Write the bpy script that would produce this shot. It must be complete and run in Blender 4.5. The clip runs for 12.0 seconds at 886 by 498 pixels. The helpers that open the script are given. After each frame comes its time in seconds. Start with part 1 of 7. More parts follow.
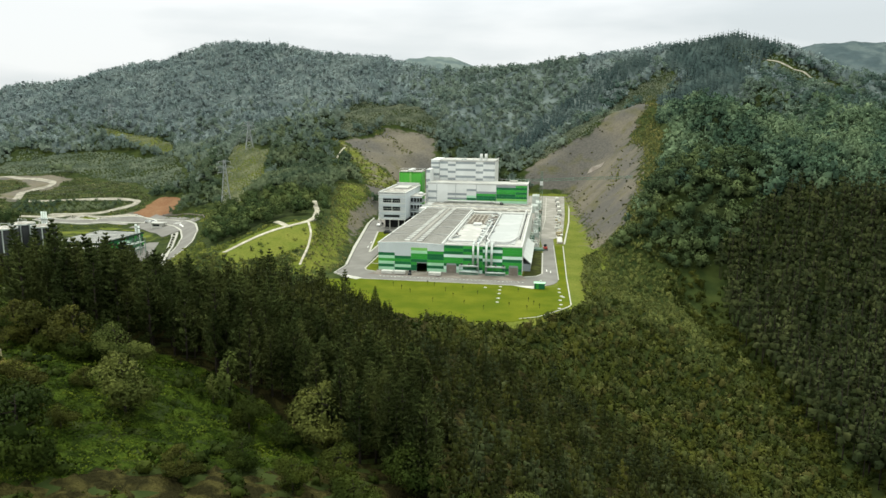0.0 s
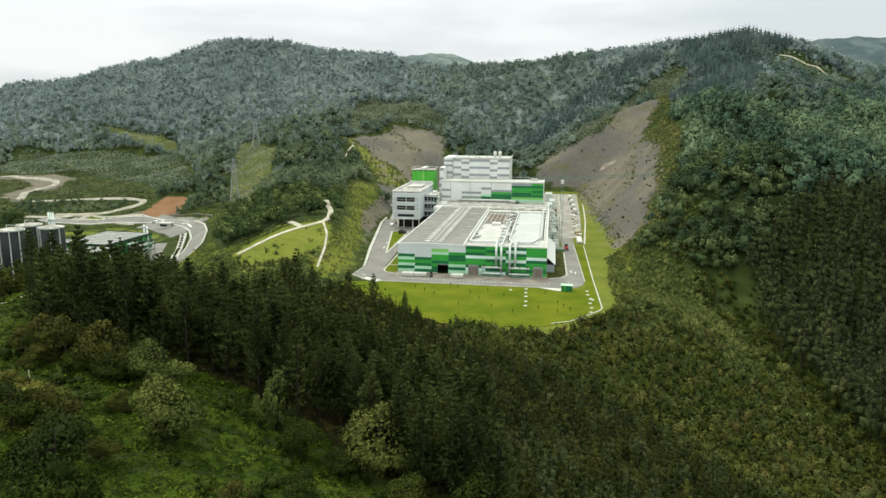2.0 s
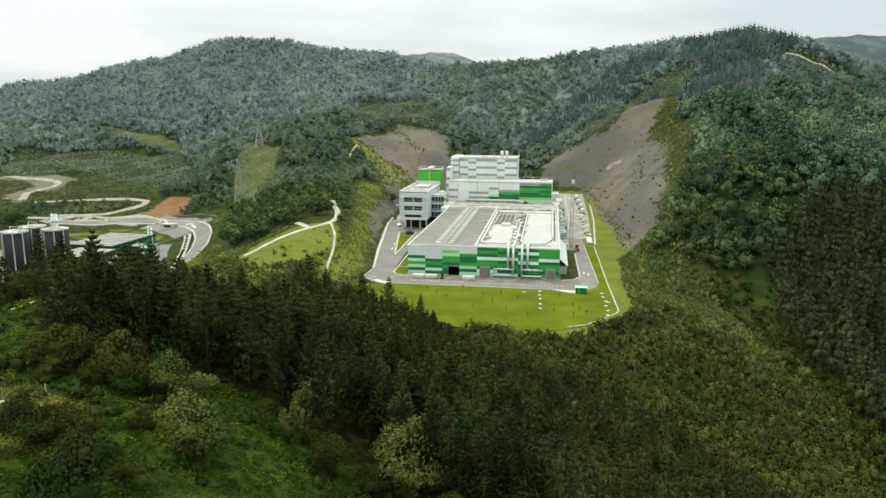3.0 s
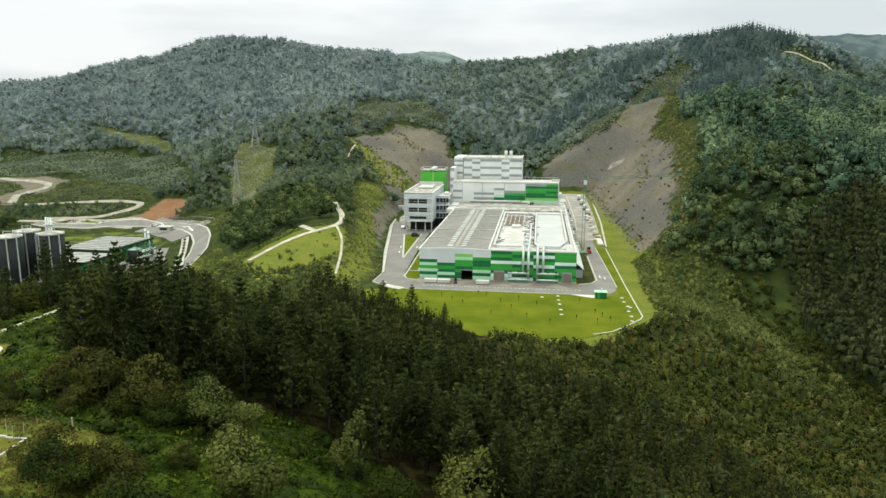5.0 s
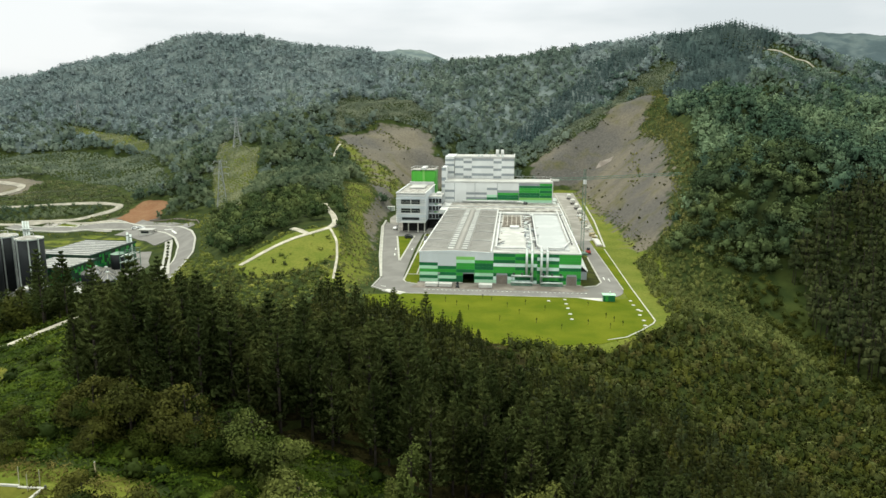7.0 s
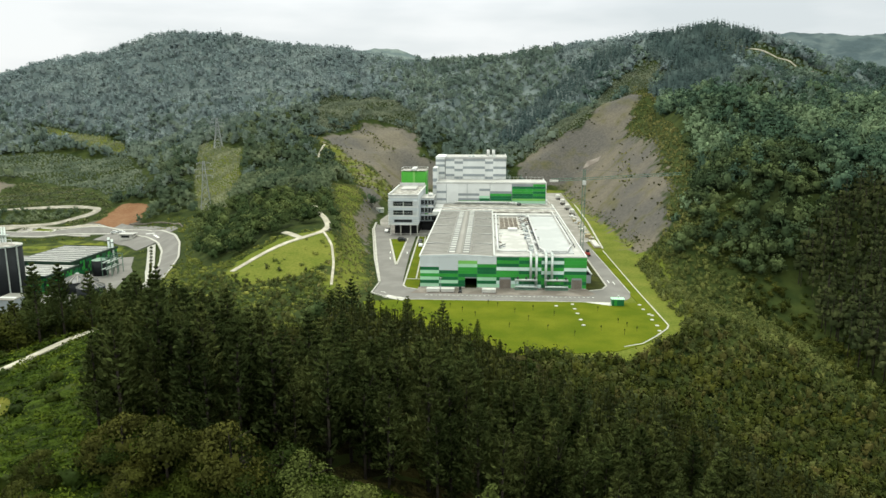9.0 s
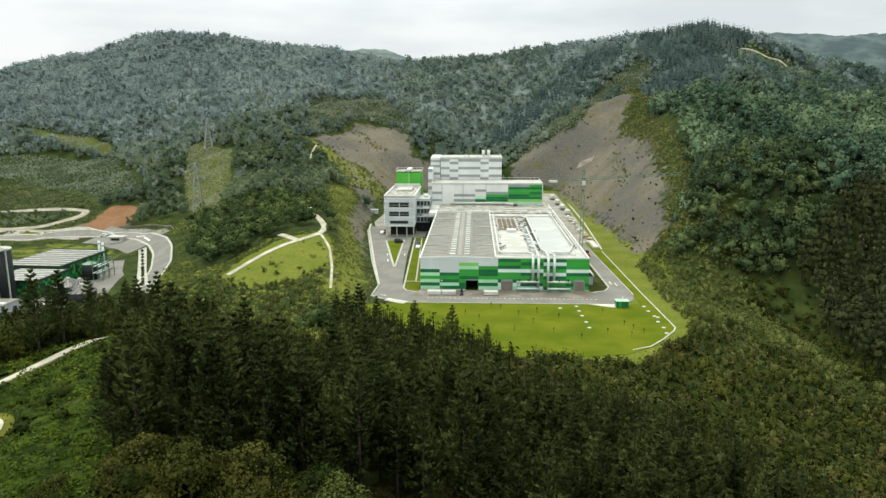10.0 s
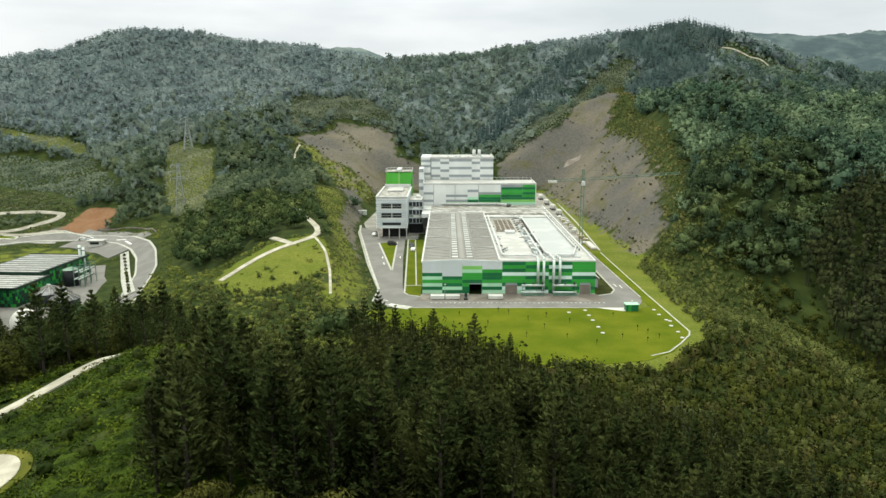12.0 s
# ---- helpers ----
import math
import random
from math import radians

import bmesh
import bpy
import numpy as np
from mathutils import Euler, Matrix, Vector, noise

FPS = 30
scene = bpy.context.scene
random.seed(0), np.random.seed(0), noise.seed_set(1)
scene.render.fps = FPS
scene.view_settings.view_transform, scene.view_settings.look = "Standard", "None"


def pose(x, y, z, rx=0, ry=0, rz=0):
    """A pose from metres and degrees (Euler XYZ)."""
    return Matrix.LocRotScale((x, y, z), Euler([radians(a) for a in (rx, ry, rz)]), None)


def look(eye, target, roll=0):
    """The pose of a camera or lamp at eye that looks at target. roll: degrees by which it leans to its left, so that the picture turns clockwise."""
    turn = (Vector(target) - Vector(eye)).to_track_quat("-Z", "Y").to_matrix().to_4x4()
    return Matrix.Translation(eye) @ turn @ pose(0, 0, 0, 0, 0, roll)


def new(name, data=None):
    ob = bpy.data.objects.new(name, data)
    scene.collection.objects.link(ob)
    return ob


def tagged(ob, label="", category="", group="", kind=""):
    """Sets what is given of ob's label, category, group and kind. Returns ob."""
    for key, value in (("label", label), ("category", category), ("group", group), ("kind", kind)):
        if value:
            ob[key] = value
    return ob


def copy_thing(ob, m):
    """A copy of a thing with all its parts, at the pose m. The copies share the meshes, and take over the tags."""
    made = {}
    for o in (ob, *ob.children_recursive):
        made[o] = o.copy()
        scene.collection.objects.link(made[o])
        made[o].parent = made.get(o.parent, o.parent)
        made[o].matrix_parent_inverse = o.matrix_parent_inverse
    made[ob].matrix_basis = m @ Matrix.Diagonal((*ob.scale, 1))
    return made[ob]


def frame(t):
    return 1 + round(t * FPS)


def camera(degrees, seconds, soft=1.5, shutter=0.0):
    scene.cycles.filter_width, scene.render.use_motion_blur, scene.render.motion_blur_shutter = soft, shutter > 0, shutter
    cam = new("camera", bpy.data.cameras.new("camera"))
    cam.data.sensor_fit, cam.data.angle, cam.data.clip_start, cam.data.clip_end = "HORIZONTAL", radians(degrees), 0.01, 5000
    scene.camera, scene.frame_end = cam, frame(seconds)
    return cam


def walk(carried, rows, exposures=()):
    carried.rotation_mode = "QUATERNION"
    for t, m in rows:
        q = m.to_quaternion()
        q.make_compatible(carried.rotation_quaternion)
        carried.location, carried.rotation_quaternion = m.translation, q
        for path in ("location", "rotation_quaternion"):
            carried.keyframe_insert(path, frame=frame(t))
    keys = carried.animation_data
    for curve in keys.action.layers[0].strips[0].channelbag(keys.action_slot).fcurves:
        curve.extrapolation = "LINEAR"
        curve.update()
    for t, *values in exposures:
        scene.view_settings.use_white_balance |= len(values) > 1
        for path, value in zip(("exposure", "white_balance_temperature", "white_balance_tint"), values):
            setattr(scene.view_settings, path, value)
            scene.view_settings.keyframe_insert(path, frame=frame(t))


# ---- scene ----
cam = camera(64.0, 12.0)
PATH = [
    (0, (68.767, -274.924, 62.316), (68.468, -272.982, 61.944), 0.6),
    (0.5, (66.226, -273.15, 62.255), (65.928, -271.208, 61.881), 0.5),
    (1, (63.734, -271.319, 62.177), (63.435, -269.378, 61.801), 0.5),
    (1.5, (61.314, -269.607, 62.211), (61.017, -267.666, 61.833), 0.4),
    (2, (58.726, -267.758, 62.163), (58.43, -265.817, 61.783), 0.4),
    (2.5, (56.204, -265.928, 62.159), (55.909, -263.986, 61.778), 0.4),
    (3, (53.644, -264.122, 62.143), (53.35, -262.181, 61.761), 0.3),
    (5, (43.477, -256.926, 62.088), (43.215, -254.98, 61.704), 0.2),
    (5.5, (40.96, -255.076, 62.071), (40.715, -253.129, 61.686), 0.2),
    (6, (38.45, -253.242, 62.015), (38.221, -251.293, 61.629), 0.1),
    (6.5, (35.913, -251.391, 61.998), (35.702, -249.44, 61.611), 0.1),
    (7, (33.38, -249.596, 61.997), (33.186, -247.643, 61.609), 0.1),
    (9, (23.316, -242.268, 61.944), (23.193, -240.31, 61.555), -0.0),
    (9.5, (20.867, -240.519, 61.79), (20.762, -238.56, 61.402), -0.1),
    (10, (18.447, -238.751, 61.763), (18.36, -236.791, 61.375), -0.1),
    (10.5, (15.914, -237.034, 61.805), (15.845, -235.073, 61.416), -0.1),
    (11, (13.482, -235.356, 61.785), (13.432, -233.395, 61.395), -0.1),
    (11.5, (10.867, -233.552, 61.896), (10.836, -231.59, 61.505), -0.1),
    (12, (8.377, -231.567, 61.751), (8.365, -229.606, 61.36), -0.1),
]
walk(cam, [(t, look(eye, target, roll)) for t, eye, target, roll in PATH])

# ---- world, sun ----
world = bpy.data.worlds.new("overcast_sky")
scene.world = world
world.use_nodes = True
wn, wl = world.node_tree.nodes, world.node_tree.links
wn.clear()
sky = wn.new("ShaderNodeTexSky")
sky.sky_type, sky.sun_disc = "NISHITA", False
sky.sun_elevation, sky.sun_rotation = radians(52), radians(-35)
sky.air_density, sky.dust_density = 1.2, 2.0
coord = wn.new("ShaderNodeTexCoord")
stretch = wn.new("ShaderNodeMapping")
stretch.inputs["Scale"].default_value = (1.0, 1.0, 4.5)
stretch.inputs["Location"].default_value = (0.35, 0.1, 0.0)
clouds = wn.new("ShaderNodeTexNoise")
clouds.inputs["Scale"].default_value, clouds.inputs["Detail"].default_value, clouds.inputs["Roughness"].default_value = 2.1, 5.0, 0.5
shades = wn.new("ShaderNodeValToRGB")
shades.color_ramp.elements[0].position, shades.color_ramp.elements[0].color = 0.38, (6.9, 7.5, 7.7, 1)
shades.color_ramp.elements[1].position, shades.color_ramp.elements[1].color = 0.58, (9.1, 9.45, 9.5, 1)
cover = wn.new("ShaderNodeMix")
cover.data_type = "RGBA"
cover.inputs["Factor"].default_value = 0.93
split = wn.new("ShaderNodeSeparateXYZ")
zenith = wn.new("ShaderNodeMapRange")
zenith.inputs["From Min"].default_value, zenith.inputs["From Max"].default_value = 0.12, 0.9
zenith.inputs["To Min"].default_value, zenith.inputs["To Max"].default_value = 1.0, 2.85
bright = wn.new("ShaderNodeVectorMath")
bright.operation = "SCALE"
warm = wn.new("ShaderNodeMix")
warm.data_type, warm.blend_type = "RGBA", "MULTIPLY"
warm.inputs["B"].default_value = (0.985, 1.0, 0.84, 1)
lift = wn.new("ShaderNodeMapRange")
lift.inputs["From Min"].default_value, lift.inputs["From Max"].default_value = 0.25, 0.7
back, out = wn.new("ShaderNodeBackground"), wn.new("ShaderNodeOutputWorld")
back.inputs["Strength"].default_value = 0.105
wl.new(coord.outputs["Generated"], stretch.inputs["Vector"])
wl.new(stretch.outputs["Vector"], clouds.inputs["Vector"])
wl.new(clouds.outputs["Fac"], shades.inputs["Fac"])
wl.new(sky.outputs["Color"], cover.inputs["A"])
wl.new(coord.outputs["Generated"], split.inputs["Vector"])
wl.new(split.outputs["Z"], zenith.inputs["Value"])
wl.new(shades.outputs["Color"], bright.inputs[0])
wl.new(zenith.outputs["Result"], bright.inputs["Scale"])
wl.new(split.outputs["Z"], lift.inputs["Value"])
wl.new(lift.outputs["Result"], warm.inputs["Factor"])
wl.new(bright.outputs["Vector"], warm.inputs["A"])
wl.new(warm.outputs["Result"], cover.inputs["B"])
wl.new(cover.outputs["Result"], back.inputs["Color"])
wl.new(back.outputs["Background"], out.inputs["Surface"])

sun = new("sun", bpy.data.lights.new("sun", "SUN"))
sun.data.energy, sun.data.angle, sun.data.color = 1.5, radians(24), (1.0, 0.94, 0.82)
sun.matrix_world = look((-150, 150, 330), (0, 0, 0))


# ---- materials ----
def material(name, color, rough=0.7, metal=0.0, vary=0.15, scale=3.0, fine=25.0, bump=0.0, spec=0.3, per="none", spread=0.0, second=None, mix=(0.45, 0.6), stretch=(1, 1, 1), leaf=0.0, depth=0.0):
    """A surface in one colour with stains at one scale and grain at another. second: a colour that the stains lead to. per: 'object' or 'island' tints."""
    m = bpy.data.materials.new(name)
    m.use_nodes = True
    nodes, links = m.node_tree.nodes, m.node_tree.links
    bsdf = nodes["Principled BSDF"]
    bsdf.inputs["Roughness"].default_value, bsdf.inputs["Metallic"].default_value = rough, metal
    bsdf.inputs["Specular IOR Level"].default_value = spec
    geo, mapping = nodes.new("ShaderNodeNewGeometry"), nodes.new("ShaderNodeMapping")
    mapping.inputs["Scale"].default_value = stretch
    links.new(geo.outputs["Position"], mapping.inputs["Vector"])
    big, small = nodes.new("ShaderNodeTexNoise"), nodes.new("ShaderNodeTexNoise")
    big.inputs["Scale"].default_value, big.inputs["Detail"].default_value = 1.0 / scale, 4.0
    small.inputs["Scale"].default_value, small.inputs["Detail"].default_value = fine, 3.0
    for n in (big, small):
        links.new(mapping.outputs["Vector"], n.inputs["Vector"])
    ramp = nodes.new("ShaderNodeValToRGB")
    a = [c * (1 - vary) for c in color]
    b = second if second else [min(1, c * (1 + vary)) for c in color]
    ramp.color_ramp.elements[0].position, ramp.color_ramp.elements[0].color = mix[0], (*a, 1)
    ramp.color_ramp.elements[1].position, ramp.color_ramp.elements[1].color = mix[1], (*b, 1)
    links.new(big.outputs["Fac"], ramp.inputs["Fac"])
    grain = nodes.new("ShaderNodeMix")
    grain.data_type, grain.blend_type = "RGBA", "OVERLAY"
    grain.inputs["Factor"].default_value = min(1.0, vary * 1.6)
    links.new(ramp.outputs["Color"], grain.inputs["A"])
    links.new(small.outputs["Fac"], grain.inputs["B"])
    last = grain.outputs["Result"]
    if per != "none":
        tint = nodes.new("ShaderNodeHueSaturation")
        rng = nodes.new("ShaderNodeMapRange")
        rng.inputs["To Min"].default_value, rng.inputs["To Max"].default_value = 1 - spread, 1 + spread
        if per == "object":
            info = nodes.new("ShaderNodeObjectInfo")
            links.new(info.outputs["Random"], rng.inputs["Value"])
        elif per == "tree":
            info, own = nodes.new("ShaderNodeObjectInfo"), nodes.new("ShaderNodeAttribute")
            own.attribute_name = "tint"
            add, wrap = nodes.new("ShaderNodeMath"), nodes.new("ShaderNodeMath")
            add.operation, wrap.operation = "ADD", "FRACT"
            links.new(info.outputs["Random"], add.inputs[0])
            links.new(own.outputs["Fac"], add.inputs[1])
            links.new(add.outputs["Value"], wrap.inputs[0])
            links.new(wrap.outputs["Value"], rng.inputs["Value"])
            hue = nodes.new("ShaderNodeMapRange")
            hue.inputs["To Min"].default_value, hue.inputs["To Max"].default_value = 0.515, 0.485
            links.new(wrap.outputs["Value"], hue.inputs["Value"])
            links.new(hue.outputs["Result"], tint.inputs["Hue"])
        else:
            links.new(geo.outputs["Random Per Island"], rng.inputs["Value"])
        links.new(rng.outputs["Result"], tint.inputs["Value"])
        links.new(last, tint.inputs["Color"])
        last = tint.outputs["Color"]
    links.new(last, bsdf.inputs["Base Color"])
    if leaf:
        thin, blend = nodes.new("ShaderNodeBsdfTranslucent"), nodes.new("ShaderNodeMixShader")
        blend.inputs["Fac"].default_value = leaf
        links.new(last, thin.inputs["Color"])
        links.new(bsdf.outputs["BSDF"], blend.inputs[1])
        links.new(thin.outputs["BSDF"], blend.inputs[2])
        links.new(blend.outputs["Shader"], nodes["Material Output"].inputs["Surface"])
    if bump:
        b_node = nodes.new("ShaderNodeBump")
        b_node.inputs["Strength"].default_value, b_node.inputs["Distance"].default_value = min(1.0, bump), depth if depth else 0.1
        links.new(small.outputs["Fac"], b_node.inputs["Height"])
        links.new(b_node.outputs["Normal"], bsdf.inputs["Normal"])
    return m


M = {
    "silver": material("silver_cladding", (0.56, 0.605, 0.64), 0.45, 0, 0.04, 6, 8, per="object", spread=0.03),
    "white": material("white_cladding", (0.66, 0.675, 0.675), 0.5, 0, 0.04, 6, 8, per="object", spread=0.03),
    "grey": material("grey_cladding", (0.27, 0.30, 0.32), 0.5, 0, 0.06, 6, 8, per="object", spread=0.05),
    "pale": material("pale_green_cladding", (0.38, 0.66, 0.46), 0.5, 0, 0.05, 6, 8, per="object", spread=0.06),
    "ice": material("pale_white_cladding", (0.62, 0.78, 0.74), 0.5, 0, 0.05, 6, 8, per="object", spread=0.05),
    "light": material("light_green_cladding", (0.20, 0.50, 0.12), 0.5, 0, 0.05, 6, 8, per="object", spread=0.06),
    "green": material("green_cladding", (0.035, 0.30, 0.045), 0.5, 0, 0.05, 6, 8, per="object", spread=0.08),
    "green_bright": material("bright_green_sheet", (0.085, 0.42, 0.05), 0.45, 0, 0.06, 6, 8, stretch=(3, 3, 0.2)),
    "dark": material("dark_green_cladding", (0.008, 0.13, 0.045), 0.5, 0, 0.06, 6, 8, per="object", spread=0.08),
    "roof_grey": material("weathered_roof_sheet", (0.245, 0.235, 0.216), 0.6, 0, 0.05, 12, 3, second=(0.275, 0.265, 0.246), stretch=(1, 0.3, 1)),
    "roof_white": material("white_roof_membrane", (0.41, 0.405, 0.39), 0.6, 0, 0.08, 6, 1.2, second=(0.47, 0.465, 0.45)),
    "roof_light": material("milky_roof_light", (0.42, 0.42, 0.40), 0.5, 0, 0.1, 3, 6, per="object", spread=0.12),
    "roof_pale": material("pale_blue_grey_membrane", (0.40, 0.415, 0.42), 0.5, 0, 0.05, 8, 2, second=(0.44, 0.45, 0.455)),
    "roof_stain": material("stained_white_roof", (0.25, 0.235, 0.21), 0.65, 0, 0.2, 2.5, 1.5, second=(0.44, 0.425, 0.40)),
    "trim": material("white_painted_steel", (0.56, 0.565, 0.56), 0.45, 0, 0.05, 3, 9),
    "duct": material("galvanised_duct", (0.55, 0.60, 0.58), 0.35, 0.5, 0.08, 2, 12),
    "steel": material("dark_steel", (0.10, 0.105, 0.11), 0.5, 0.6, 0.2, 2, 12),
    "frame": material("weathered_pale_steel", (0.40, 0.37, 0.32), 0.6, 0.2, 0.2, 2, 9),
    "rust": material("rusty_frame", (0.15, 0.115, 0.09), 0.75, 0.2, 0.3, 1.5, 9),
    "shutter": material("taupe_roller_shutter", (0.20, 0.17, 0.145), 0.6, 0, 0.1, 2, 14),
    # near-black colour that stands in for shade in openings and recesses
    "dark_inside": material("painted_dark_interior", (0.015, 0.016, 0.017), 0.8, 0, 0.2, 2, 8),
    "glass": material("dark_window_glass", (0.02, 0.025, 0.03), 0.08, 0, 0.1, 3, 6, spec=0.6),
    "concrete": material("pale_concrete", (0.46, 0.45, 0.41), 0.85, 0, 0.12, 4, 6, second=(0.56, 0.55, 0.51)),
    "kerb": material("white_kerb_stone", (0.40, 0.39, 0.355), 0.8, 0, 0.1, 3, 8),
    "asphalt": material("worn_asphalt", (0.165, 0.158, 0.150), 0.9, 0, 0.06, 8, 20, second=(0.19, 0.183, 0.175)),
    "paving": material("light_yard_paving", (0.24, 0.225, 0.205), 0.85, 0, 0.08, 8, 12, second=(0.30, 0.285, 0.265)),
    "apron": material("brown_grey_apron", (0.175, 0.148, 0.130), 0.9, 0, 0.15, 6, 12, second=(0.225, 0.198, 0.176)),
    "paint": material("road_marking", (0.68, 0.68, 0.66), 0.7, 0, 0.15, 2, 12),
    "track": material("pale_gravel_track", (0.38, 0.35, 0.285), 0.95, 0, 0.15, 4, 8, second=(0.45, 0.42, 0.35), bump=0.3),
    "dull_track": material("dull_gravel_road", (0.27, 0.25, 0.21), 0.95, 0, 0.15, 4, 8, second=(0.33, 0.305, 0.26), bump=0.3),
    "lawn": material("mown_lawn", (0.080, 0.112, 0.004), 0.9, 0, 0.14, 11, 2.0, second=(0.114, 0.130, 0.008), bump=0.4, mix=(0.36, 0.68), spec=0.05),
    "verge": material("dry_grass_verge", (0.085, 0.095, 0.014), 0.9, 0, 0.18, 7, 2.5, second=(0.130, 0.126, 0.022), bump=0.4, mix=(0.38, 0.66), spec=0.05),
    "mid_wood": material("valley_mixed_wood", (0.080, 0.120, 0.072), 0.8, 0, 0.22, 38, 1.4, spec=0.06, per="tree", spread=0.2, second=(0.138, 0.172, 0.096), leaf=0.3, bump=0.3, depth=0.5),
    # pale blue haze over the east hillside is mixed into this green
    "east_wood": material("hazed_rounded_wood", (0.074, 0.132, 0.086), 0.8, 0, 0.25, 30, 1.4, spec=0.06, per="tree", spread=0.24, second=(0.142, 0.204, 0.116), leaf=0.15, bump=0.6, depth=0.6),
    "open_bush": material("low_green_bushes", (0.106, 0.134, 0.028), 0.8, 0, 0.2, 12, 1.6, spec=0.06, per="tree", spread=0.18, second=(0.164, 0.182, 0.040), leaf=0.15, bump=0.5, depth=0.3),
    "roof_dark": material("dark_grey_roof", (0.11, 0.115, 0.115), 0.6, 0, 0.08, 6, 4),
    "shed_green": material("very_dark_green_sheet", (0.010, 0.035, 0.020), 0.5, 0, 0.1, 4, 8),
    "tank_black": material("black_tank_shell", (0.012, 0.015, 0.018), 0.7, 0.0, 0.2, 5, 10),
    "olive_steel": material("dull_green_steel", (0.12, 0.20, 0.155), 0.5, 0.2, 0.15, 2, 10),
    "red": material("red_machine_paint", (0.42, 0.06, 0.05), 0.5, 0, 0.15, 1, 10),
    "rubber": material("black_rubber", (0.02, 0.02, 0.02), 0.85, 0, 0.15, 1, 20),
    "car_white": material("white_car_paint", (0.72, 0.73, 0.74), 0.25, 0, 0.03, 2, 10, spec=0.5),
    "car_dark": material("dark_car_paint", (0.03, 0.032, 0.038), 0.25, 0, 0.05, 2, 10, spec=0.5),
    "tarp": material("white_tarpaulin", (0.52, 0.51, 0.48), 0.7, 0, 0.08, 3, 6),
    "cable": material("dull_cable", (0.16, 0.17, 0.17), 0.6, 0.3, 0.05, 3, 6),
    "pylon": material("grey_pylon_steel", (0.34, 0.36, 0.37), 0.5, 0.6, 0.1, 3, 6),
    "bark": material("pine_bark", (0.034, 0.027, 0.021), 0.95, 0, 0.25, 0.6, 9, bump=0.5),
    "wood": material("weathered_wood_post", (0.32, 0.27, 0.17), 0.9, 0, 0.2, 0.5, 12),
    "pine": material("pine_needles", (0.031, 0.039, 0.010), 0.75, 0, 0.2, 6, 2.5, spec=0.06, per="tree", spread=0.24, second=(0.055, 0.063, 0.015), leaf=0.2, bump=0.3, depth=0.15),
    # pine needles in a raised tone, standing in for light in near crowns
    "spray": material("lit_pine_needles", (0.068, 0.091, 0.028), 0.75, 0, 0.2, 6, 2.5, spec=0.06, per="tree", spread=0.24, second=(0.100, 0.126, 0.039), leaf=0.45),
    "pine_grey": material("grey_green_pine_needles", (0.042, 0.056, 0.022), 0.75, 0, 0.2, 6, 2.5, spec=0.06, per="tree", spread=0.2, second=(0.066, 0.080, 0.030), leaf=0.15),
    "dry": material("dry_grass_tufts", (0.112, 0.099, 0.027), 0.85, 0, 0.2, 4, 2.5, spec=0.06, per="tree", spread=0.2, second=(0.164, 0.142, 0.044), leaf=0.15),
    "gully": material("dark_gully_foliage", (0.054, 0.086, 0.040), 0.8, 0, 0.22, 14, 1.2, spec=0.06, per="tree", spread=0.22, second=(0.100, 0.134, 0.054), leaf=0.15, bump=0.5, depth=0.4),
    "knoll": material("green_knoll_foliage", (0.060, 0.094, 0.034), 0.8, 0, 0.22, 14, 1.2, spec=0.06, per="tree", spread=0.22, second=(0.110, 0.142, 0.048), leaf=0.15, bump=0.5, depth=0.4),
    "bank": material("olive_bank_growth", (0.114, 0.128, 0.042), 0.85, 0, 0.2, 9, 1.2, spec=0.06, per="tree", spread=0.18, second=(0.176, 0.172, 0.062), leaf=0.15),
    # fern green darkened in the colour for shade below the fronds
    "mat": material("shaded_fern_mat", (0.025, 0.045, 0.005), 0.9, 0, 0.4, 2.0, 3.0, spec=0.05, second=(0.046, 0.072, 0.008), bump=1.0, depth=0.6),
    # brown litter, its colour darkened for shade under the pines
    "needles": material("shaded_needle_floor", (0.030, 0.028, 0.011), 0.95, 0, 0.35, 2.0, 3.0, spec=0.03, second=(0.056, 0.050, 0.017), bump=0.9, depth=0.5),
    "broad": material("broadleaf_foliage", (0.027, 0.043, 0.007), 0.7, 0, 0.2, 8, 2.0, spec=0.06, per="tree", spread=0.2, second=(0.046, 0.062, 0.010), leaf=0.2, bump=0.5, depth=0.25),
    "birch": material("grey_green_foliage", (0.078, 0.098, 0.024), 0.7, 0, 0.2, 5, 2.5, spec=0.06, per="tree", spread=0.08, second=(0.118, 0.136, 0.034), leaf=0.2, bump=0.5, depth=0.2),
    "rusty_leaf": material("brownish_foliage", (0.050, 0.056, 0.012), 0.75, 0, 0.2, 4, 2.5, spec=0.06, per="tree", spread=0.15, second=(0.078, 0.084, 0.017), leaf=0.2, bump=0.5, depth=0.2),
    "shrub": material("hillside_scrub", (0.039, 0.051, 0.009), 0.75, 0, 0.2, 10, 0.9, spec=0.06, per="tree", spread=0.12, second=(0.064, 0.072, 0.013), leaf=0.15, bump=0.5, depth=0.5),
    "fern": material("bracken_and_ferns", (0.048, 0.080, 0.007), 0.75, 0, 0.25, 6, 3.0, spec=0.06, per="tree", spread=0.2, second=(0.088, 0.122, 0.012), leaf=0.2, bump=0.5, depth=0.2),
    # slope woods: haze mixed into the colour, paler and bluer than the valley
    "slope_wood": material("hazed_slope_wood", (0.120, 0.170, 0.142), 0.8, 0, 0.2, 45, 1.2, spec=0.06, per="tree", spread=0.12, second=(0.162, 0.206, 0.164), leaf=0.3, bump=0.3, depth=0.4),
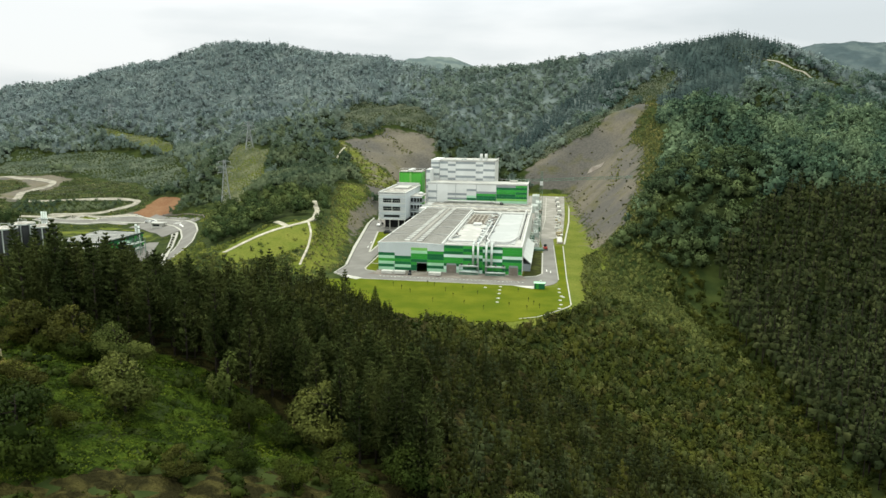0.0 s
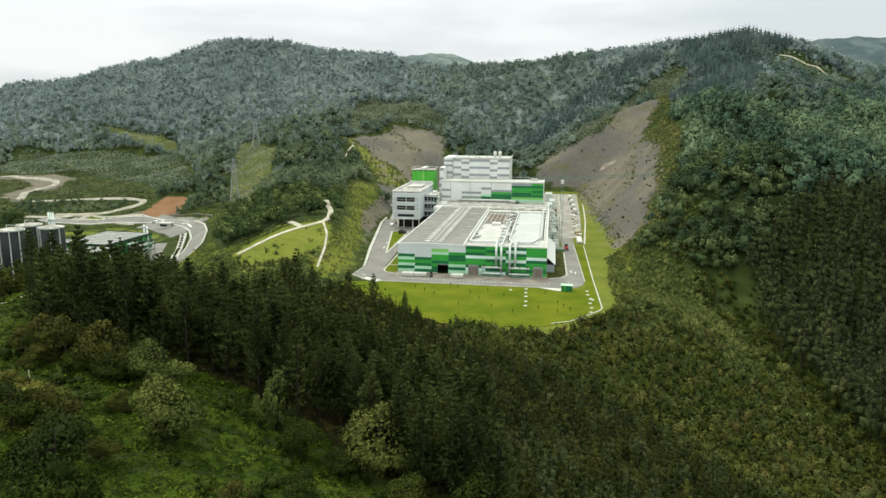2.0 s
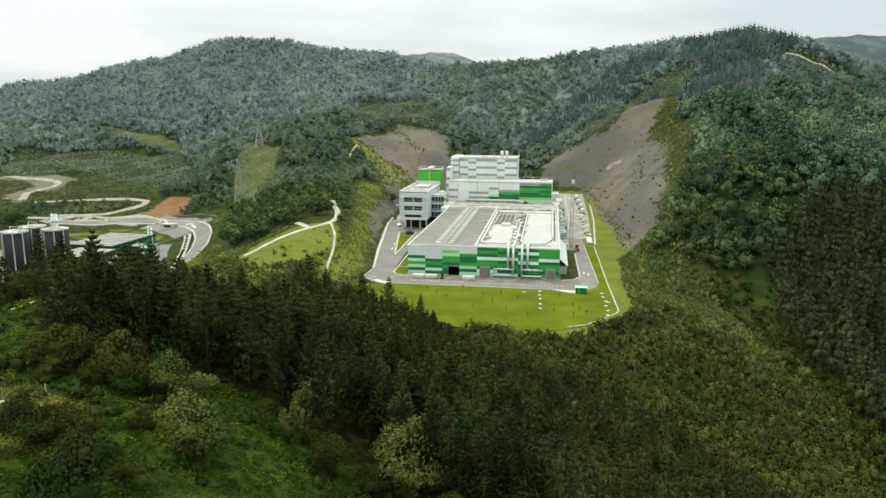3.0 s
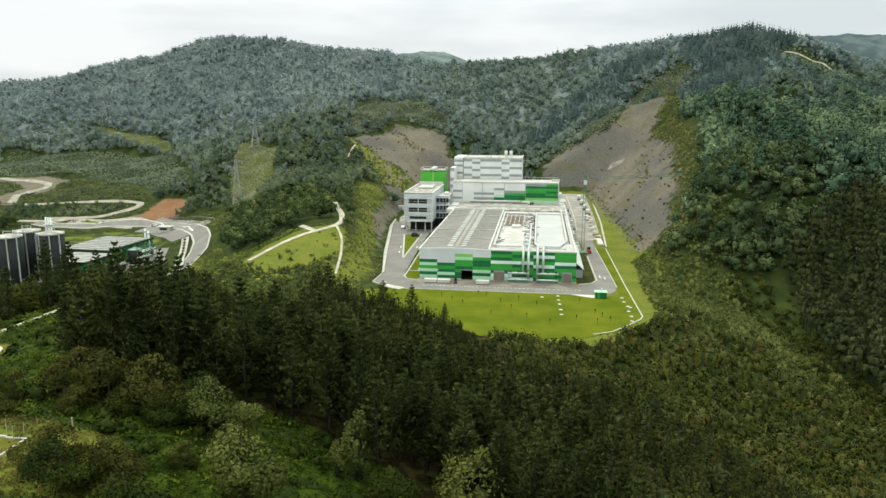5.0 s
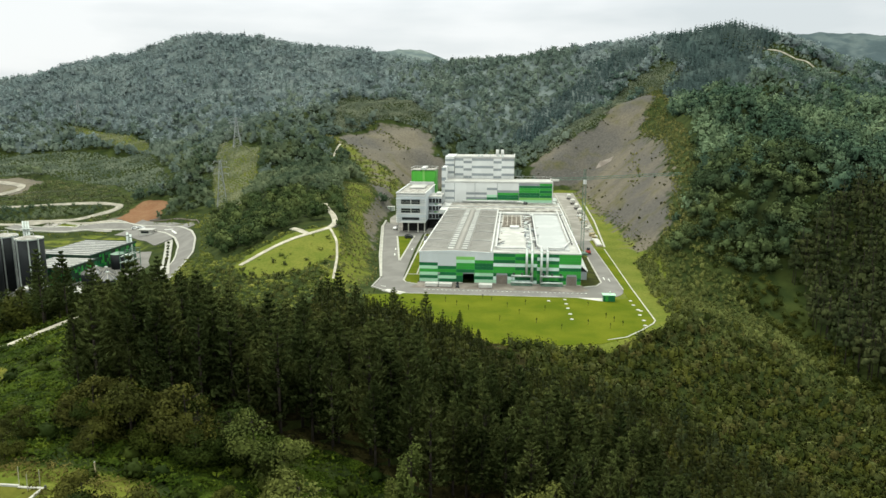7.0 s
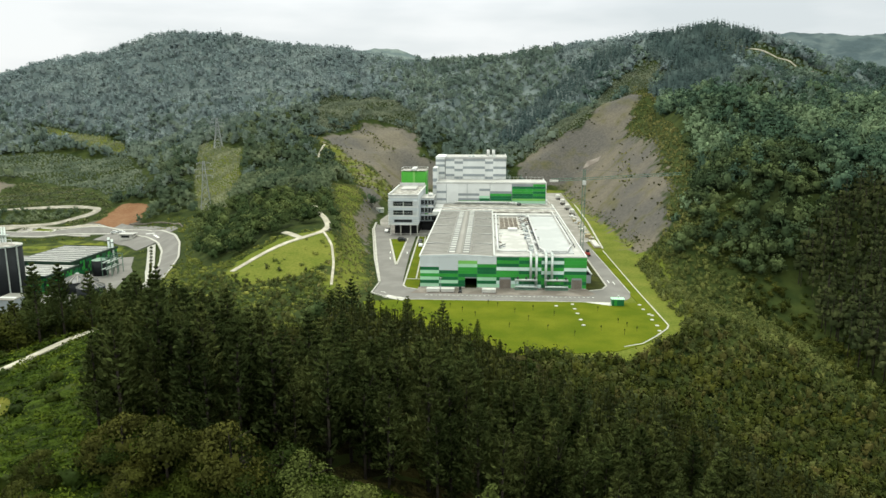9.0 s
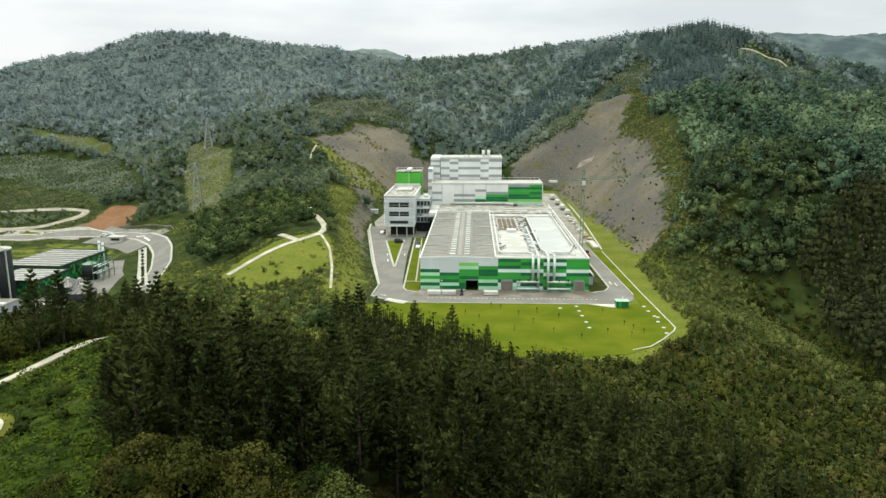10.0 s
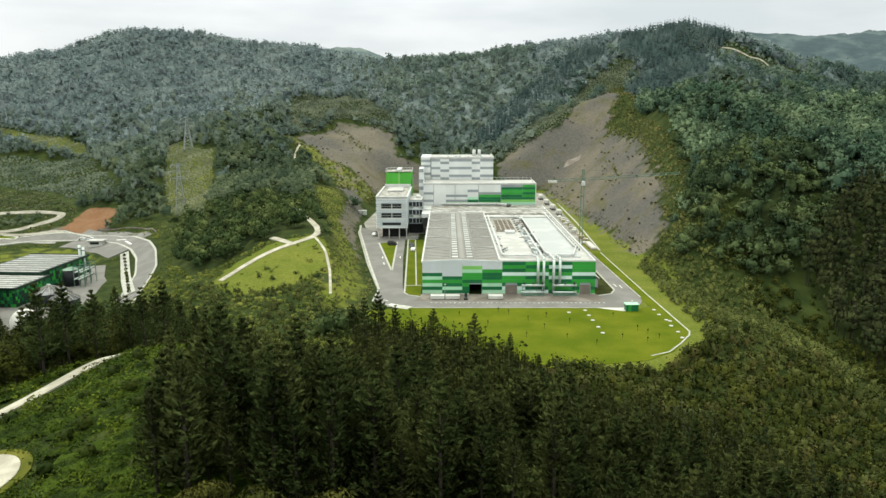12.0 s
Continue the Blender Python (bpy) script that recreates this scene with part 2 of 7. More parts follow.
    "east_slope": material("hazed_upper_wood", (0.092, 0.148, 0.128), 0.8, 0, 0.22, 34, 1.2, spec=0.06, per="tree", spread=0.2, second=(0.156, 0.212, 0.160), leaf=0.3, bump=0.3, depth=0.6),
    "felled": material("dull_felled_scrub", (0.122, 0.150, 0.104), 0.85, 0, 0.2, 14, 0.9, spec=0.06, per="tree", spread=0.15, second=(0.158, 0.178, 0.124), leaf=0.15),
    "clearing": material("pale_clearing_growth", (0.172, 0.198, 0.112), 0.85, 0, 0.2, 14, 0.9, spec=0.06, per="tree", spread=0.15, second=(0.216, 0.232, 0.142), leaf=0.15),
    "plantation": material("low_valley_plantation", (0.120, 0.156, 0.112), 0.85, 0, 0.2, 20, 0.9, spec=0.06, per="tree", spread=0.15, second=(0.164, 0.194, 0.140), leaf=0.15),
    "shrub_grey": material("grey_green_scrub", (0.056, 0.069, 0.020), 0.75, 0, 0.2, 8, 1.2, spec=0.06, per="tree", spread=0.15, second=(0.082, 0.092, 0.026), leaf=0.15, bump=0.5, depth=0.3),
    # lighter copy of the scrub colour, for the side by the lawn
    "shrub_light": material("light_olive_scrub", (0.098, 0.118, 0.034), 0.75, 0, 0.2, 8, 1.2, spec=0.06, per="tree", spread=0.16, second=(0.130, 0.146, 0.043), leaf=0.15, bump=0.5, depth=0.3),
    "shrub_rusty": material("heather_scrub", (0.066, 0.066, 0.018), 0.8, 0, 0.2, 8, 1.2, spec=0.06, per="tree", spread=0.15, second=(0.088, 0.084, 0.024), leaf=0.15, bump=0.5, depth=0.3),
    # dark tone that stands in for shade between the crowns
    "floor": material("painted_gap_shade", (0.020, 0.030, 0.012), 0.95, 0, 0.3, 8, 0.8, spec=0.03, second=(0.036, 0.048, 0.018)),
    # far woods: air haze painted in as a pale bluish base colour
    "far_wood": material("hazed_mixed_wood", (0.209, 0.272, 0.284), 0.8, 0, 0.14, 48, 0.5, spec=0.06, per="tree", spread=0.06, second=(0.245, 0.302, 0.304), leaf=0.4),
    "basin_wood": material("hazed_green_wood", (0.134, 0.190, 0.164), 0.8, 0, 0.16, 40, 0.5, spec=0.06, per="tree", spread=0.08, second=(0.170, 0.222, 0.184), leaf=0.4),
    # darker copy of the far wood: shade between crowns, with haze
    "far_gap_shade": material("shaded_hazed_wood", (0.100, 0.130, 0.132), 0.95, 0, 0.2, 20, 0.3, spec=0.03, second=(0.130, 0.158, 0.156)),
    # the haze of distance is put into both ridge colours
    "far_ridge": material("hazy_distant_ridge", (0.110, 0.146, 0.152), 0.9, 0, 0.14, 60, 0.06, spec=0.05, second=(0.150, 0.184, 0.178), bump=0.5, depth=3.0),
    "blue_ridge": material("hazed_blue_ridge", (0.066, 0.094, 0.106), 0.9, 0, 0.14, 60, 0.06, spec=0.05, second=(0.094, 0.122, 0.128), bump=0.5, depth=3.0),
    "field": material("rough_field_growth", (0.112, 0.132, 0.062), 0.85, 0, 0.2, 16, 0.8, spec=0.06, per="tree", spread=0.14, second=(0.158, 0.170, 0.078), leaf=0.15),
    # ridge conifers with bluish haze put into their green
    "far_dark": material("hazed_conifers", (0.058, 0.092, 0.092), 0.8, 0, 0.2, 26, 0.8, spec=0.06, per="tree", spread=0.12, second=(0.078, 0.110, 0.106), leaf=0.15),
}


def ground_material():
    """Forest floor, with bare rock, meadow and soil where the zone attribute says so."""
    m = bpy.data.materials.new("hill_ground")
    m.use_nodes = True
    nodes, links = m.node_tree.nodes, m.node_tree.links
    bsdf = nodes["Principled BSDF"]
    bsdf.inputs["Roughness"].default_value, bsdf.inputs["Specular IOR Level"].default_value = 0.95, 0.05
    geo = nodes.new("ShaderNodeNewGeometry")

    def noise_of(size, detail=5.0):
        n = nodes.new("ShaderNodeTexNoise")
        n.inputs["Scale"].default_value, n.inputs["Detail"].default_value = 1.0 / size, detail
        links.new(geo.outputs["Position"], n.inputs["Vector"])
        return n.outputs["Fac"]

    def ramp_of(fac, a, b, lo=0.4, hi=0.62):
        r = nodes.new("ShaderNodeValToRGB")
        r.color_ramp.elements[0].position, r.color_ramp.elements[0].color = lo, (*a, 1)
        r.color_ramp.elements[1].position, r.color_ramp.elements[1].color = hi, (*b, 1)
        links.new(fac, r.inputs["Fac"])
        return r.outputs["Color"]

    def mixed(fac, a, b, mode="MIX"):
        x = nodes.new("ShaderNodeMix")
        x.data_type, x.blend_type = "RGBA", mode
        if isinstance(fac, float):
            x.inputs["Factor"].default_value = fac
        else:
            links.new(fac, x.inputs["Factor"])
        links.new(a, x.inputs["A"])
        links.new(b, x.inputs["B"])
        return x.outputs["Result"]

    zone = nodes.new("ShaderNodeAttribute")
    zone.attribute_name = "zone"
    split = nodes.new("ShaderNodeSeparateColor")
    links.new(zone.outputs["Color"], split.inputs["Color"])
    edge = noise_of(7.0, 8.0)

    def ragged(channel):
        add = nodes.new("ShaderNodeMath")
        add.operation = "ADD"
        links.new(split.outputs[channel], add.inputs[0])
        links.new(edge, add.inputs[1])
        step = nodes.new("ShaderNodeMapRange")
        step.inputs["From Min"].default_value, step.inputs["From Max"].default_value = 0.92, 1.08
        links.new(add.outputs["Value"], step.inputs["Value"])
        return step.outputs["Result"]

    floor_color = ramp_of(noise_of(6), (0.022, 0.034, 0.010), (0.044, 0.058, 0.016))
    rock = mixed(0.25, ramp_of(noise_of(40), (0.084, 0.080, 0.077), (0.146, 0.127, 0.098)), ramp_of(noise_of(1.6), (0.08, 0.074, 0.062), (0.19, 0.172, 0.142)))
    rock = mixed(ramp_of(noise_of(16, 8.0), (0, 0, 0), (1, 1, 1), 0.54, 0.78), rock, ramp_of(noise_of(3), (0.070, 0.072, 0.022), (0.115, 0.105, 0.04)))
    meadow = mixed(0.4, ramp_of(noise_of(12), (0.094, 0.120, 0.016), (0.150, 0.156, 0.028)), ramp_of(noise_of(0.9), (0.060, 0.088, 0.012), (0.150, 0.162, 0.034)))
    soil = mixed(0.4, ramp_of(noise_of(9), (0.165, 0.080, 0.042), (0.20, 0.115, 0.065)), ramp_of(noise_of(1.2), (0.16, 0.085, 0.05), (0.25, 0.14, 0.08)))
    color = mixed(ragged("Green"), floor_color, meadow)
    color = mixed(ragged("Red"), color, rock)
    color = mixed(ragged("Blue"), color, soil)
    links.new(color, bsdf.inputs["Base Color"])
    bump = nodes.new("ShaderNodeBump")
    bump.inputs["Strength"].default_value, bump.inputs["Distance"].default_value = 0.45, 0.4
    links.new(noise_of(2.2, 8.0), bump.inputs["Height"])
    links.new(bump.outputs["Normal"], bsdf.inputs["Normal"])
    return m


# ---- landforms: a valley floor at -10 m with rounded hills on it (x, y, height, radius) ----
NEAR_HILLS = ((-8, -200, 2, 14), (10, -170, 17, 60), (60, -215, 7, 70), (-45, -165, 7, 45), (-28, -140, 5, 25), (100, -120, -16, 70), (150, -60, -9, 70), (-10,
    -90, 5, 45), (45, -90, 7, 45), (110, -30, -5, 60), (200, -250, -16, 150), (0, -300, 30, 120), (94, -41, 19, 30), (-5, -190, -1, 30),
    (-100, -120, 4, 50), (-48, -156, -2, 13), (-43, -124, 1.8, 15), (-37, -170, -1.3, 9), (31, -186, -3.2, 12))
WEST_HILLS = ((-50, 40, 20, 45), (-95, 100, 12, 50), (-120, 40, -9, 60), (-190, 60, -7, 90), (-90, 200, 13, 60), (-150, 130, -7, 55), (-200,
    190, -2, 60), (-170, 270, 11, 60), (-110, 310, 26, 60), (-40, 360, 15, 70), (-120, 430, 27, 110), (-290, 500, 1, 130), (-400, 400, 12,
    150), (-330, 200, 4, 130), (-300, -50, 5, 200), (-95, 138, 14, 35), (-70, 315, -17, 40))
EAST_HILLS = ((150, 40, 4, 60), (105, 60, 25, 45), (40, 380, -5, 80), (120, 340, 5, 60), (115, 200, 13, 60), (180, 150, -2, 80), (170, 240,
    36, 70), (250, 310, -13, 90), (320, 420, 28, 110), (300, 50, 42, 150), (450, 350, 61, 180), (0, 270, -7, 60), (90, 24, -12, 30), (133,
    336, 29, 40), (140, -10, -18, 40), (200, 20, 1, 70), (97, 286, -16, 35))
FAR_HILLS = ((-300, 650, 53, 140), (-170, 660, 52, 140), (0, 620, 64, 140), (120, 560, 43, 120), (240, 530, 76, 100), (-450, 620, 59, 150),
    (-640, 620, 53, 140), (-350, 660, 21, 70), (-540, 620, 9, 80), (-84, 650, -5, 70), (-270, 1750, 220, 235), (685, 1750, 175, 195), (1225,
    1700, 255, 330), (-1500, 1500, 60, 500))
CREST = ((-645, 585, 9.7), (-578, 550, -4.3), (-556, 572, -12.8), (-532, 594, -3.8), (-502, 622, 3.4), (-432, 583, -4.1), (-406, 605, -4.2), (-362, 610, 5.8), (-200, 598, 2.1), (-160, 646, 4.6), (-107, 597, 2.1),
         (-71, 597, -10.2), (71, 543, 1.3), (123, 557, -1), (200, 511, -3.1), (230, 514, -2.7), (263, 491, 3), (296, 475, 2.3))
PLANT_PAD = ((-23, -26), (-6, -58), (30, -73), (60, -67), (80, -47), (89, -12), (92, 40), (86, 120), (80, 290), (-30, 290),
             (-41, 150), (-35, 100), (-22.5, 20))
WEST_PAD, WEST_LEVEL = ((-240, -60), (-128, -45), (-124, 20), (-134, 70), (-150, 100), (-240, 110)), -12.0


# spurs and gullies of the eastern hillside: line, height, half width
SPURS = ((((160, 240), (169, 191), (192, 148), (200, 92)), 9, 15), (((118, 84), (145, 66), (175, 62)), 7, 11), (((243, 380), (280, 335), (276, 247)), 10, 20),
         (((215, 330), (232, 240), (236, 150)), -8, 22), (((150, 116), (178, 96)), -6, 11))


def polygon_distance(x, y, corners):
    """Distance to a polygon's edge, negative inside."""
    best, inside = np.full(x.shape, 1e9), np.zeros(x.shape, bool)
    for (ax, ay), (bx, by) in zip(corners, corners[1:] + corners[:1]):
        ex, ey, px, py = bx - ax, by - ay, x - ax, y - ay
        u = np.clip((px * ex + py * ey) / (ex * ex + ey * ey), 0, 1)
        best = np.minimum(best, np.hypot(px - u * ex, py - u * ey))
        if ay != by:
            inside ^= ((ay > y) != (by > y)) & (x < (bx - ax) * (y - ay) / (by - ay) + ax)
    return np.where(inside, -best, best)


def line_distance(x, y, points):
    best = np.full(x.shape, 1e9)
    for (ax, ay), (bx, by) in zip(points, points[1:]):
        ex, ey, px, py = bx - ax, by - ay, x - ax, y - ay
        u = np.clip((px * ex + py * ey) / (ex * ex + ey * ey + 1e-9), 0, 1)
        best = np.minimum(best, np.hypot(px - u * ex, py - u * ey))
    return best


def ripple(x, y, size):
    """Smooth waves between -1 and 1, about size metres long."""
    k = 6.283 / size
    return (np.sin(k * (0.8 * x + 0.6 * y) + 1.3 * np.sin(k * 0.55 * y + 0.4)) + np.sin(k * 1.17 * (0.35 * x - 0.94 * y) + 1.1 * np.sin(k * 0.61 * x + 2.0))
            + np.sin(k * 1.61 * (-0.7 * x + 0.71 * y) + 4.0)) / 3


def wild(x, y):
    """The hills before any earthworks."""
    z = np.full(x.shape, -10.0)
    for cx, cy, h, r in NEAR_HILLS + WEST_HILLS + EAST_HILLS + FAR_HILLS:
        z = z + h * np.exp(-((x - cx) ** 2 + (y - cy) ** 2) / (2 * r * r))
    for cx, cy, h in CREST:
        z = z + h * np.exp(-((x - cx) ** 2 + (y - cy) ** 2) / (2 * 34.0 ** 2))
    for line, h, r in SPURS:
        z = z + h * np.exp(-line_distance(x, y, line) ** 2 / (2 * r * r))
    far = np.clip((y - 60) / 300, 0, 1)
    return z + ripple(x, y, 120) * 4.0 * far + ripple(x + 40, y, 43) * (0.4 + 2.0 * far)


def ground_height(x, y):
    x, y = np.asarray(x, float), np.asarray(y, float)
    z = wild(x, y)
    d = polygon_distance(x, y, WEST_PAD)
    z = np.where(d < 0, WEST_LEVEL, np.clip(z, WEST_LEVEL - 0.5 * d, WEST_LEVEL + 0.6 * d))
    d = polygon_distance(x, y, PLANT_PAD)
    return np.where(d < 0, 0.0, np.clip(z, -0.55 * d, 0.9 * d))

# ---- building helpers ----
def part(name, bm, mat, parent, label="", smooth=False):
    me = bpy.data.meshes.new(name)
    bm.to_mesh(me)
    bm.free()
    me.materials.append(mat)
    if smooth:
        me.shade_smooth()
    ob = new(name, me)
    ob.parent = parent
    return tagged(ob, label)


def thing(name, label, category, at=(0, 0, 0), group="", kind=""):
    ob = new(name)
    ob.location = at
    ob.empty_display_size = 0.5
    return tagged(ob, label, category, group, kind)


def box(bm, x0, x1, y0, y1, z0, z1, bevel=0.0):
    made = bmesh.ops.create_cube(bm, size=1, matrix=Matrix.Translation(((x0 + x1) / 2, (y0 + y1) / 2, (z0 + z1) / 2)) @ Matrix.Diagonal((x1 - x0, y1 - y0, z1 - z0, 1)))
    if bevel:
        edges = list({e for v in made["verts"] for e in v.link_edges})
        bmesh.ops.bevel(bm, geom=edges, offset=bevel, segments=1, affect="EDGES")
    return bm


def boxes(*rows, bevel=0.0):
    bm = bmesh.new()
    for r in rows:
        box(bm, *r, bevel=bevel)
    return bm


def tube(bm, p, q, r, n=8, r2=None, caps=True):
    p, q = Vector(p), Vector(q)
    m = Matrix.Translation((p + q) / 2) @ (q - p).to_track_quat("Z", "Y").to_matrix().to_4x4()
    bmesh.ops.create_cone(bm, cap_ends=caps, segments=n, radius1=r, radius2=r if r2 is None else r2, depth=(q - p).length, matrix=m)
    return bm


def pipe_run(bm, points, r, n=8):
    """A round duct along points, with a ball at each elbow."""
    for p, q in zip(points, points[1:]):
        tube(bm, p, q, r, n)
    for p in points[1:-1]:
        bmesh.ops.create_icosphere(bm, subdivisions=2, radius=r * 1.02, matrix=Matrix.Translation(p))
    return bm


def bar(bm, p, q, w):
    """A square bar from p to q."""
    p, q = Vector(p), Vector(q)
    m = Matrix.Translation((p + q) / 2) @ (q - p).to_track_quat("Z", "Y").to_matrix().to_4x4() @ Matrix.Diagonal((w, w, (q - p).length, 1))
    bmesh.ops.create_cube(bm, size=1, matrix=m)
    return bm


def prism(bm, outline, z0, z1):
    """An upright solid on a ground outline (counter-clockwise)."""
    low, high = [bm.verts.new((x, y, z0)) for x, y in outline], [bm.verts.new((x, y, z1)) for x, y in outline]
    bm.faces.new(high)
    bm.faces.new(low[::-1])
    n = len(outline)
    for i in range(n):
        bm.faces.new((low[i], low[(i + 1) % n], high[(i + 1) % n], high[i]))
    bmesh.ops.recalc_face_normals(bm, faces=bm.faces)
    return bm


def ribbon(points, width, z0, z1, follow=None, step=3.0):
    """A flat band along a line; follow: a height function under it, on which z0 and z1 stand."""
    pts = [Vector((*p, 0)) for p in points]
    fine = [pts[0]]
    for a, b in zip(pts, pts[1:]):
        n = max(1, int((b - a).length / step)) if follow else 1
        fine += [a.lerp(b, (i + 1) / n) for i in range(n)]
    if follow:
        for _ in range(3):
            fine = [fine[0]] + [(fine[i - 1] + fine[i] * 2 + fine[i + 1]) / 4 for i in range(1, len(fine) - 1)] + [fine[-1]]
    bm, rows = bmesh.new(), []
    for i, p in enumerate(fine):
        way = (fine[min(i + 1, len(fine) - 1)] - fine[max(i - 1, 0)]).normalized()
        side = Vector((-way.y, way.x, 0)) * width / 2
        row = []
        for q in (p + side, p - side):
            h = float(follow(q.x, q.y)) if follow else 0.0
            row += [bm.verts.new((q.x, q.y, h + z0)), bm.verts.new((q.x, q.y, h + z1))]
        rows.append(row)
    for (a0, a1, b0, b1), (c0, c1, d0, d1) in zip(rows, rows[1:]):
        for f in ((a1, b1, d1, c1), (a0, a1, c1, c0), (b1, b0, d0, d1)):
            bm.faces.new(f)
    for a0, a1, b0, b1 in (rows[0], rows[-1]):
        bm.faces.new((a0, b0, b1, a1))
    bmesh.ops.recalc_face_normals(bm, faces=bm.faces)
    return bm


def structure(name, bm, mat, label, category, smooth=False):
    ob = part(name, bm, mat, None, "", smooth)
    return tagged(ob, label, category, kind="structure")


def sheet_mesh(name, verts, faces, mat, smooth=False, normals=None):
    """A mesh from arrays; faces all have the same number of corners. normals: one for each corner point, for soft crowns."""
    me = bpy.data.meshes.new(name)
    n = faces.shape[1]
    me.vertices.add(len(verts))
    me.vertices.foreach_set("co", np.ascontiguousarray(verts, np.float32).ravel())
    me.loops.add(faces.size)
    me.loops.foreach_set("vertex_index", np.ascontiguousarray(faces, np.int32).ravel())
    me.polygons.add(len(faces))
    me.polygons.foreach_set("loop_start", np.arange(0, faces.size, n, dtype=np.int32))
    me.polygons.foreach_set("use_smooth", np.full(len(faces), smooth))
    me.update(calc_edges=True)
    me.materials.append(mat)
    if normals is not None:
        me.polygons.foreach_set("use_smooth", np.full(len(faces), True))
        me.normals_split_custom_set_from_vertices(normals)
    return me


# ---- ground ----
ROCK_EAST = ((97, 62), (88, 62), (87, 120), (83, 200), (80, 292), (44, 300), (46, 312), (66, 334), (100, 340), (128, 374), (151, 408),
             (143, 345), (139, 332), (127, 306), (127, 286), (129, 228), (120, 166), (112, 112), (101, 70))
ROCK_WEST = ((-104, 304), (-80, 352), (-53, 362), (-38, 352), (-30, 319), (-8, 306), (-8, 291), (-31, 291), (-39, 240), (-48, 250), (-76, 271))
BARE_BANK = ((-62, 207), (-54, 209), (-45, 200), (-43, 186), (-48, 180), (-55, 192))
VALLEY_OPEN = ((-262, 104), (-262, 160), (-205, 162), (-160, 166), (-140, 130), (-112, 30), (-104, 0), (-125, 10), (-150, 98))
WEST_FIELD = ((-420, 262), (-312, 258), (-262, 238), (-226, 206), (-210, 182), (-226, 152), (-262, 126), (-340, 140), (-420, 180))
BARE_FIELD = ((-420, 262), (-366, 259), (-314, 250), (-317, 230), (-323, 200), (-300, 164), (-322, 172), (-342, 206), (-336, 226), (-366, 245), (-420, 250))
OPEN_WEST = ((-85, 21), (-73, 24), (-62, 38), (-46, 43), (-34, 34), (-27, -14), (-22, -40), (-30, -60), (-50, -68), (-80, -40), (-104, 10), (-112, 50), (-100, 46))
ROAD_BANK = ((-162, 168), (-146, 152), (-122, 100), (-102, 46), (-116, 48), (-130, 96))
EAST_FOOT = ((76, 296), (100, 296), (100, 120), (104, 44), (97, 28), (84, 20))
EAST_FRINGE = ((97, 62), (101, 70), (112, 112), (120, 166), (129, 228), (127, 286), (127, 306), (139, 332), (143, 345), (152, 420), (166, 424), (152, 325), (142, 280), (141, 230), (129, 130), (106, 46))
MEADOW = ((-73, 6), (-72, 16), (-62, 32), (-44, 43), (-35, 25), (-33, 8), (-44, -6), (-59, -9))
HILLSIDE_GRASS = ((-200, 300), (-174, 275), (-152, 256), (-142, 225), (-114, 122), (-134, 136), (-168, 210))
FAR_CLEARING = ((-400, 404), (-356, 402), (-298, 372), (-284, 348), (-340, 364))
SOIL_BANK = ((-212, 162), (-211, 199), (-193, 197), (-186, 170), (-196, 157))
WEST_LAWN = ((-232, 118), (-216, 136), (-198, 141), (-176, 131), (-156, 106), (-150, 98), (-240, 108))
NEAR_GREEN = ((-75, -190), (-60, -128), (-40, -128), (-30, -145), (-18, -168), (-4, -180), (14, -179.5), (27, -181), (40, -192), (10, -222), (-60, -230))
EAST_TOP_GRASS = ((44, 314), (52, 334), (70, 360), (101, 397), (134, 435), (172, 457), (193, 445), (171, 415), (151, 408), (128, 374), (100, 340), (66, 334))
CLEARCUT = ((-142, 406), (-122, 434), (-77, 432), (-40, 398), (-29, 340), (-33, 322), (-42, 356), (-56, 365), (-82, 355), (-106, 310), (-120, 330))
WEST_PLANTATION = ((-442, 352), (-352, 340), (-284, 345), (-206, 227), (-232, 216), (-266, 244), (-314, 264), (-365, 266), (-420, 270))
CREST_OPEN = ((240, 472), (244, 477), (268, 449), (284, 440), (294, 422), (307, 398), (298, 392), (284, 412), (262, 438), (247, 452))
ROCK_SHOULDER = ((-104, 304), (-76, 271), (-48, 250), (-39, 240), (-38, 200), (-60, 202), (-72, 236), (-92, 262), (-114, 300))
BANK_SOIL = ((-40, 186), (-50, 184), (-49, 150), (-46, 118), (-38, 84), (-30, 58), (-27, 52), (-29, 70), (-38, 118), (-40.5, 146))
BARE_YARD = ((-214, 168), (-193, 182), (-184, 164), (-190, 158), (-206, 154), (-218, 156))
DRY_PATCH = ((-22, -194), (-10, -192), (2, -194), (4, -204), (-6, -207), (-20, -206))
SLOPE_WEST = ((-19, -28), (-16.8, 6), (-25, 45), (-37.5, 120), (-39, 150), (-60, 204), (-74, 190), (-58, 120), (-46, 80), (-38, 40), (-35, 4), (-34, -24))
GRASSES = (MEADOW, FAR_CLEARING, HILLSIDE_GRASS, DRY_PATCH)


def growing(lo, fine_lo, fine_hi, hi, step, rate):
    """Grid lines: even in the middle, wider and wider outside."""
    mid = list(np.arange(fine_lo, fine_hi, step))
    left, right, s = [], [], step
    while (left[-1] if left else fine_lo) > lo or (right[-1] if right else fine_hi) < hi:
        s = min(s * rate, 160)
        left.append(max((left[-1] if left else fine_lo) - s, lo))
        right.append(min((right[-1] if right else mid[-1]) + s, hi))
    return np.unique(np.array(left[::-1] + mid + right))


gx, gy = growing(-4200, -260, 210, 4200, 4.0, 1.08), growing(-2500, -240, 420, 4400, 4.0, 1.08)
X, Y = np.meshgrid(gx, gy)
Z = ground_height(X, Y)
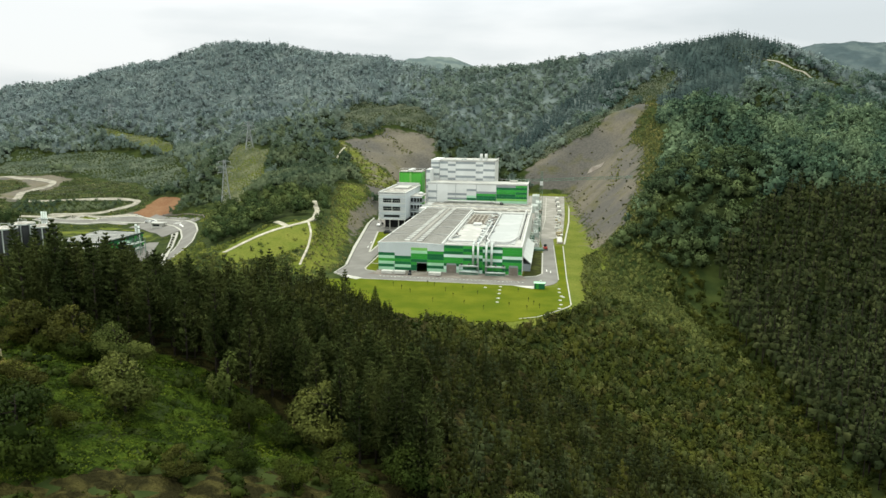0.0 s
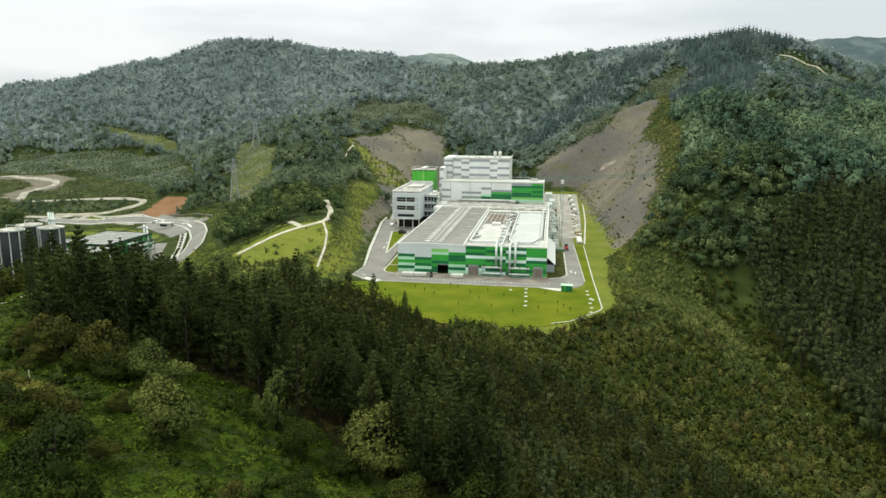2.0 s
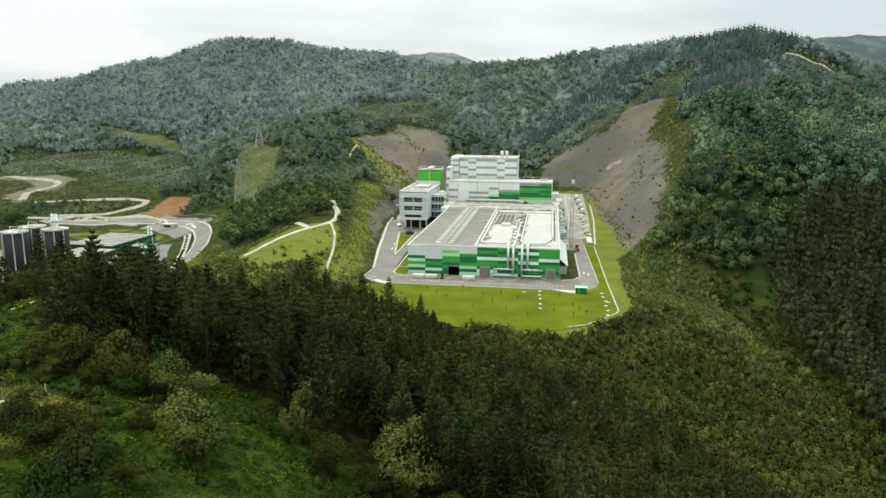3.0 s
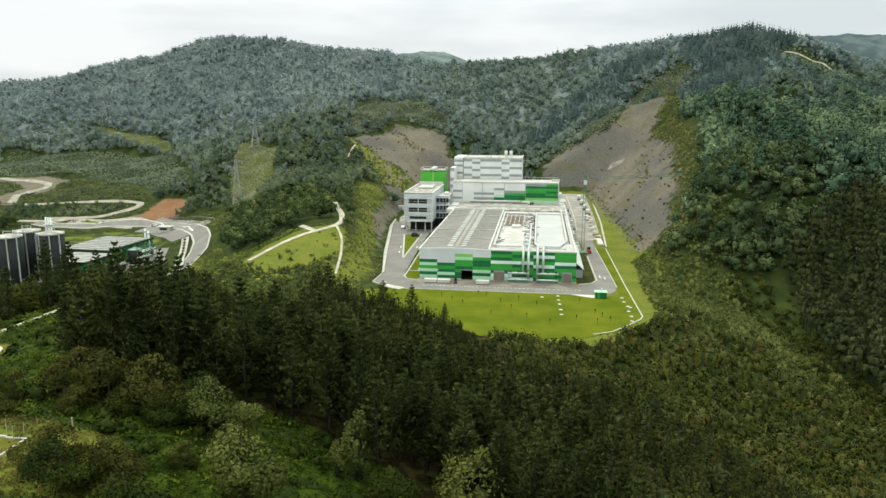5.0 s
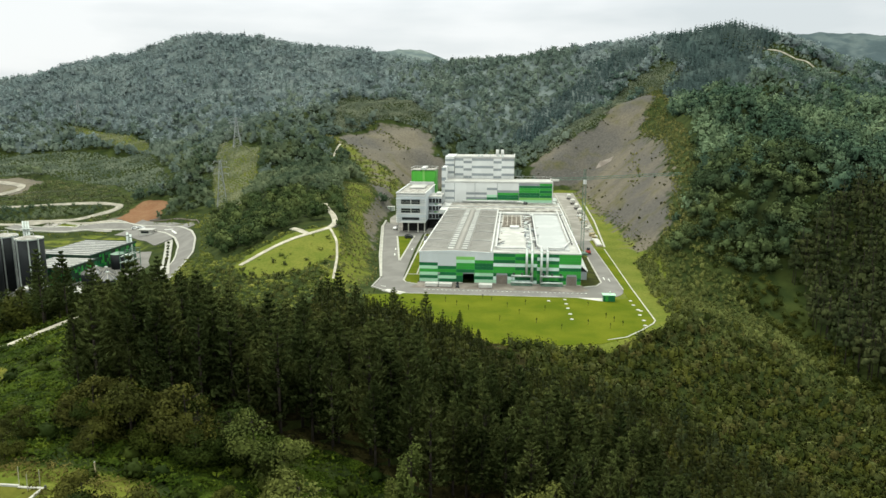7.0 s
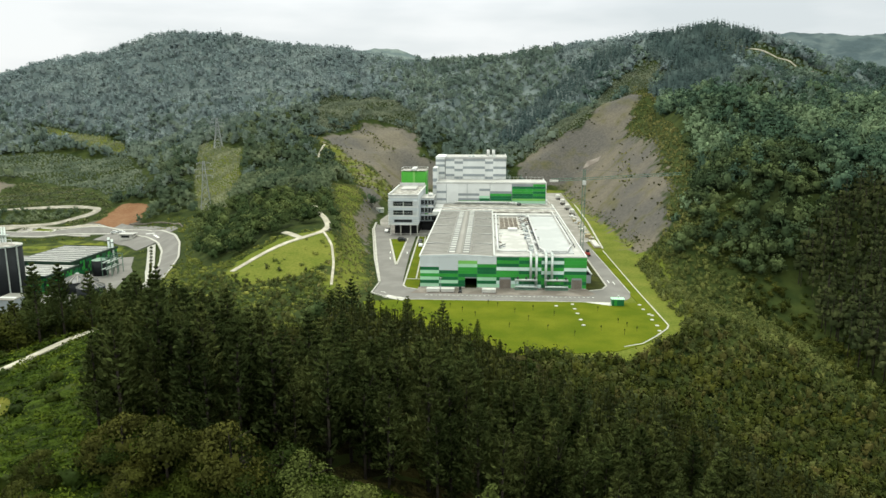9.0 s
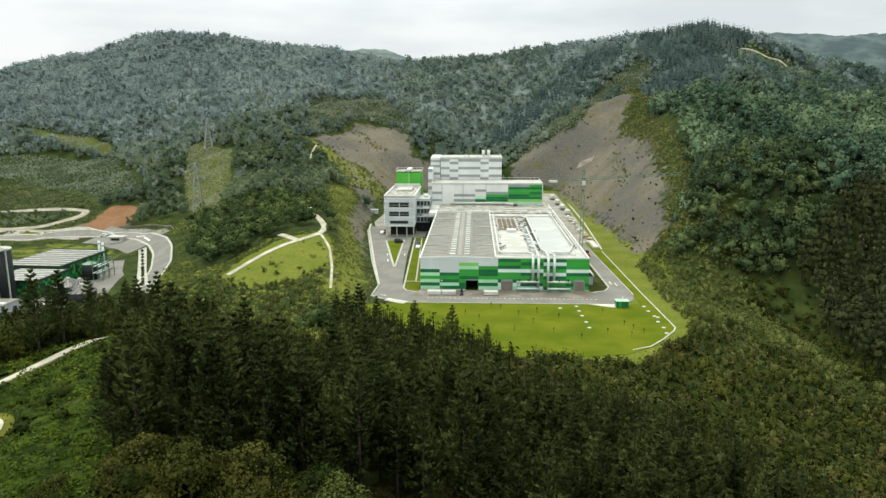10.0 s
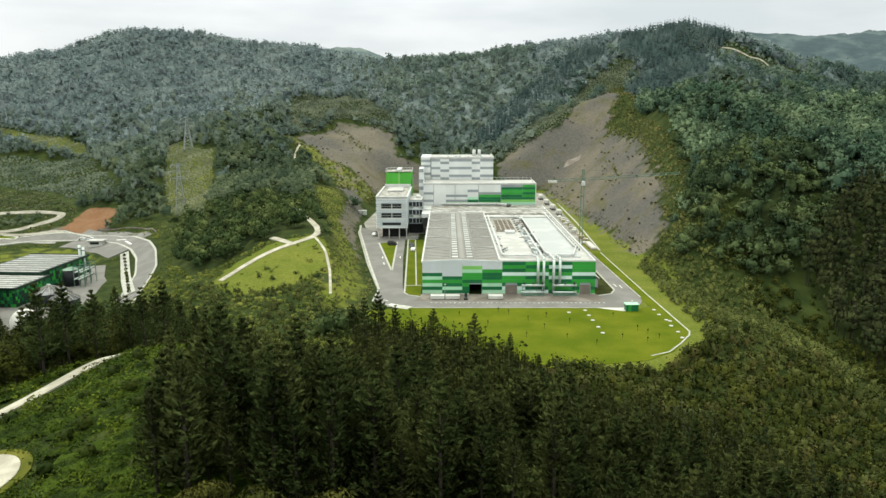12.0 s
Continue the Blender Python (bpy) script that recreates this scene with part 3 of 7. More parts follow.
Z = np.where(polygon_distance(X, Y, PLANT_PAD) < 0, -0.08, Z)
nx, ny = len(gx), len(gy)
index = np.arange(nx * ny).reshape(ny, nx)
quads = np.stack([index[:-1, :-1], index[:-1, 1:], index[1:, 1:], index[1:, :-1]], -1).reshape(-1, 4)
ground_me = sheet_mesh("ground", np.stack([X, Y, Z], -1).reshape(-1, 3), quads, ground_material(), True)


def soft_zone(corners, width):
    return np.clip(0.5 - polygon_distance(X, Y, corners) / width, 0, 1)


rock_zone = np.maximum.reduce([soft_zone(ROCK_EAST, 24), soft_zone(ROCK_WEST, 20), soft_zone(BARE_BANK, 6), soft_zone(BARE_FIELD, 8), soft_zone(BARE_YARD, 6), soft_zone(BANK_SOIL, 7) * 0.9, soft_zone(ROCK_SHOULDER, 8) * 0.46])
grass_zone = np.maximum.reduce([soft_zone(g, 8) for g in GRASSES] + [soft_zone(WEST_LAWN, 8) * 0.52, soft_zone(SLOPE_WEST, 8) * 0.56, soft_zone(ROCK_SHOULDER, 8) * 0.6, np.clip(0.5 - (polygon_distance(X, Y, PLANT_PAD) - 2) / 8, 0, 1) * (X > 40)])
zone = ground_me.color_attributes.new("zone", "FLOAT_COLOR", "POINT")
zone.data.foreach_set("color", np.stack([rock_zone, grass_zone, soft_zone(SOIL_BANK, 5), np.ones_like(X)], -1).astype(np.float32).ravel())
ground = tagged(new("ground", ground_me), "wooded hills round a levelled site, with bare rock cuttings and meadows", "ground", kind="structure")

# ---- plant site: lawn, roads, kerbs ----
LAWN = [(-17, -20), (-5, -55), (30, -70), (58, -64), (67, -57), (75.3, -43.5), (76.2, -40), (75.4, 0), (74.6, 70), (69.5, 70), (72.4, -16.6), (-4, -16.6)]
structure("lawn", prism(bmesh.new(), LAWN, -0.06, 0.03), M["lawn"], "mown bright green lawn in front of the plant", "lawn")
ROAD_FRONT = [(-15, 5), (-15.5, -9), (-9, -15), (-2, -16.4), (62, -16.4), (65.4, -15.9), (68.2, -14.4), (70.3, -12), (71.6, -8.8), (72.3, -4.5), (72.4, 2), (70, 90), (63.5, 90), (65.6, 50), (66.2, 6), (64, 0.5), (58.6, -2.2), (-0.6, -3.6), (-5.2, -1), (-6.4, 2),
              (-7.4, 12), (-10.2, 60), (-11.6, 101), (-5.6, 103), (-5.6, 110), (-24, 110), (-26, 108), (-25.5, 118), (-37, 138), (-36, 120), (-23, 45)]
structure("road", prism(bmesh.new(), ROAD_FRONT, -0.06, 0.05), M["asphalt"], "grey asphalt service road round the hall", "road")
structure("apron", prism(bmesh.new(), [(-2.5, -8.5), (57, -9.2), (60.5, -6.5), (58.6, -2.0), (58.6, 0.02), (-0.6, 0.02), (-0.6, -3.4)], -0.05, 0.07), M["apron"], "brownish worn apron along the front wall", "pavement")
YARD = [(63.5, 90), (70.4, 90), (75, 100), (77, 180), (78, 290), (54, 290), (55, 160), (58.3, 118), (58.3, 60), (63.5, 60)]
structure("yard", prism(bmesh.new(), YARD, -0.06, 0.055), M["paving"], "pale concrete yard beside the halls", "pavement")
structure("back_yard", prism(bmesh.new(), [(-30, 110), (-5.6, 110), (-5.6, 118), (55, 118), (55, 290), (-30, 290), (-37, 150)], -0.06, 0.045), M["paving"], "pale concrete yard behind the halls", "pavement")
structure("planting_bed", prism(bmesh.new(), [(58.6, -1.6), (63.6, 0.9), (65.6, 6), (65, 50), (62.6, 58), (58.6, 58)], -0.06, 0.04), M["rusty_leaf"], "strip of rough planting beside the hall", "lawn")
structure("lawn_island", prism(bmesh.new(), [(-23, 92), (-13.2, 36), (-15.2, 94)], -0.05, 0.09), M["lawn"], "triangular grass island between roads", "lawn")
structure("lawn_strip", prism(bmesh.new(), [(-6.2, 12), (-0.6, 12), (-0.6, 100), (-10, 100)], -0.05, 0.09), M["lawn"], "long grass strip beside the hall", "lawn")
structure("lawn_corner", prism(bmesh.new(), [(-6.4, 11.4), (-5.8, 2), (-4.6, -0.8), (-0.6, -3.2), (-0.6, 11.4)], -0.05, 0.09), M["lawn"], "rounded grass corner beside the hall", "lawn")


def kerb(points, width=0.45, z=0.17, label="white concrete kerb along the road"):
    return structure("kerb", ribbon(points, width, -0.05, z), M["kerb"], label, "kerb")


kerb([(-23.3, 92.3), (-13.2, 35.4)], 0.8)
kerb([(-15.0, 94.4), (-13.0, 36)], 0.7)
kerb([(-10.2, 101), (-6.5, 11.2), (-6.2, 2), (-4.8, -1.2), (-0.4, -3.5)], 0.6)
kerb([(-37.3, 138), (-36.3, 120), (-23.4, 45), (-15.4, 5), (-15.9, -9), (-9.2, -15.3)], 0.45, 0.3, "pale kerb at the foot of the grassy bank")
kerb([(-6.3, 11.7), (-0.6, 11.7)], 0.5)
kerb([(-6.8, 100.4), (-2.6, 12.2)], 0.5)
kerb([(-10.2, 100.4), (-6.8, 100.4)], 0.5)
kerb([(58.8, -1.9), (63.7, 0.4), (65.9, 5.5), (65.3, 50)], 0.6)
kerb([(-8, -15.5), (-2, -16.6), (63.5, -16.6), (68, -14)], 0.3, 0.12)
kerb([(72.4, -4), (70.2, 70)], 0.3, 0.12)
kerb([(-15.2, 5), (-22.6, 45), (-35.8, 122), (-37.5, 140)], 0.9, 0.55, "low pale wall along the foot of the slope")
kerb([(58.6, 118), (64, 118), (65, 160), (64.2, 277)], 0.6, 0.2)
kerb([(-24, 110.3), (-22, 107.6), (-9, 107.4), (-6, 110)], 0.7, 0.25)
structure("channel", ribbon([(74.8, 70), (75.5, 0), (76.4, -40.5), (75.3, -43.6), (70.5, -51), (65.5, -57.5), (60, -60.5)], 0.42, -0.05, 0.1), M["kerb"], "pale concrete drainage channel round the lawn", "channel")
structure("ditch_path", ribbon([(75.5, 75), (79, 150), (82, 292)], 0.8, -0.05, 0.12), M["kerb"], "pale drainage channel at the foot of the rock", "channel")
structure("crossing", ribbon([(-10.5, -13), (-3.5, -16.8)], 3.2, 0.0, 0.075), M["concrete"], "pale concrete ramp where road meets lawn", "pavement")
structure("hut_path", prism(bmesh.new(), [(54.5, -16.3), (62.6, -20.2), (64.0, -20.2), (66.5, -16.3)], -0.02, 0.065), M["concrete"], "short pale concrete wedge leading to the hut", "pavement")
for k in range(38):
    structure("edge_dash", boxes((3 + k * 1.5, 3.7 + k * 1.5, -10.9, -10.65, 0.04, 0.06)), M["paint"], "short white dash of the road's edge line", "road marking")
for a, b in (((-17.5, 50), (-16.9, 46)), ((-11.5, 62), (-11.2, 58)), ((-19, 62), (-18.6, 58)), ((69.2, 12), (69.3, 8)), ((67.6, 14), (67.7, 10)), ((-13, -7), (-11, -8.2))):
    structure("road_marking", ribbon([a, b], 0.35, 0.04, 0.06), M["paint"], "white painted arrow mark on the road", "road marking")

structure("concrete_patch", ribbon([(97, 304), (107, 297)], 6.0, -0.6, 0.25, ground_height, 2.0), M["apron"], "pale sprayed concrete patch on the rock face", "patch")

# ---- tracks over the hills ----
SOUTH_PATH = [(-78, -192), (-56, -163), (-48, -150), (-44.5, -145), (-42.8, -138), (-42.6, -131), (-42.8, -124), (-43.5, -112), (-56, -84), (-72, -56), (-77, -38), (-77, -22)]
TRACKS = {
    "meadow_path": ([(-70.5, 7.5), (-68.5, 10), (-63, 18), (-55, 27), (-50, 30), (-43, 38), (-43, 48), (-51, 75), (-63, 105)], 2.6),
    "meadow_spur": ([(-50, 30), (-56, 37), (-61, 43)], 2.4),
    "slope_path": ([(-43, 38), (-36, 22), (-32, 6), (-29, -12)], 0.9),
    "hilltop_path": (SOUTH_PATH, 3.0),
    "upper_track": ([(-92, 240), (-96, 255), (-97, 280)], 1.2),
    "crest_track": ([(242, 474), (251, 460), (266, 445), (281, 437), (290, 420), (301, 404), (305, 397)], 1.9),
}
for name, (line, width) in TRACKS.items():
    structure(name, ribbon(line, width, -0.6, 0.22, ground_height, 2.0), M["dull_track" if name == "crest_track" else "track"], "pale gravel track over the grassy hill", "path")
def round_band(radius, width):
    turn = [(TURN[0] + radius * math.cos(i * 6.2832 / 40), TURN[1] + radius * math.sin(i * 6.2832 / 40)) for i in range(43)]
    return turn, width


TURN = (-39.4, -170.6)
ring = ribbon(*round_band(7.1, 1.3), -0.6, 0.22, ground_height, 9.0)
bm = ribbon(*round_band(3.3, 6.6), -0.6, 0.3, ground_height, 9.0)
structure("turning_verge", ring, M["verge"], "ring of dry grass round the gravel turning place", "verge")
structure("turning_place", bm, M["track"], "round pale gravel end of the track", "path")


# ---- the plant ----
CODES = {"S": "silver", "W": "white", "g": "grey", "P": "pale", "I": "ice", "L": "light", "G": "green", "D": "dark"}


def clad(parent, columns, codes, y, z0, z1, skip=(), depth=0.12):
    """Cladding panels on a wall that faces south: one panel for each code, in columns from top to bottom; equal neighbours merge."""
    for (x0, x1), code in zip(zip(columns, columns[1:]), codes):
        rows = len(code)
        h = (z1 - z0) / rows
        i = 0
        while i < rows:
            j = i
            while j + 1 < rows and code[j + 1] == code[i] and code[i] in "SW":
                j += 1
            top, low = z1 - i * h, z1 - (j + 1) * h
            spans = [(x0, x1)]
            for sx0, sx1, sz in skip:
                if low < sz - 0.1:
                    spans = [s for a, b in spans for s in (((a, min(b, sx0)), (max(a, sx1), b)) if a < sx1 and b > sx0 else ((a, b),)) if s[1] - s[0] > 0.15]
            for a, b in spans:
                part("panel", boxes((a + 0.02, b - 0.02, y - depth, y + 0.02, low + 0.02, top - 0.02)), M[CODES[code[i]]], parent)
            i = j + 1


def roller_door(parent, x0, x1, height, y):
    door = part("roller_door", boxes(*[(x0, x1, y - 0.06, y + 0.05, i * height / 8 + 0.015, (i + 1) * height / 8 - 0.015) for i in range(8)]), M["shutter"], parent, "closed taupe roller shutter")
    part("door_frame", boxes((x0 - 0.15, x0, y - 0.16, y + 0.05, 0, height + 0.15), (x1, x1 + 0.15, y - 0.16, y + 0.05, 0, height + 0.15), (x0, x1, y - 0.16, y + 0.05, height, height + 0.15)), M["grey"], door)


hall = thing("treatment_hall", "long low industrial hall with green striped cladding and pale roofs", "industrial building")
HALL_BACK = 119.0
# walls, with the gateway left open in the front one
part("wall_front", boxes((0.3, 15.8, 0.0, 0.4, 0, 11.0), (19.9, 57.7, 0.0, 0.4, 0, 11.0), (15.8, 19.9, 0.0, 0.4, 3.5, 11.0)), M["grey"], hall)
part("wall_west", boxes((0, 0.3, 0, HALL_BACK, 0, 11.2)), M["silver"], hall)
part("wall_east", boxes((57.7, 58, 0, HALL_BACK, 0, 11.2)), M["white"], hall)
part("wall_back", boxes((0.3, 57.7, HALL_BACK - 0.3, HALL_BACK, 0, 11.2)), M["white"], hall)
part("gateway", boxes((14.5, 21.5, 12, 12.3, 0, 6), (14.2, 14.5, 0.4, 12.3, 0, 6), (21.5, 21.8, 0.4, 12.3, 0, 6), (14.2, 21.8, 0.4, 12.3, 6, 6.2)), M["dark_inside"], hall, "open gateway, its inner walls painted near-black for shade")
clad(hall, [0.0, 6.7, 13.4, 20.1, 26.8], ["SSSDPGPDP", "SSSSDGDPD", "SLPGGDGDD", "SSGDDGPDP"], 0, 0.35, 10.98, [(15.8, 19.9, 3.5)])
clad(hall, [26.8, 34.6, 42.4, 50.2, 58.0], ["DGDIGGDIP", "GDGIDGGDI", "DIDGIDGGD", "GGGIDGGDG"], 0, 0.35, 11.3, [(28.0, 31.8, 3.3), (53.0, 56.4, 3.3)])
part("plinth", boxes((0.0, 15.8, -0.1, 0.0, 0, 0.34), (19.9, 28.0, -0.1, 0.0, 0, 0.34), (31.8, 53.0, -0.1, 0.0, 0, 0.34), (56.4, 58.0, -0.1, 0.0, 0, 0.34)), M["concrete"], hall)
roller_door(hall, 28.0, 31.8, 3.3, -0.02)
roller_door(hall, 53.0, 56.4, 3.3, -0.02)

# west half of the roof: low gable of ribbed sheet with two strips of roof lights
def roof_z(x):
    return 11.35 + 0.55 * (1 - abs(x - 12.8) / 12.8)


bm = bmesh.new()
xs = np.linspace(0, 25.6, 97)
prof = [(x, roof_z(x) + (0.09 if i % 2 else 0.0)) for i, x in enumerate(xs)]
front = [bm.verts.new((x, 0.1, z)) for x, z in prof]
rear = [bm.verts.new((x, 108, z)) for x, z in prof]
for i in range(len(prof) - 1):
    bm.faces.new((front[i], front[i + 1], rear[i + 1], rear[i]))
part("ribbed_roof", bm, M["roof_grey"], hall, "weathered grey ribbed sheet roof")
for x0, x1 in ((9.7, 12.3), (14.7, 17.3)):
    rail = part("light_strip", boxes((x0 - 0.2, x0, 3, 107, roof_z(x0) - 0.1, roof_z(x0) + 0.25), (x1, x1 + 0.2, 3, 107, roof_z(x1) - 0.1, roof_z(x1) + 0.25)), M["roof_grey"], hall)
    part("light_base", boxes((x0, x1, 3, 107, roof_z(x0) - 0.1, max(roof_z(x0), roof_z(x1)) + 0.06)), M["roof_dark"], rail)
    y = 3.5
    while y < 106:
        bm = bmesh.new()
        box(bm, x0 + 0.25, x1 - 0.25, y, y + 2.3, roof_z(x0) - 0.05, max(roof_z(x0), roof_z(x1)) + 0.22, 0.06)
        part("roof_light", bm, M["roof_light"], rail)
        y += 4.6
part("ridge_walkway", boxes((12.9, 14.1, 2, 107, 11.75, 12.05)), M["roof_grey"], hall)
for y in np.arange(3.2, 107, 2.6):
    for x0, x1 in ((0.3, 9.3), (17.7, 25.3)):
        part("roof_seam", bar(bmesh.new(), (x0, y, roof_z(x0) + 0.08), (x1, y, roof_z(x1) + 0.08), 0.16), M["roof_dark"], hall)
for y in (22, 43, 64, 85):
    for x0, x1 in ((0.2, 9.4), (17.6, 25.4)):
        part("roof_joint", boxes((x0, x1, y, y + 0.35, 11.4, 11.85)), M["roof_white"], hall)
part("west_gutter", boxes((-0.35, 0.15, 0, 108, 10.9, 11.42)), M["trim"], hall)
bm = bmesh.new()
gable = [(0, 11.0), (26.7, 11.0), (26.7, 11.4), (12.8, 12.0), (0, 11.42)]
face_a, face_b = [bm.verts.new((x, -0.12, z)) for x, z in gable], [bm.verts.new((x, 0.1, z)) for x, z in gable]
bm.faces.new(face_a)
bm.faces.new(face_b[::-1])
for i in range(5):
    bm.faces.new((face_a[i], face_b[i], face_b[(i + 1) % 5], face_a[(i + 1) % 5]))
bmesh.ops.recalc_face_normals(bm, faces=bm.faces)
part("gable_flashing", bm, M["silver"], hall)
part("roof_edge", boxes((0, 26.6, -0.15, 0.1, 11.3, 11.42)), M["silver"], hall)

# east half: flat white roof inside a parapet, sunken part with machines
part("flat_roof", boxes((25.7, 57.7, 0.4, 119, 10.7, 10.95)), M["roof_white"], hall, "flat white membrane roof")
part("parapet", boxes((26.6, 58.0, -0.1, 0.4, 11.0, 11.75), (57.5, 58.0, 0.4, 119, 11.0, 11.75), (25.7, 26.2, 0.4, 108, 10.9, 11.9), (26.2, 57.5, 97, 97.6, 10.95, 11.7)), M["trim"], hall)
part("inner_roof", boxes((28.8, 38.2, 11, 52, 10.95, 11.2)), M["roof_white"], hall)
part("east_roof_bay", boxes((43.0, 54.5, 8, 95, 10.95, 11.25)), M["roof_pale"], hall)
part("rear_roof", boxes((0.2, 57.6, 108, 136.8, 11.0, 11.55)), M["roof_stain"], hall, "stained flat white roof between the halls")
part("rear_parapet", boxes((-4, 57.8, 119.0, 119.4, 11.55, 12.1), (-4, 0.2, 108, 136.8, 9.5, 11.4), (57.2, 57.8, 119.4, 136.8, 9.0, 12.0), (0.2, 26, 108, 108.4, 11.55, 12.2)), M["trim"], hall)
part("rear_wall", boxes((0.2, 57.6, 119.0, 136.8, 0, 11.0)), M["white"], hall)
bm = bmesh.new()
for x in (29.0, 31.0, 33.0, 35.0, 37.0):
    bar(bm, (x, 60, 11.5), (x, 92, 11.5), 0.3)
for y in np.arange(60, 93, 4.0):
    bar(bm, (29, y, 11.4), (37, y, 11.4), 0.3)
    for x in (29, 33, 37):
        bar(bm, (x, y, 10.95), (x, y, 11.5), 0.25)
part("open_frame", bm, M["frame"], hall, "pale weathered steel frame over the roof opening")
part("roof_opening", boxes((29.2, 36.8, 60.2, 91.8, 10.95, 11.05)), M["rust"], hall, "brown floor of the roof opening")
part("hatch", boxes((32.2, 36.2, 55, 59, 10.95, 12.0), bevel=0.1), M["trim"], hall)
rng = random.Random(4)
for i in range(26):
    x, y = rng.uniform(38.6, 42.4), 12 + i * 3.15
    part("roof_unit", boxes((x - 0.7, x + 0.7, y - 0.8, y + 0.8, 10.95, 11.4 + rng.uniform(0.1, 0.9)), bevel=0.08), M[rng.choice(["duct", "roof_stain", "trim", "grey"])], hall)
for i in range(7):
    y = 56 + i * 5.5
    part("roof_truss", bar(bmesh.new(), (37.6, y, 11.6), (42.6, y + 1.5, 11.8), 0.28), M["rust"], hall)
bm = bmesh.new()
pipe_run(bm, [(27.4, 100, 11.9), (27.4, 9.5, 11.9), (29, 7.5, 11.9), (37.8, 7.5, 11.9), (39.2, 5.5, 11.9)], 0.42)
part("roof_duct", bm, M["trim"], hall, "white round duct on the roof", True)
for line in ([(42.8, 94, 11.9), (42.8, 14, 11.9), (44.0, 9, 11.9), (44.0, 1.2, 11.9)], [(40.8, 60, 11.9), (40.8, 14, 11.9), (40.7, 1.2, 11.9)], [(55.2, 108, 11.8), (55.2, 22, 11.8), (52, 9, 11.8), (46.2, 9, 11.8), (46.2, 1.2, 11.8)],
             [(28.6, 96, 11.7), (41.5, 96, 11.7)]):
    part("roof_duct", pipe_run(bmesh.new(), line, 0.36), M["trim"], hall, "", True)
for i in range(24):
    part("duct_support", boxes((42.0, 42.5, 15 + i * 3.3, 15.5 + i * 3.3, 10.95, 11.9)), M["steel"], hall)
for i in range(20):
    part("duct_support", boxes((55.9, 56.3, 20 + i * 4.2, 20.4 + i * 4.2, 10.95, 11.7)), M["steel"], hall)
rng = random.Random(91)
for k in range(60):
    x, y = rng.choice([rng.uniform(38.6, 42), rng.uniform(38.6, 42), rng.uniform(27.8, 29.4)]), rng.uniform(9, 96)
    part("roof_pipe", bar(bmesh.new(), (x, y, 11.3), (x + rng.choice([0, 0, 2.4, -2]), y + rng.choice([3.5, 5, 1.0]), 11.3), rng.choice([0.14, 0.2, 0.28])), M[rng.choice(["steel", "duct", "trim", "rust", "grey"])], hall)
for x in (38.7, 39.8, 42.2):
    for y in range(8, 100, 6):
        part("cable_tray", boxes((x, x + 0.3, y, y + 4.8, 11.3, 11.45)), M[rng.choice(["steel", "duct", "grey"])], hall)
part("roof_railing", boxes((43.2, 54.3, 6.8, 6.88, 12.2, 12.28), *[(x, x + 0.08, 6.8, 6.88, 10.95, 12.28) for x in np.arange(43.2, 54.5, 1.55)]), M["trim"], hall)
part("roof_railing", boxes((28.4, 37.5, 9.8, 9.88, 12.2, 12.28), *[(x, x + 0.08, 9.8, 9.88, 10.95, 12.28) for x in np.arange(28.4, 37.6, 1.5)]), M["trim"], hall)

# filter ducts down the front wall
for x in (38.7, 40.6, 43.9, 46.0):
    part("front_duct", pipe_run(bmesh.new(), [(x, 2.2, 12.4), (x, -0.9, 12.2), (x, -0.95, 3.4 if x in (38.7, 46.0) else 1.2)], 0.46, 10), M["duct"], hall, "vertical galvanised exhaust duct", True)
for x0, x1 in ((33.2, 40.9), (43.7, 51.6)):
    rack = thing("filter_rack", "galvanised filter rack with horizontal pipes against the front wall", "filter unit", (0, 0, 0), "filter racks at the front wall")
    for z in (1.1, 3.5):
        part("header_pipe", tube(bmesh.new(), (x0, -1.6, z), (x1, -1.6, z), 0.42, 10), M["duct"], rack, "", True)
    part("base", boxes((x0, x1, -2.4, -0.6, 0.07, 0.5)), M["olive_steel"], rack)
    for x in np.linspace(x0 + 0.3, x1 - 0.4, 4):
        part("post", boxes((x, x + 0.15, -1.7, -1.5, 0.5, 3.4)), M["olive_steel"], rack)
    for x in np.linspace(x0 + 1.0, x1 - 0.8, 3):
        part("valve", tube(bmesh.new(), (x, -1.6, 3.8), (x, -1.6, 4.6), 0.36, 8), M["steel"], rack)
# lean-to on the east side
bm = bmesh.new()
v = [bm.verts.new(c) for c in ((58.05, 9, 6.2), (61.4, 9, 3.3), (61.4, 56, 3.3), (58.05, 56, 6.2), (58.05, 9, 5.9), (61.4, 9, 3.0), (61.4, 56, 3.0), (58.05, 56, 5.9))]
for f in ((0, 1, 2, 3), (7, 6, 5, 4), (0, 4, 5, 1), (1, 5, 6, 2), (2, 6, 7, 3)):
    bm.faces.new([v[i] for i in f])
part("side_roof", bm, M["white"], hall, "sloping white roof of the side annex")
part("side_wall", boxes((58.02, 61.0, 9.3, 55.7, 0, 3.0)), M["grey"], hall)

# low white boxes along the front
for x0, x1 in ((2.9, 7.4), (7.8, 12.4), (21.9, 26.6)):
    c = thing("skip_container", "low white skip container on the apron", "container", (0, 0, 0), "skips along the front wall")
    part("body", boxes((x0, x1, -7.4, -5.2, 0.25, 1.4), bevel=0.06), M["tarp"], c)
    for x in (x0 + 0.4, x1 - 0.6):
        part("runner", boxes((x, x + 0.2, -7.3, -5.3, 0.05, 0.25)), M["steel"], c)
    for y in (-7.45, -5.3):
        part("rim", boxes((x0 - 0.05, x1 + 0.05, y, y + 0.15, 1.28, 1.45)), M["white"], c)
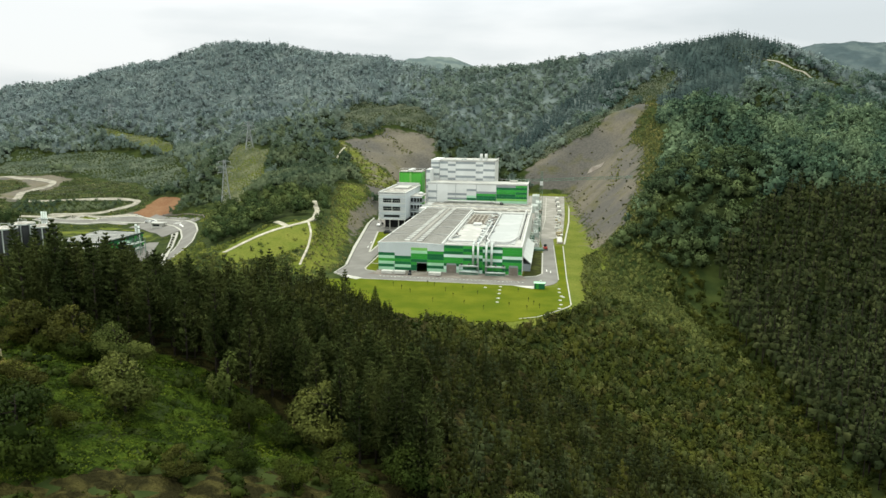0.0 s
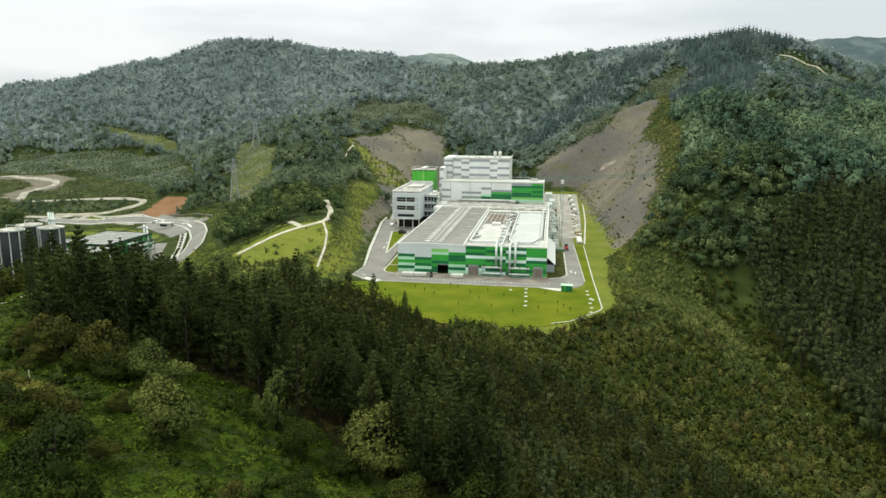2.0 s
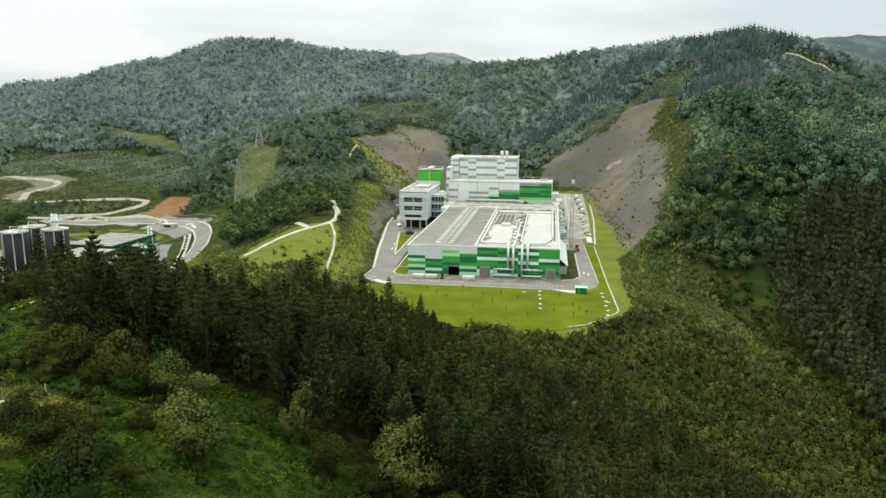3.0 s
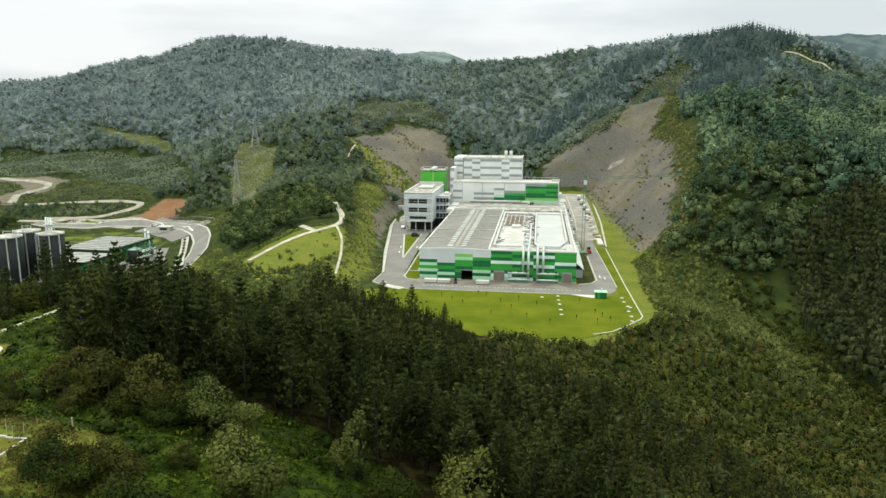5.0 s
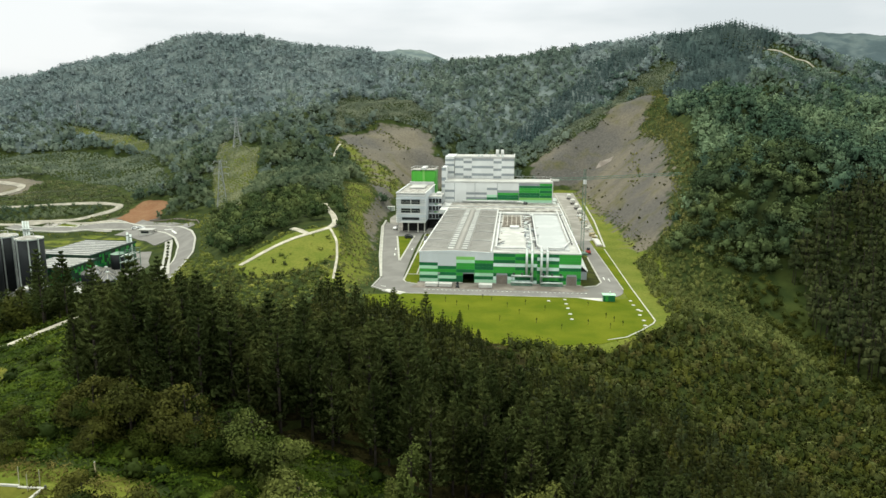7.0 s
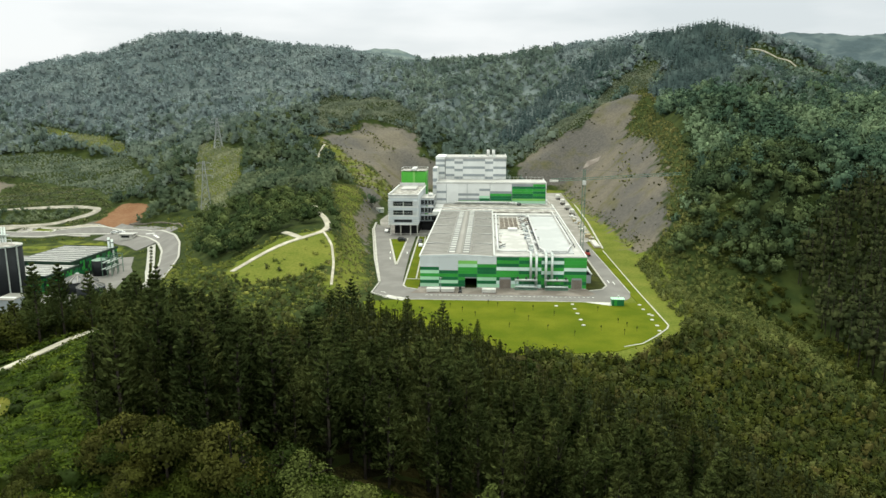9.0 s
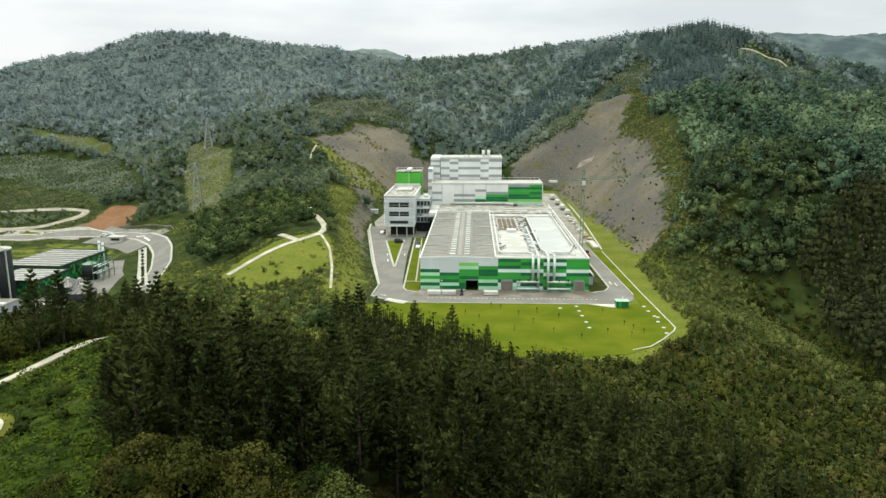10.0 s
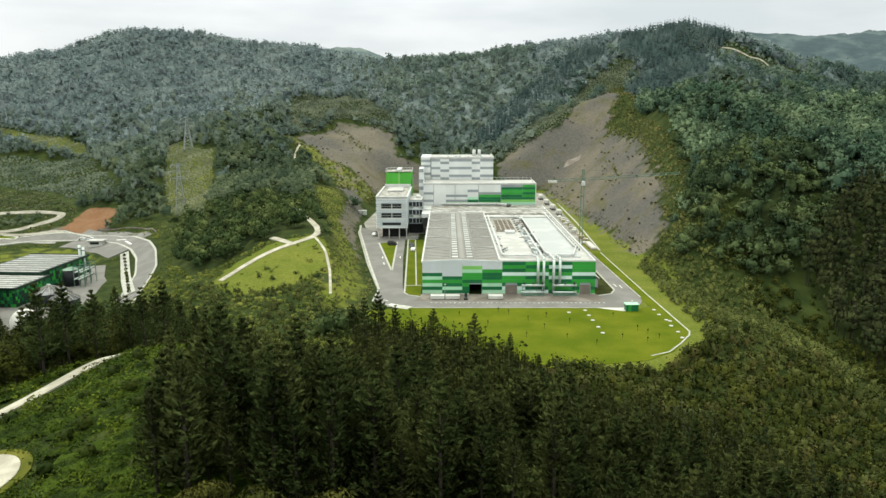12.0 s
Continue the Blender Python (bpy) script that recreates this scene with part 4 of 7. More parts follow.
fl = thing("forklift", "small dark forklift parked by the gateway", "forklift", (0, 0, 0))
part("body", boxes((13.9, 15.0, -7.9, -6.3, 0.35, 1.1), bevel=0.08), M["steel"], fl)
part("cab", boxes((14.0, 14.9, -7.3, -6.5, 1.1, 2.1), bevel=0.05), M["glass"], fl)
for x in (13.9, 14.85):
    for y in (-7.6, -6.6):
        part("wheel", tube(bmesh.new(), (x - 0.05, y, 0.36), (x + 0.15, y, 0.36), 0.31, 10), M["rubber"], fl)
lp = thing("lamp_post", "slim grey lamp post at the front wall", "lamp post")
part("pole", tube(bmesh.new(), (7.6, -5.0, 0.05), (7.6, -5.0, 4.6), 0.08), M["grey"], lp)
part("lamp_head", boxes((7.3, 7.9, -5.2, -4.8, 4.6, 4.75)), M["trim"], lp)

# second hall behind, higher
hall2 = thing("boiler_hall", "tall white hall with green panels at its corner", "industrial building")
part("wall", boxes((-4, 54.4, 137.1, 158, 0, 22.4)), M["white"], hall2)
clad(hall2, [-4, 1.3, 7.7, 19.0, 24.7, 36.4, 47.6, 54.4], ["WWWgWWgW", "WWWWWWWW", "WWWWgWgL", "WWgWWPDD", "WWWgGDDL", "gDGGDDLP", "GDGDGDLP"], 137.1, 12.0, 22.4)
part("roof", boxes((-4.2, 54.6, 136.9, 158.2, 22.4, 22.75)), M["roof_white"], hall2)
part("parapet", boxes((-4.25, 54.65, 136.85, 137.2, 22.75, 23.3), (54.2, 54.65, 137.2, 158.2, 22.75, 23.3), (-4.25, -3.9, 137.2, 158.2, 22.75, 23.3)), M["trim"], hall2)
part("edge_rail", boxes((-4.2, 54.6, 157.8, 157.9, 24.1, 24.2), *[(x, x + 0.1, 157.8, 157.9, 22.75, 24.2) for x in np.linspace(-4.2, 54.4, 26)]), M["trim"], hall2)
part("corner_post", boxes((54.3, 54.7, 136.8, 137.2, 0, 23.3)), M["trim"], hall2)
part("side_block", boxes((-6.6, -4.2, 145, 158, 0, 30)), M["white"], hall2)
clad(hall2, [-6.6, -4.2], ["gWWgWgWW"], 145, 15.0, 30.0)
part("eave_duct", pipe_run(bmesh.new(), [(6, 135.8, 12.6), (34, 135.8, 12.6), (38, 133, 12.6), (40, 131.5, 12.3)], 0.6, 10), M["trim"], hall2, "white round duct along the wall foot", True)
part("duct_mouth", tube(bmesh.new(), (39.4, 132, 12.4), (40.6, 131, 12.2), 0.85, 12), M["steel"], hall2)
for x in (1.3, 12.5, 24.7, 36.4):
    part("wall_rib", boxes((x - 0.12, x + 0.12, 136.9, 137.1, 12.0, 22.3)), M["grey"], hall2)

# furnace tower
tower = thing("furnace_tower", "tall white block with grey banded cladding and roof vents", "industrial building")
part("wall", boxes((-0.4, 33.6, 158.3, 186, 0, 34.2)), M["white"], tower)
clad(tower, [-0.4, 4.6, 9.4, 21.8, 26.4, 33.6], ["gWWgWWgW", "WgWWgWWg", "gWWgWWgW", "WgWWgWWg", "gWWgWWgW"], 158.3, 22.9, 34.2)
part("roof", boxes((-0.6, 33.8, 158.1, 186.2, 34.2, 34.8)), M["roof_white"], tower)
part("parapet", boxes((-0.6, 33.8, 158.0, 158.4, 34.8, 35.4), (33.5, 33.9, 158.4, 186.2, 34.8, 35.4)), M["trim"], tower)
part("side_block", boxes((-6.0, -0.7, 158.8, 182, 0, 35.2)), M["white"], tower)
clad(tower, [-6.0, -0.7], ["WgWgWWgW"], 158.8, 24.0, 35.2)
for x in (23.6, 26.6):
    part("vent_stack", tube(bmesh.new(), (x, 174, 34.8), (x, 174, 38.4), 0.9, 12), M["trim"], tower, "", True)
for x, w in ((8.5, 0.6), (12.5, 1.4), (14.5, 1.4), (19.6, 0.8), (24.0, 1.5), (26.5, 1.2)):
    part("roof_vent", boxes((x, x + w, 160.5, 161.3, 34.8, 36.0), bevel=0.1), M["duct"], tower)

# twin green silos in one casing
silo = thing("silo_block", "bright green twin silo block with white roof rail", "silo")
part("casing", boxes((-24.9, -10.8, 153, 165, 0, 27.6), bevel=0.8), M["green_bright"], silo)
part("seam", boxes((-18.4, -17.2, 152.6, 153.1, 0, 27.9)), M["light"], silo)
part("roof", boxes((-25.0, -10.7, 152.9, 165.1, 27.6, 27.9)), M["roof_stain"], silo)
for x0, x1, y0, y1 in ((-25.0, -24.8, 152.9, 165.1), (-10.9, -10.7, 152.9, 165.1), (-24.8, -10.9, 165.0, 165.1)):
    part("rail", boxes((x0, x1, y0, y1, 28.9, 29.05)), M["trim"], silo)
for x in np.linspace(-24.98, -10.84, 9):
    for y in (152.92, 165.02):
        part("rail_post", boxes((x, x + 0.12, y, y + 0.12, 27.9, 28.9)), M["trim"], silo)
part("conveyor", boxes((-19.0, -16.6, 151.0, 165, 28.0, 29.2), bevel=0.1), M["trim"], silo)

# office
office = thing("office_building", "pale grey office block with banded windows above an open ground floor", "office building")
part("body", boxes((-25.2, -10.8, 103.4, 148, 5.2, 19.6)), M["silver"], office)
part("ground_floor", boxes((-23, -11.2, 108, 147, 0, 5.2)), M["dark_inside"], office, "recessed ground floor block painted near-black for shade")
for x in (-24.6, -19.5, -14.6, -11.2):
    part("column", boxes((x - 0.25, x + 0.25, 104, 104.5, 0, 5.2)), M["concrete"], office)
for z in (5.2, 8.2, 9.4, 12.6, 13.9, 17.3, 18.6):
    part("band", boxes((-25.5, -10.5, 103.0, 103.4, z, z + 0.75), (-25.5, -25.1, 103.4, 148.2, z, z + 0.75)), M["white" if z in (5.2, 9.4, 13.9, 18.6) else "silver"], office)
for z in (9.8, 14.2):
    for x0, x1 in ((-23.0, -18.2), (-17.8, -13.4)):
        w = part("window", boxes((x0, x1, 103.0, 103.35, z + 0.5, z + 2.7)), M["glass"], office, "wide dark window")
        part("window_frame", boxes((x0 - 0.15, x1 + 0.15, 102.92, 103.1, z + 1.5, z + 1.62), (x0 - 0.15, x0, 102.92, 103.2, z + 0.4, z + 2.8), (x1, x1 + 0.15, 102.92, 103.2, z + 0.4, z + 2.8)), M["trim"], w)
part("window", boxes((-22.6, -13.8, 103.1, 103.36, 6.6, 7.9)), M["glass"], office, "long dark window strip")
for z in (6.4, 7.4, 10.6, 11.6, 15.0, 16.0, 17.0):
    part("fin", boxes((-25.6, -23.3, 102.7, 103.1, z, z + 0.4)), M["white"], office)
    part("fin", boxes((-13.1, -10.4, 102.7, 103.1, z, z + 0.4)), M["white"], office)
part("roof", boxes((-25.3, -10.7, 103.2, 148.1, 19.6, 19.9)), M["roof_stain"], office)
part("parapet", boxes((-25.6, -10.4, 102.9, 103.5, 19.9, 20.4), (-25.6, -24.9, 103.5, 148.2, 19.9, 20.6), (-11.1, -10.4, 103.5, 148.2, 19.9, 20.4), (-24.9, -11.1, 147.2, 148.2, 19.9, 21.6)), M["trim"], office)
part("roof_house", boxes((-22, -14, 126, 140, 19.9, 20.8), bevel=0.2), M["roof_white"], office)
bridge = thing("link_bridge", "glazed link between office and hall with white frames", "building link")
for z in (5.4, 9.6, 13.6):
    part("deck", boxes((-10.7, -4.1, 118, 134, z - 0.5, z)), M["grey"], bridge)
    part("glazing", boxes((-10.7, -4.1, 118.3, 118.5, z, z + 2.4)), M["glass"], bridge)
    part("head_frame", boxes((-10.7, -4.1, 118.0, 118.3, z + 2.3, z + 3.0)), M["silver"], bridge)
    for x in (-9.0, -7.2, -5.6):
        part("mullion", boxes((x, x + 0.18, 118.1, 118.3, z, z + 2.3)), M["silver"], bridge)
part("roof", boxes((-10.7, -4.1, 117.8, 134, 16.6, 17.0)), M["roof_white"], bridge)
part("base", boxes((-10.6, -4.3, 119.5, 134, 0, 4.9)), M["dark_inside"], bridge)
part("tank", boxes((-7.4, -5.0, 124, 128, 17.0, 18.4), bevel=0.3), M["trim"], bridge)

# green hut on the lawn
hut = thing("garden_hut", "small dark green hut with a pale roof at the lawn's edge", "hut")
part("body", boxes((63.5, 67.3, -20.6, -18.2, 0.05, 2.1), bevel=0.05), M["dark"], hut)
part("roof", boxes((63.3, 67.5, -20.8, -18.0, 2.1, 2.25)), M["pale"], hut)
part("chimney_pipe", tube(bmesh.new(), (65.8, -18.6, 2.2), (65.8, -18.6, 3.0), 0.22), M["trim"], hut)
part("door", boxes((64.2, 65.1, -20.68, -20.6, 0.08, 1.95)), M["green"], hut)


# ---- trees ----
def card_cloud(rng, lobes, count, size, droop=0.35, inner=0.25, up=0.0, slim=(0.5, 1.0)):
    """Leaf sprays as bent four-cornered cards over a set of lobes (x, y, z, rx, rz). Returns corners with their soft normals (count, 4, 6)."""
    lobes = np.array(lobes, float)
    weight = lobes[:, 3] ** 1.6
    pick = rng.choice(len(lobes), count, p=weight / weight.sum())
    way = rng.normal(size=(count, 3))
    way[:, 2] = np.abs(way[:, 2] + 0.15) * np.where(rng.random(count) < 0.22, -1, 1)
    way /= np.linalg.norm(way, axis=1)[:, None]
    depth = 1 - inner * rng.random(count) ** 1.5
    radii = np.stack([lobes[pick, 3], lobes[pick, 3], lobes[pick, 4]], -1)
    centre = lobes[pick, :3] + way * radii * depth[:, None]
    normal = way + rng.normal(size=(count, 3)) * 0.32 + np.array([0, 0, up])
    normal /= np.linalg.norm(normal, axis=1)[:, None]
    side = np.cross(normal, rng.normal(size=(count, 3)))
    side /= np.linalg.norm(side, axis=1)[:, None]
    other = np.cross(normal, side)
    s = size * rng.uniform(0.55, 1.25, (count, 1))
    t = s * rng.uniform(*slim, (count, 1))
    corners = np.stack([centre + side * s, centre + other * t, centre - side * s, centre - other * t], 1)
    corners += rng.normal(size=corners.shape) * size * 0.16
    corners[:, 0::2] -= normal[:, None] * (s * droop)[:, None]
    heart = (lobes[:, :3] * weight[:, None]).sum(0) / weight.sum() - np.array([0, 0, 0.25 * lobes[:, 4].max()])
    lobe_out = (corners - lobes[pick, None, :3]) / (radii[:, None] + 0.01)
    crown_out = corners - heart
    crown_out /= np.linalg.norm(crown_out, axis=2)[..., None] + 1e-6
    soft_n = 0.9 * lobe_out + 0.35 * crown_out + 0.3 * normal[:, None] + np.array([0, 0, 0.12])
    soft_n /= np.linalg.norm(soft_n, axis=2)[..., None] + 1e-6
    return np.concatenate([corners, soft_n], 2)


def core(rng, lobes, parts=1, size=0.7, rough=0.36):
    """Lumpy leaf masses inside the sprays, so that no daylight falls through the middle of a crown. Same layout as card_cloud."""
    rows = []
    for x, y, z, rx, rz in lobes:
        steps = np.linspace(-1, 1, parts + 1)
        bend = {}
        def spot(v):
            key = tuple(np.round(v, 4))
            if key not in bend:
                bend[key] = 1 + rng.uniform(-rough, rough)
            n = v / np.linalg.norm(v)
            return np.concatenate([np.array([x, y, z]) + n * np.array([rx, rx, rz]) * size * bend[key], n])
        for axis in range(3):
            for sign in (-1, 1):
                for i in range(parts):
                    for j in range(parts):
                        quad = []
                        for a, b in ((i, j), (i + 1, j), (i + 1, j + 1), (i, j + 1)):
                            v = np.zeros(3)
                            v[axis], v[(axis + 1) % 3], v[(axis + 2) % 3] = sign, steps[a] * sign, steps[b]
                            quad.append(spot(v))
                        rows.append(quad)
    return np.array(rows)


def with_core(rng, lobes, count, size, parts=1, masses=1, fill=0.82, dome=0.5, flutter=0.25, axis=False, **more):
    """Sprays over lobes, with masses in the first few of them. dome: how far the shading normals follow the whole crown
    instead of their own lobe; flutter: how unevenly these normals lean; axis: a crown round a leader.
    """
    made = card_cloud(rng, lobes, count, size, **more)
    if masses:
        made = np.concatenate([made, core(rng, lobes[:masses], parts, fill)])
    spots, top = made[..., :3], max(l[2] + l[4] for l in lobes)
    foot = min(l[2] - l[4] for l in lobes)
    heart = np.array([0, 0, foot + 0.3 * (top - foot)])
    out = spots - heart
    if axis:
        out = spots * np.array([1, 1, 0]) / (0.25 + np.linalg.norm(spots[..., :2], axis=2)[..., None])
        out = out + np.array([0, 0, 1.0]) * (0.25 + 0.7 * np.clip((spots[..., 2:] - foot) / (top - foot), 0, 1) ** 2)
    out = out / (np.linalg.norm(out, axis=2)[..., None] + 1e-6)
    hang = rng.normal(size=(len(made), 1, 3)) * flutter
    hang[count:] *= 0.25
    turned = (1 - dome) * made[..., 3:] + dome * out + hang
    made[..., 3:] = turned / (np.linalg.norm(turned, axis=2)[..., None] + 1e-6)
    return made


def broad_lobes(rng, r, h, low, n, skirt=0.5):
    """Lobes of an uneven, domed crown of radius r between low and h: one mass in the middle, many billows round it."""
    mid, half = low + (h - low) * 0.46, (h - low) * 0.5
    rows = [(0, 0, mid, r * 0.66, half * 0.8)]
    for i in range(n):
        a, e = 2.4 * i + rng.uniform(-0.5, 0.5), -skirt + (0.95 + skirt) * ((i * 0.618) % 1.0) + rng.uniform(-0.1, 0.1)
        k, q = rng.uniform(0.52, 0.78), math.sqrt(max(0.06, 1 - min(1.0, e * e)))
        size = rng.uniform(0.26, 0.42) * (1.15 if n < 9 else 0.95)
        rows.append((math.cos(a) * r * k * q, math.sin(a) * r * k * q, mid + half * e * rng.uniform(0.66, 0.84), r * size, half * size * rng.uniform(0.75, 1.0)))
    return rows


def pine_lobes(rng, r, h, low, whorls, each):
    """Whorls of bushy boughs up a leader, turned up at their ends, shorter and shorter towards a pointed top."""
    rows = []
    for i in range(whorls):
        u = i / (whorls - 1)
        z = low + (h - low) * 0.93 * u
        reach = r * (1 - u) ** 0.8 * rng.uniform(0.85, 1.1) + 0.22
        turn = rng.uniform(0, 6.283)
        for k in range(each if u < 0.6 else min(each, max(2, each - 2))):
            a, d = turn + 6.283 * k / each + rng.uniform(-0.4, 0.4), reach * rng.uniform(0.45, 0.8)
            rows.append((math.cos(a) * d, math.sin(a) * d, z + rng.uniform(-0.35, 0.35) + d * 0.12, max(0.2, reach * rng.uniform(0.34, 0.46)), (0.28 + 0.36 * reach) * rng.uniform(0.8, 1.2)))
        rows.append((0, 0, z, max(0.16, reach * (0.42 if each else 0.8)), 0.5 * (h - low) / whorls + 0.25))
    rows.append((0, 0, h - 0.35, 0.26, 0.6))
    return rows


def pine_sprays(rng, r, h, low, whorls, each, per, length, width):
    """Needle sprays along boughs that leave a leader in whorls and turn up at their ends; same layout as card_cloud."""
    n = whorls * each * per
    u = np.repeat(np.arange(whorls) / (whorls - 1), each * per)
    turn = np.repeat(rng.uniform(0, 6.283, whorls), each * per) + np.tile(np.repeat(np.arange(each) * 6.283 / each, per), whorls) + np.repeat(rng.normal(size=whorls * each) * 0.3, per)
    span = np.repeat(rng.uniform(0.7, 1.15, whorls * each), per) * (r * (1 - u) ** 0.75 * np.clip(0.72 + 1.6 * u, 0, 1) + 0.16)
    lift = np.repeat(rng.uniform(-0.5, 0.5, whorls * each), per) * (h - low) / whorls
    t = 0.18 + 0.86 * rng.random(n) ** 0.75
    out, side = np.stack([np.cos(turn), np.sin(turn), 0 * u], -1), np.stack([-np.sin(turn), np.cos(turn), 0 * u], -1)
    up = np.array([0, 0, 1.0])
    place = out * (span * t)[:, None] + up * (low + (h - low) * u * 0.96 + lift * (1 - u) + span * (0.02 * t + 0.3 * t * t))[:, None]
    place += side * (rng.normal(size=n) * 0.16 * span * (1.15 - 0.6 * t))[:, None] + up * (rng.normal(size=n) * 0.09 * span)[:, None]
    way = out * rng.uniform(0.2, 1.0, (n, 1)) + side * rng.normal(size=(n, 1)) * 0.7 + up * rng.uniform(0.1, 1.1, (n, 1))
    way /= np.linalg.norm(way, axis=1)[:, None]
    flat = np.cross(way, rng.normal(size=(n, 3)))
    flat /= np.linalg.norm(flat, axis=1)[:, None]
    long, wide = length * rng.uniform(0.6, 1.25, (n, 1)), width * rng.uniform(0.6, 1.3, (n, 1))
    corners = np.stack([place - way * long * 0.5, place + flat * wide, place + way * long * 0.6, place - flat * wide], 1)
    lean = out * np.clip(t, 0.3, 1)[:, None] + up * (0.55 + 0.5 * t + 0.6 * u ** 2)[:, None] + rng.normal(size=(n, 3)) * 0.3
    lean /= np.linalg.norm(lean, axis=1)[:, None]
    return np.concatenate([corners, np.repeat(lean[:, None], 4, 1)], 2)


def leaf_mesh(name, cards, mat, tints=None):
    """tints: one number for each card, the same for all cards of a tree."""
    flat = cards.reshape(-1, 6)
    me = sheet_mesh(name, flat[:, :3], np.arange(len(flat)).reshape(-1, 4), mat, True, flat[:, 3:])
    if tints is not None:
        me.attributes.new("tint", "FLOAT", "POINT").data.foreach_set("value", np.repeat(tints, 4).astype(np.float32))
    return me


def limbs(bm, rng, h, r, base, n, low):
    tube(bm, (0, 0, -0.8), (0, 0, h * 0.55), base, 7, base * 0.6)
    tube(bm, (0, 0, h * 0.55), (0.1, 0.1, h * 0.86), base * 0.6, 6, base * 0.15)
    for i in range(n):
        a, z = rng.uniform(0, 6.283), rng.uniform(low, h * 0.8)
        tube(bm, (0, 0, z), (math.cos(a) * r * 0.4, math.sin(a) * r * 0.4, z + rng.uniform(0.2, 0.16 * h)), base * 0.3, 5, base * 0.08)
    return bm


def make_tree(name, label, category, group, lobes, cards, size, leaf, bark, h, r, base, low, seed, droop=0.35, branches=7, slim=(0.5, 1.0), inner=7):
    rng = np.random.default_rng(seed)
    tree = thing(name, label, category, (0, 0, 0), group)
    part("trunk", limbs(bmesh.new(), rng, h, r, base, branches, low), bark, tree, "", True)
    inside = sorted(lobes, key=lambda l: -l[3])[:inner]
    crown = new("crown", leaf_mesh("crown", with_core(rng, inside, cards, size, 1, inner, 0.36, 0.4, 0.35, droop=droop, slim=slim), leaf))
    crown.parent = tree
    return tree


def plant_tree(proto, x, y, scale, turn):
    """A copy of a tree at its own scale, whatever the scale of the first one."""
    s = scale / proto.matrix_basis.to_scale().x
    return copy_thing(proto, Matrix.Translation((x, y, float(ground_height(x, y)))) @ Matrix.Rotation(turn, 4, "Z") @ Matrix.Diagonal((s, s, s, 1)))


def set_first(proto, x, y, scale, turn):
    proto.matrix_basis = Matrix.Translation((x, y, float(ground_height(x, y)))) @ Matrix.Rotation(turn, 4, "Z") @ Matrix.Diagonal((scale, scale, scale, 1))


def scatter(rng, corners, spacing, keep=1.0):
    """Loose jittered points inside an outline."""
    c = np.array(corners, float)
    xs, ys = np.arange(c[:, 0].min(), c[:, 0].max(), spacing), np.arange(c[:, 1].min(), c[:, 1].max(), spacing * 0.87)
    px, py = np.meshgrid(xs, ys)
    px = px + (np.arange(len(ys)) % 2)[:, None] * spacing / 2
    px, py = (px + rng.uniform(-0.46, 0.46, px.shape) * spacing).ravel(), (py + rng.uniform(-0.46, 0.46, py.shape) * spacing).ravel()
    ok = (polygon_distance(px, py, corners) < 0) & (rng.random(len(px)) < keep)
    return px[ok], py[ok]


WEST_ROAD = [(-262, 136), (-229, 137), (-216, 149), (-198, 153), (-172, 144), (-149, 121), (-134, 96), (-120, 62), (-110, 22), (-107, 8)]
SIDE_ROAD = [(-262, 148), (-235, 152), (-214, 158), (-200, 155)]
GATE_YARD = [(-196, 143), (-182, 139), (-164, 124), (-153, 112)]
BED_LINE = [(-149, 106), (-139, 84), (-128, 60), (-118, 40), (-111, 26)]
FAR_ROAD = [(-298, 174), (-283, 180), (-267, 185), (-252, 191), (-241, 194), (-230, 194), (-219, 185), (-222, 177), (-229, 171), (-239, 158), (-253, 145), (-275, 132)]
TOP_ROAD = [(-391, 256), (-366, 251), (-342, 243), (-327, 237), (-320, 233), (-322, 229), (-329, 222), (-326, 205), (-316, 186), (-306, 172)]
LOOP_BELT = ((-300, 168), (-268, 180), (-248, 187), (-232, 188), (-228, 178), (-244, 160), (-262, 147), (-290, 146))


def clear_of(px, py, margin=1.5):
    """Where trees may stand: off the sites, tracks, rock and grass."""
    ok = (polygon_distance(px, py, PLANT_PAD) > margin + 1) & (polygon_distance(px, py, WEST_PAD) > margin + 2)
    for z in (ROCK_EAST, ROCK_WEST, BARE_BANK, SOIL_BANK, HILLSIDE_GRASS, FAR_CLEARING, MEADOW, WEST_LAWN, OPEN_WEST, ROAD_BANK, EAST_FOOT, VALLEY_OPEN, EAST_FRINGE, WEST_FIELD, ROCK_SHOULDER, WEST_PLANTATION, CREST_OPEN):
        ok &= polygon_distance(px, py, z) > margin
    for z in (CLEARCUT, EAST_TOP_GRASS):
        ok &= polygon_distance(px, py, z) > margin - 5 + 9 * ripple(px, py, 31)
    for line, w in [(v[0], v[1]) for v in TRACKS.values()] + [(WEST_ROAD, 9), (FAR_ROAD, 6)]:
        ok &= line_distance(px, py, line) > w / 2 + margin
    return ok


def forest(name, label, points, kinds, mat, seed, scale=(0.8, 1.25), sink=0.3, sizes=None):
    """Many crowns and trunks joined in one mesh. kinds: lists of card corners to choose from; sizes: a further factor for each tree."""
    rng = np.random.default_rng(seed)
    px, py = points
    pz = ground_height(px, py)
    which = rng.integers(0, len(kinds), len(px))
    chunks, tints = [], []
    for k, cards in enumerate(kinds):
        sel = np.where(which == k)[0]
        a, s = rng.uniform(0, 6.283, len(sel)), rng.uniform(*scale, len(sel))
        s = s if sizes is None else s * sizes[sel]
        wide = s * rng.uniform(0.85, 1.15, len(sel))
        ca, sa = np.cos(a) * wide, np.sin(a) * wide
        v = cards.reshape(1, -1, 6)
        x = v[..., 0] * ca[:, None] - v[..., 1] * sa[:, None] + px[sel][:, None]
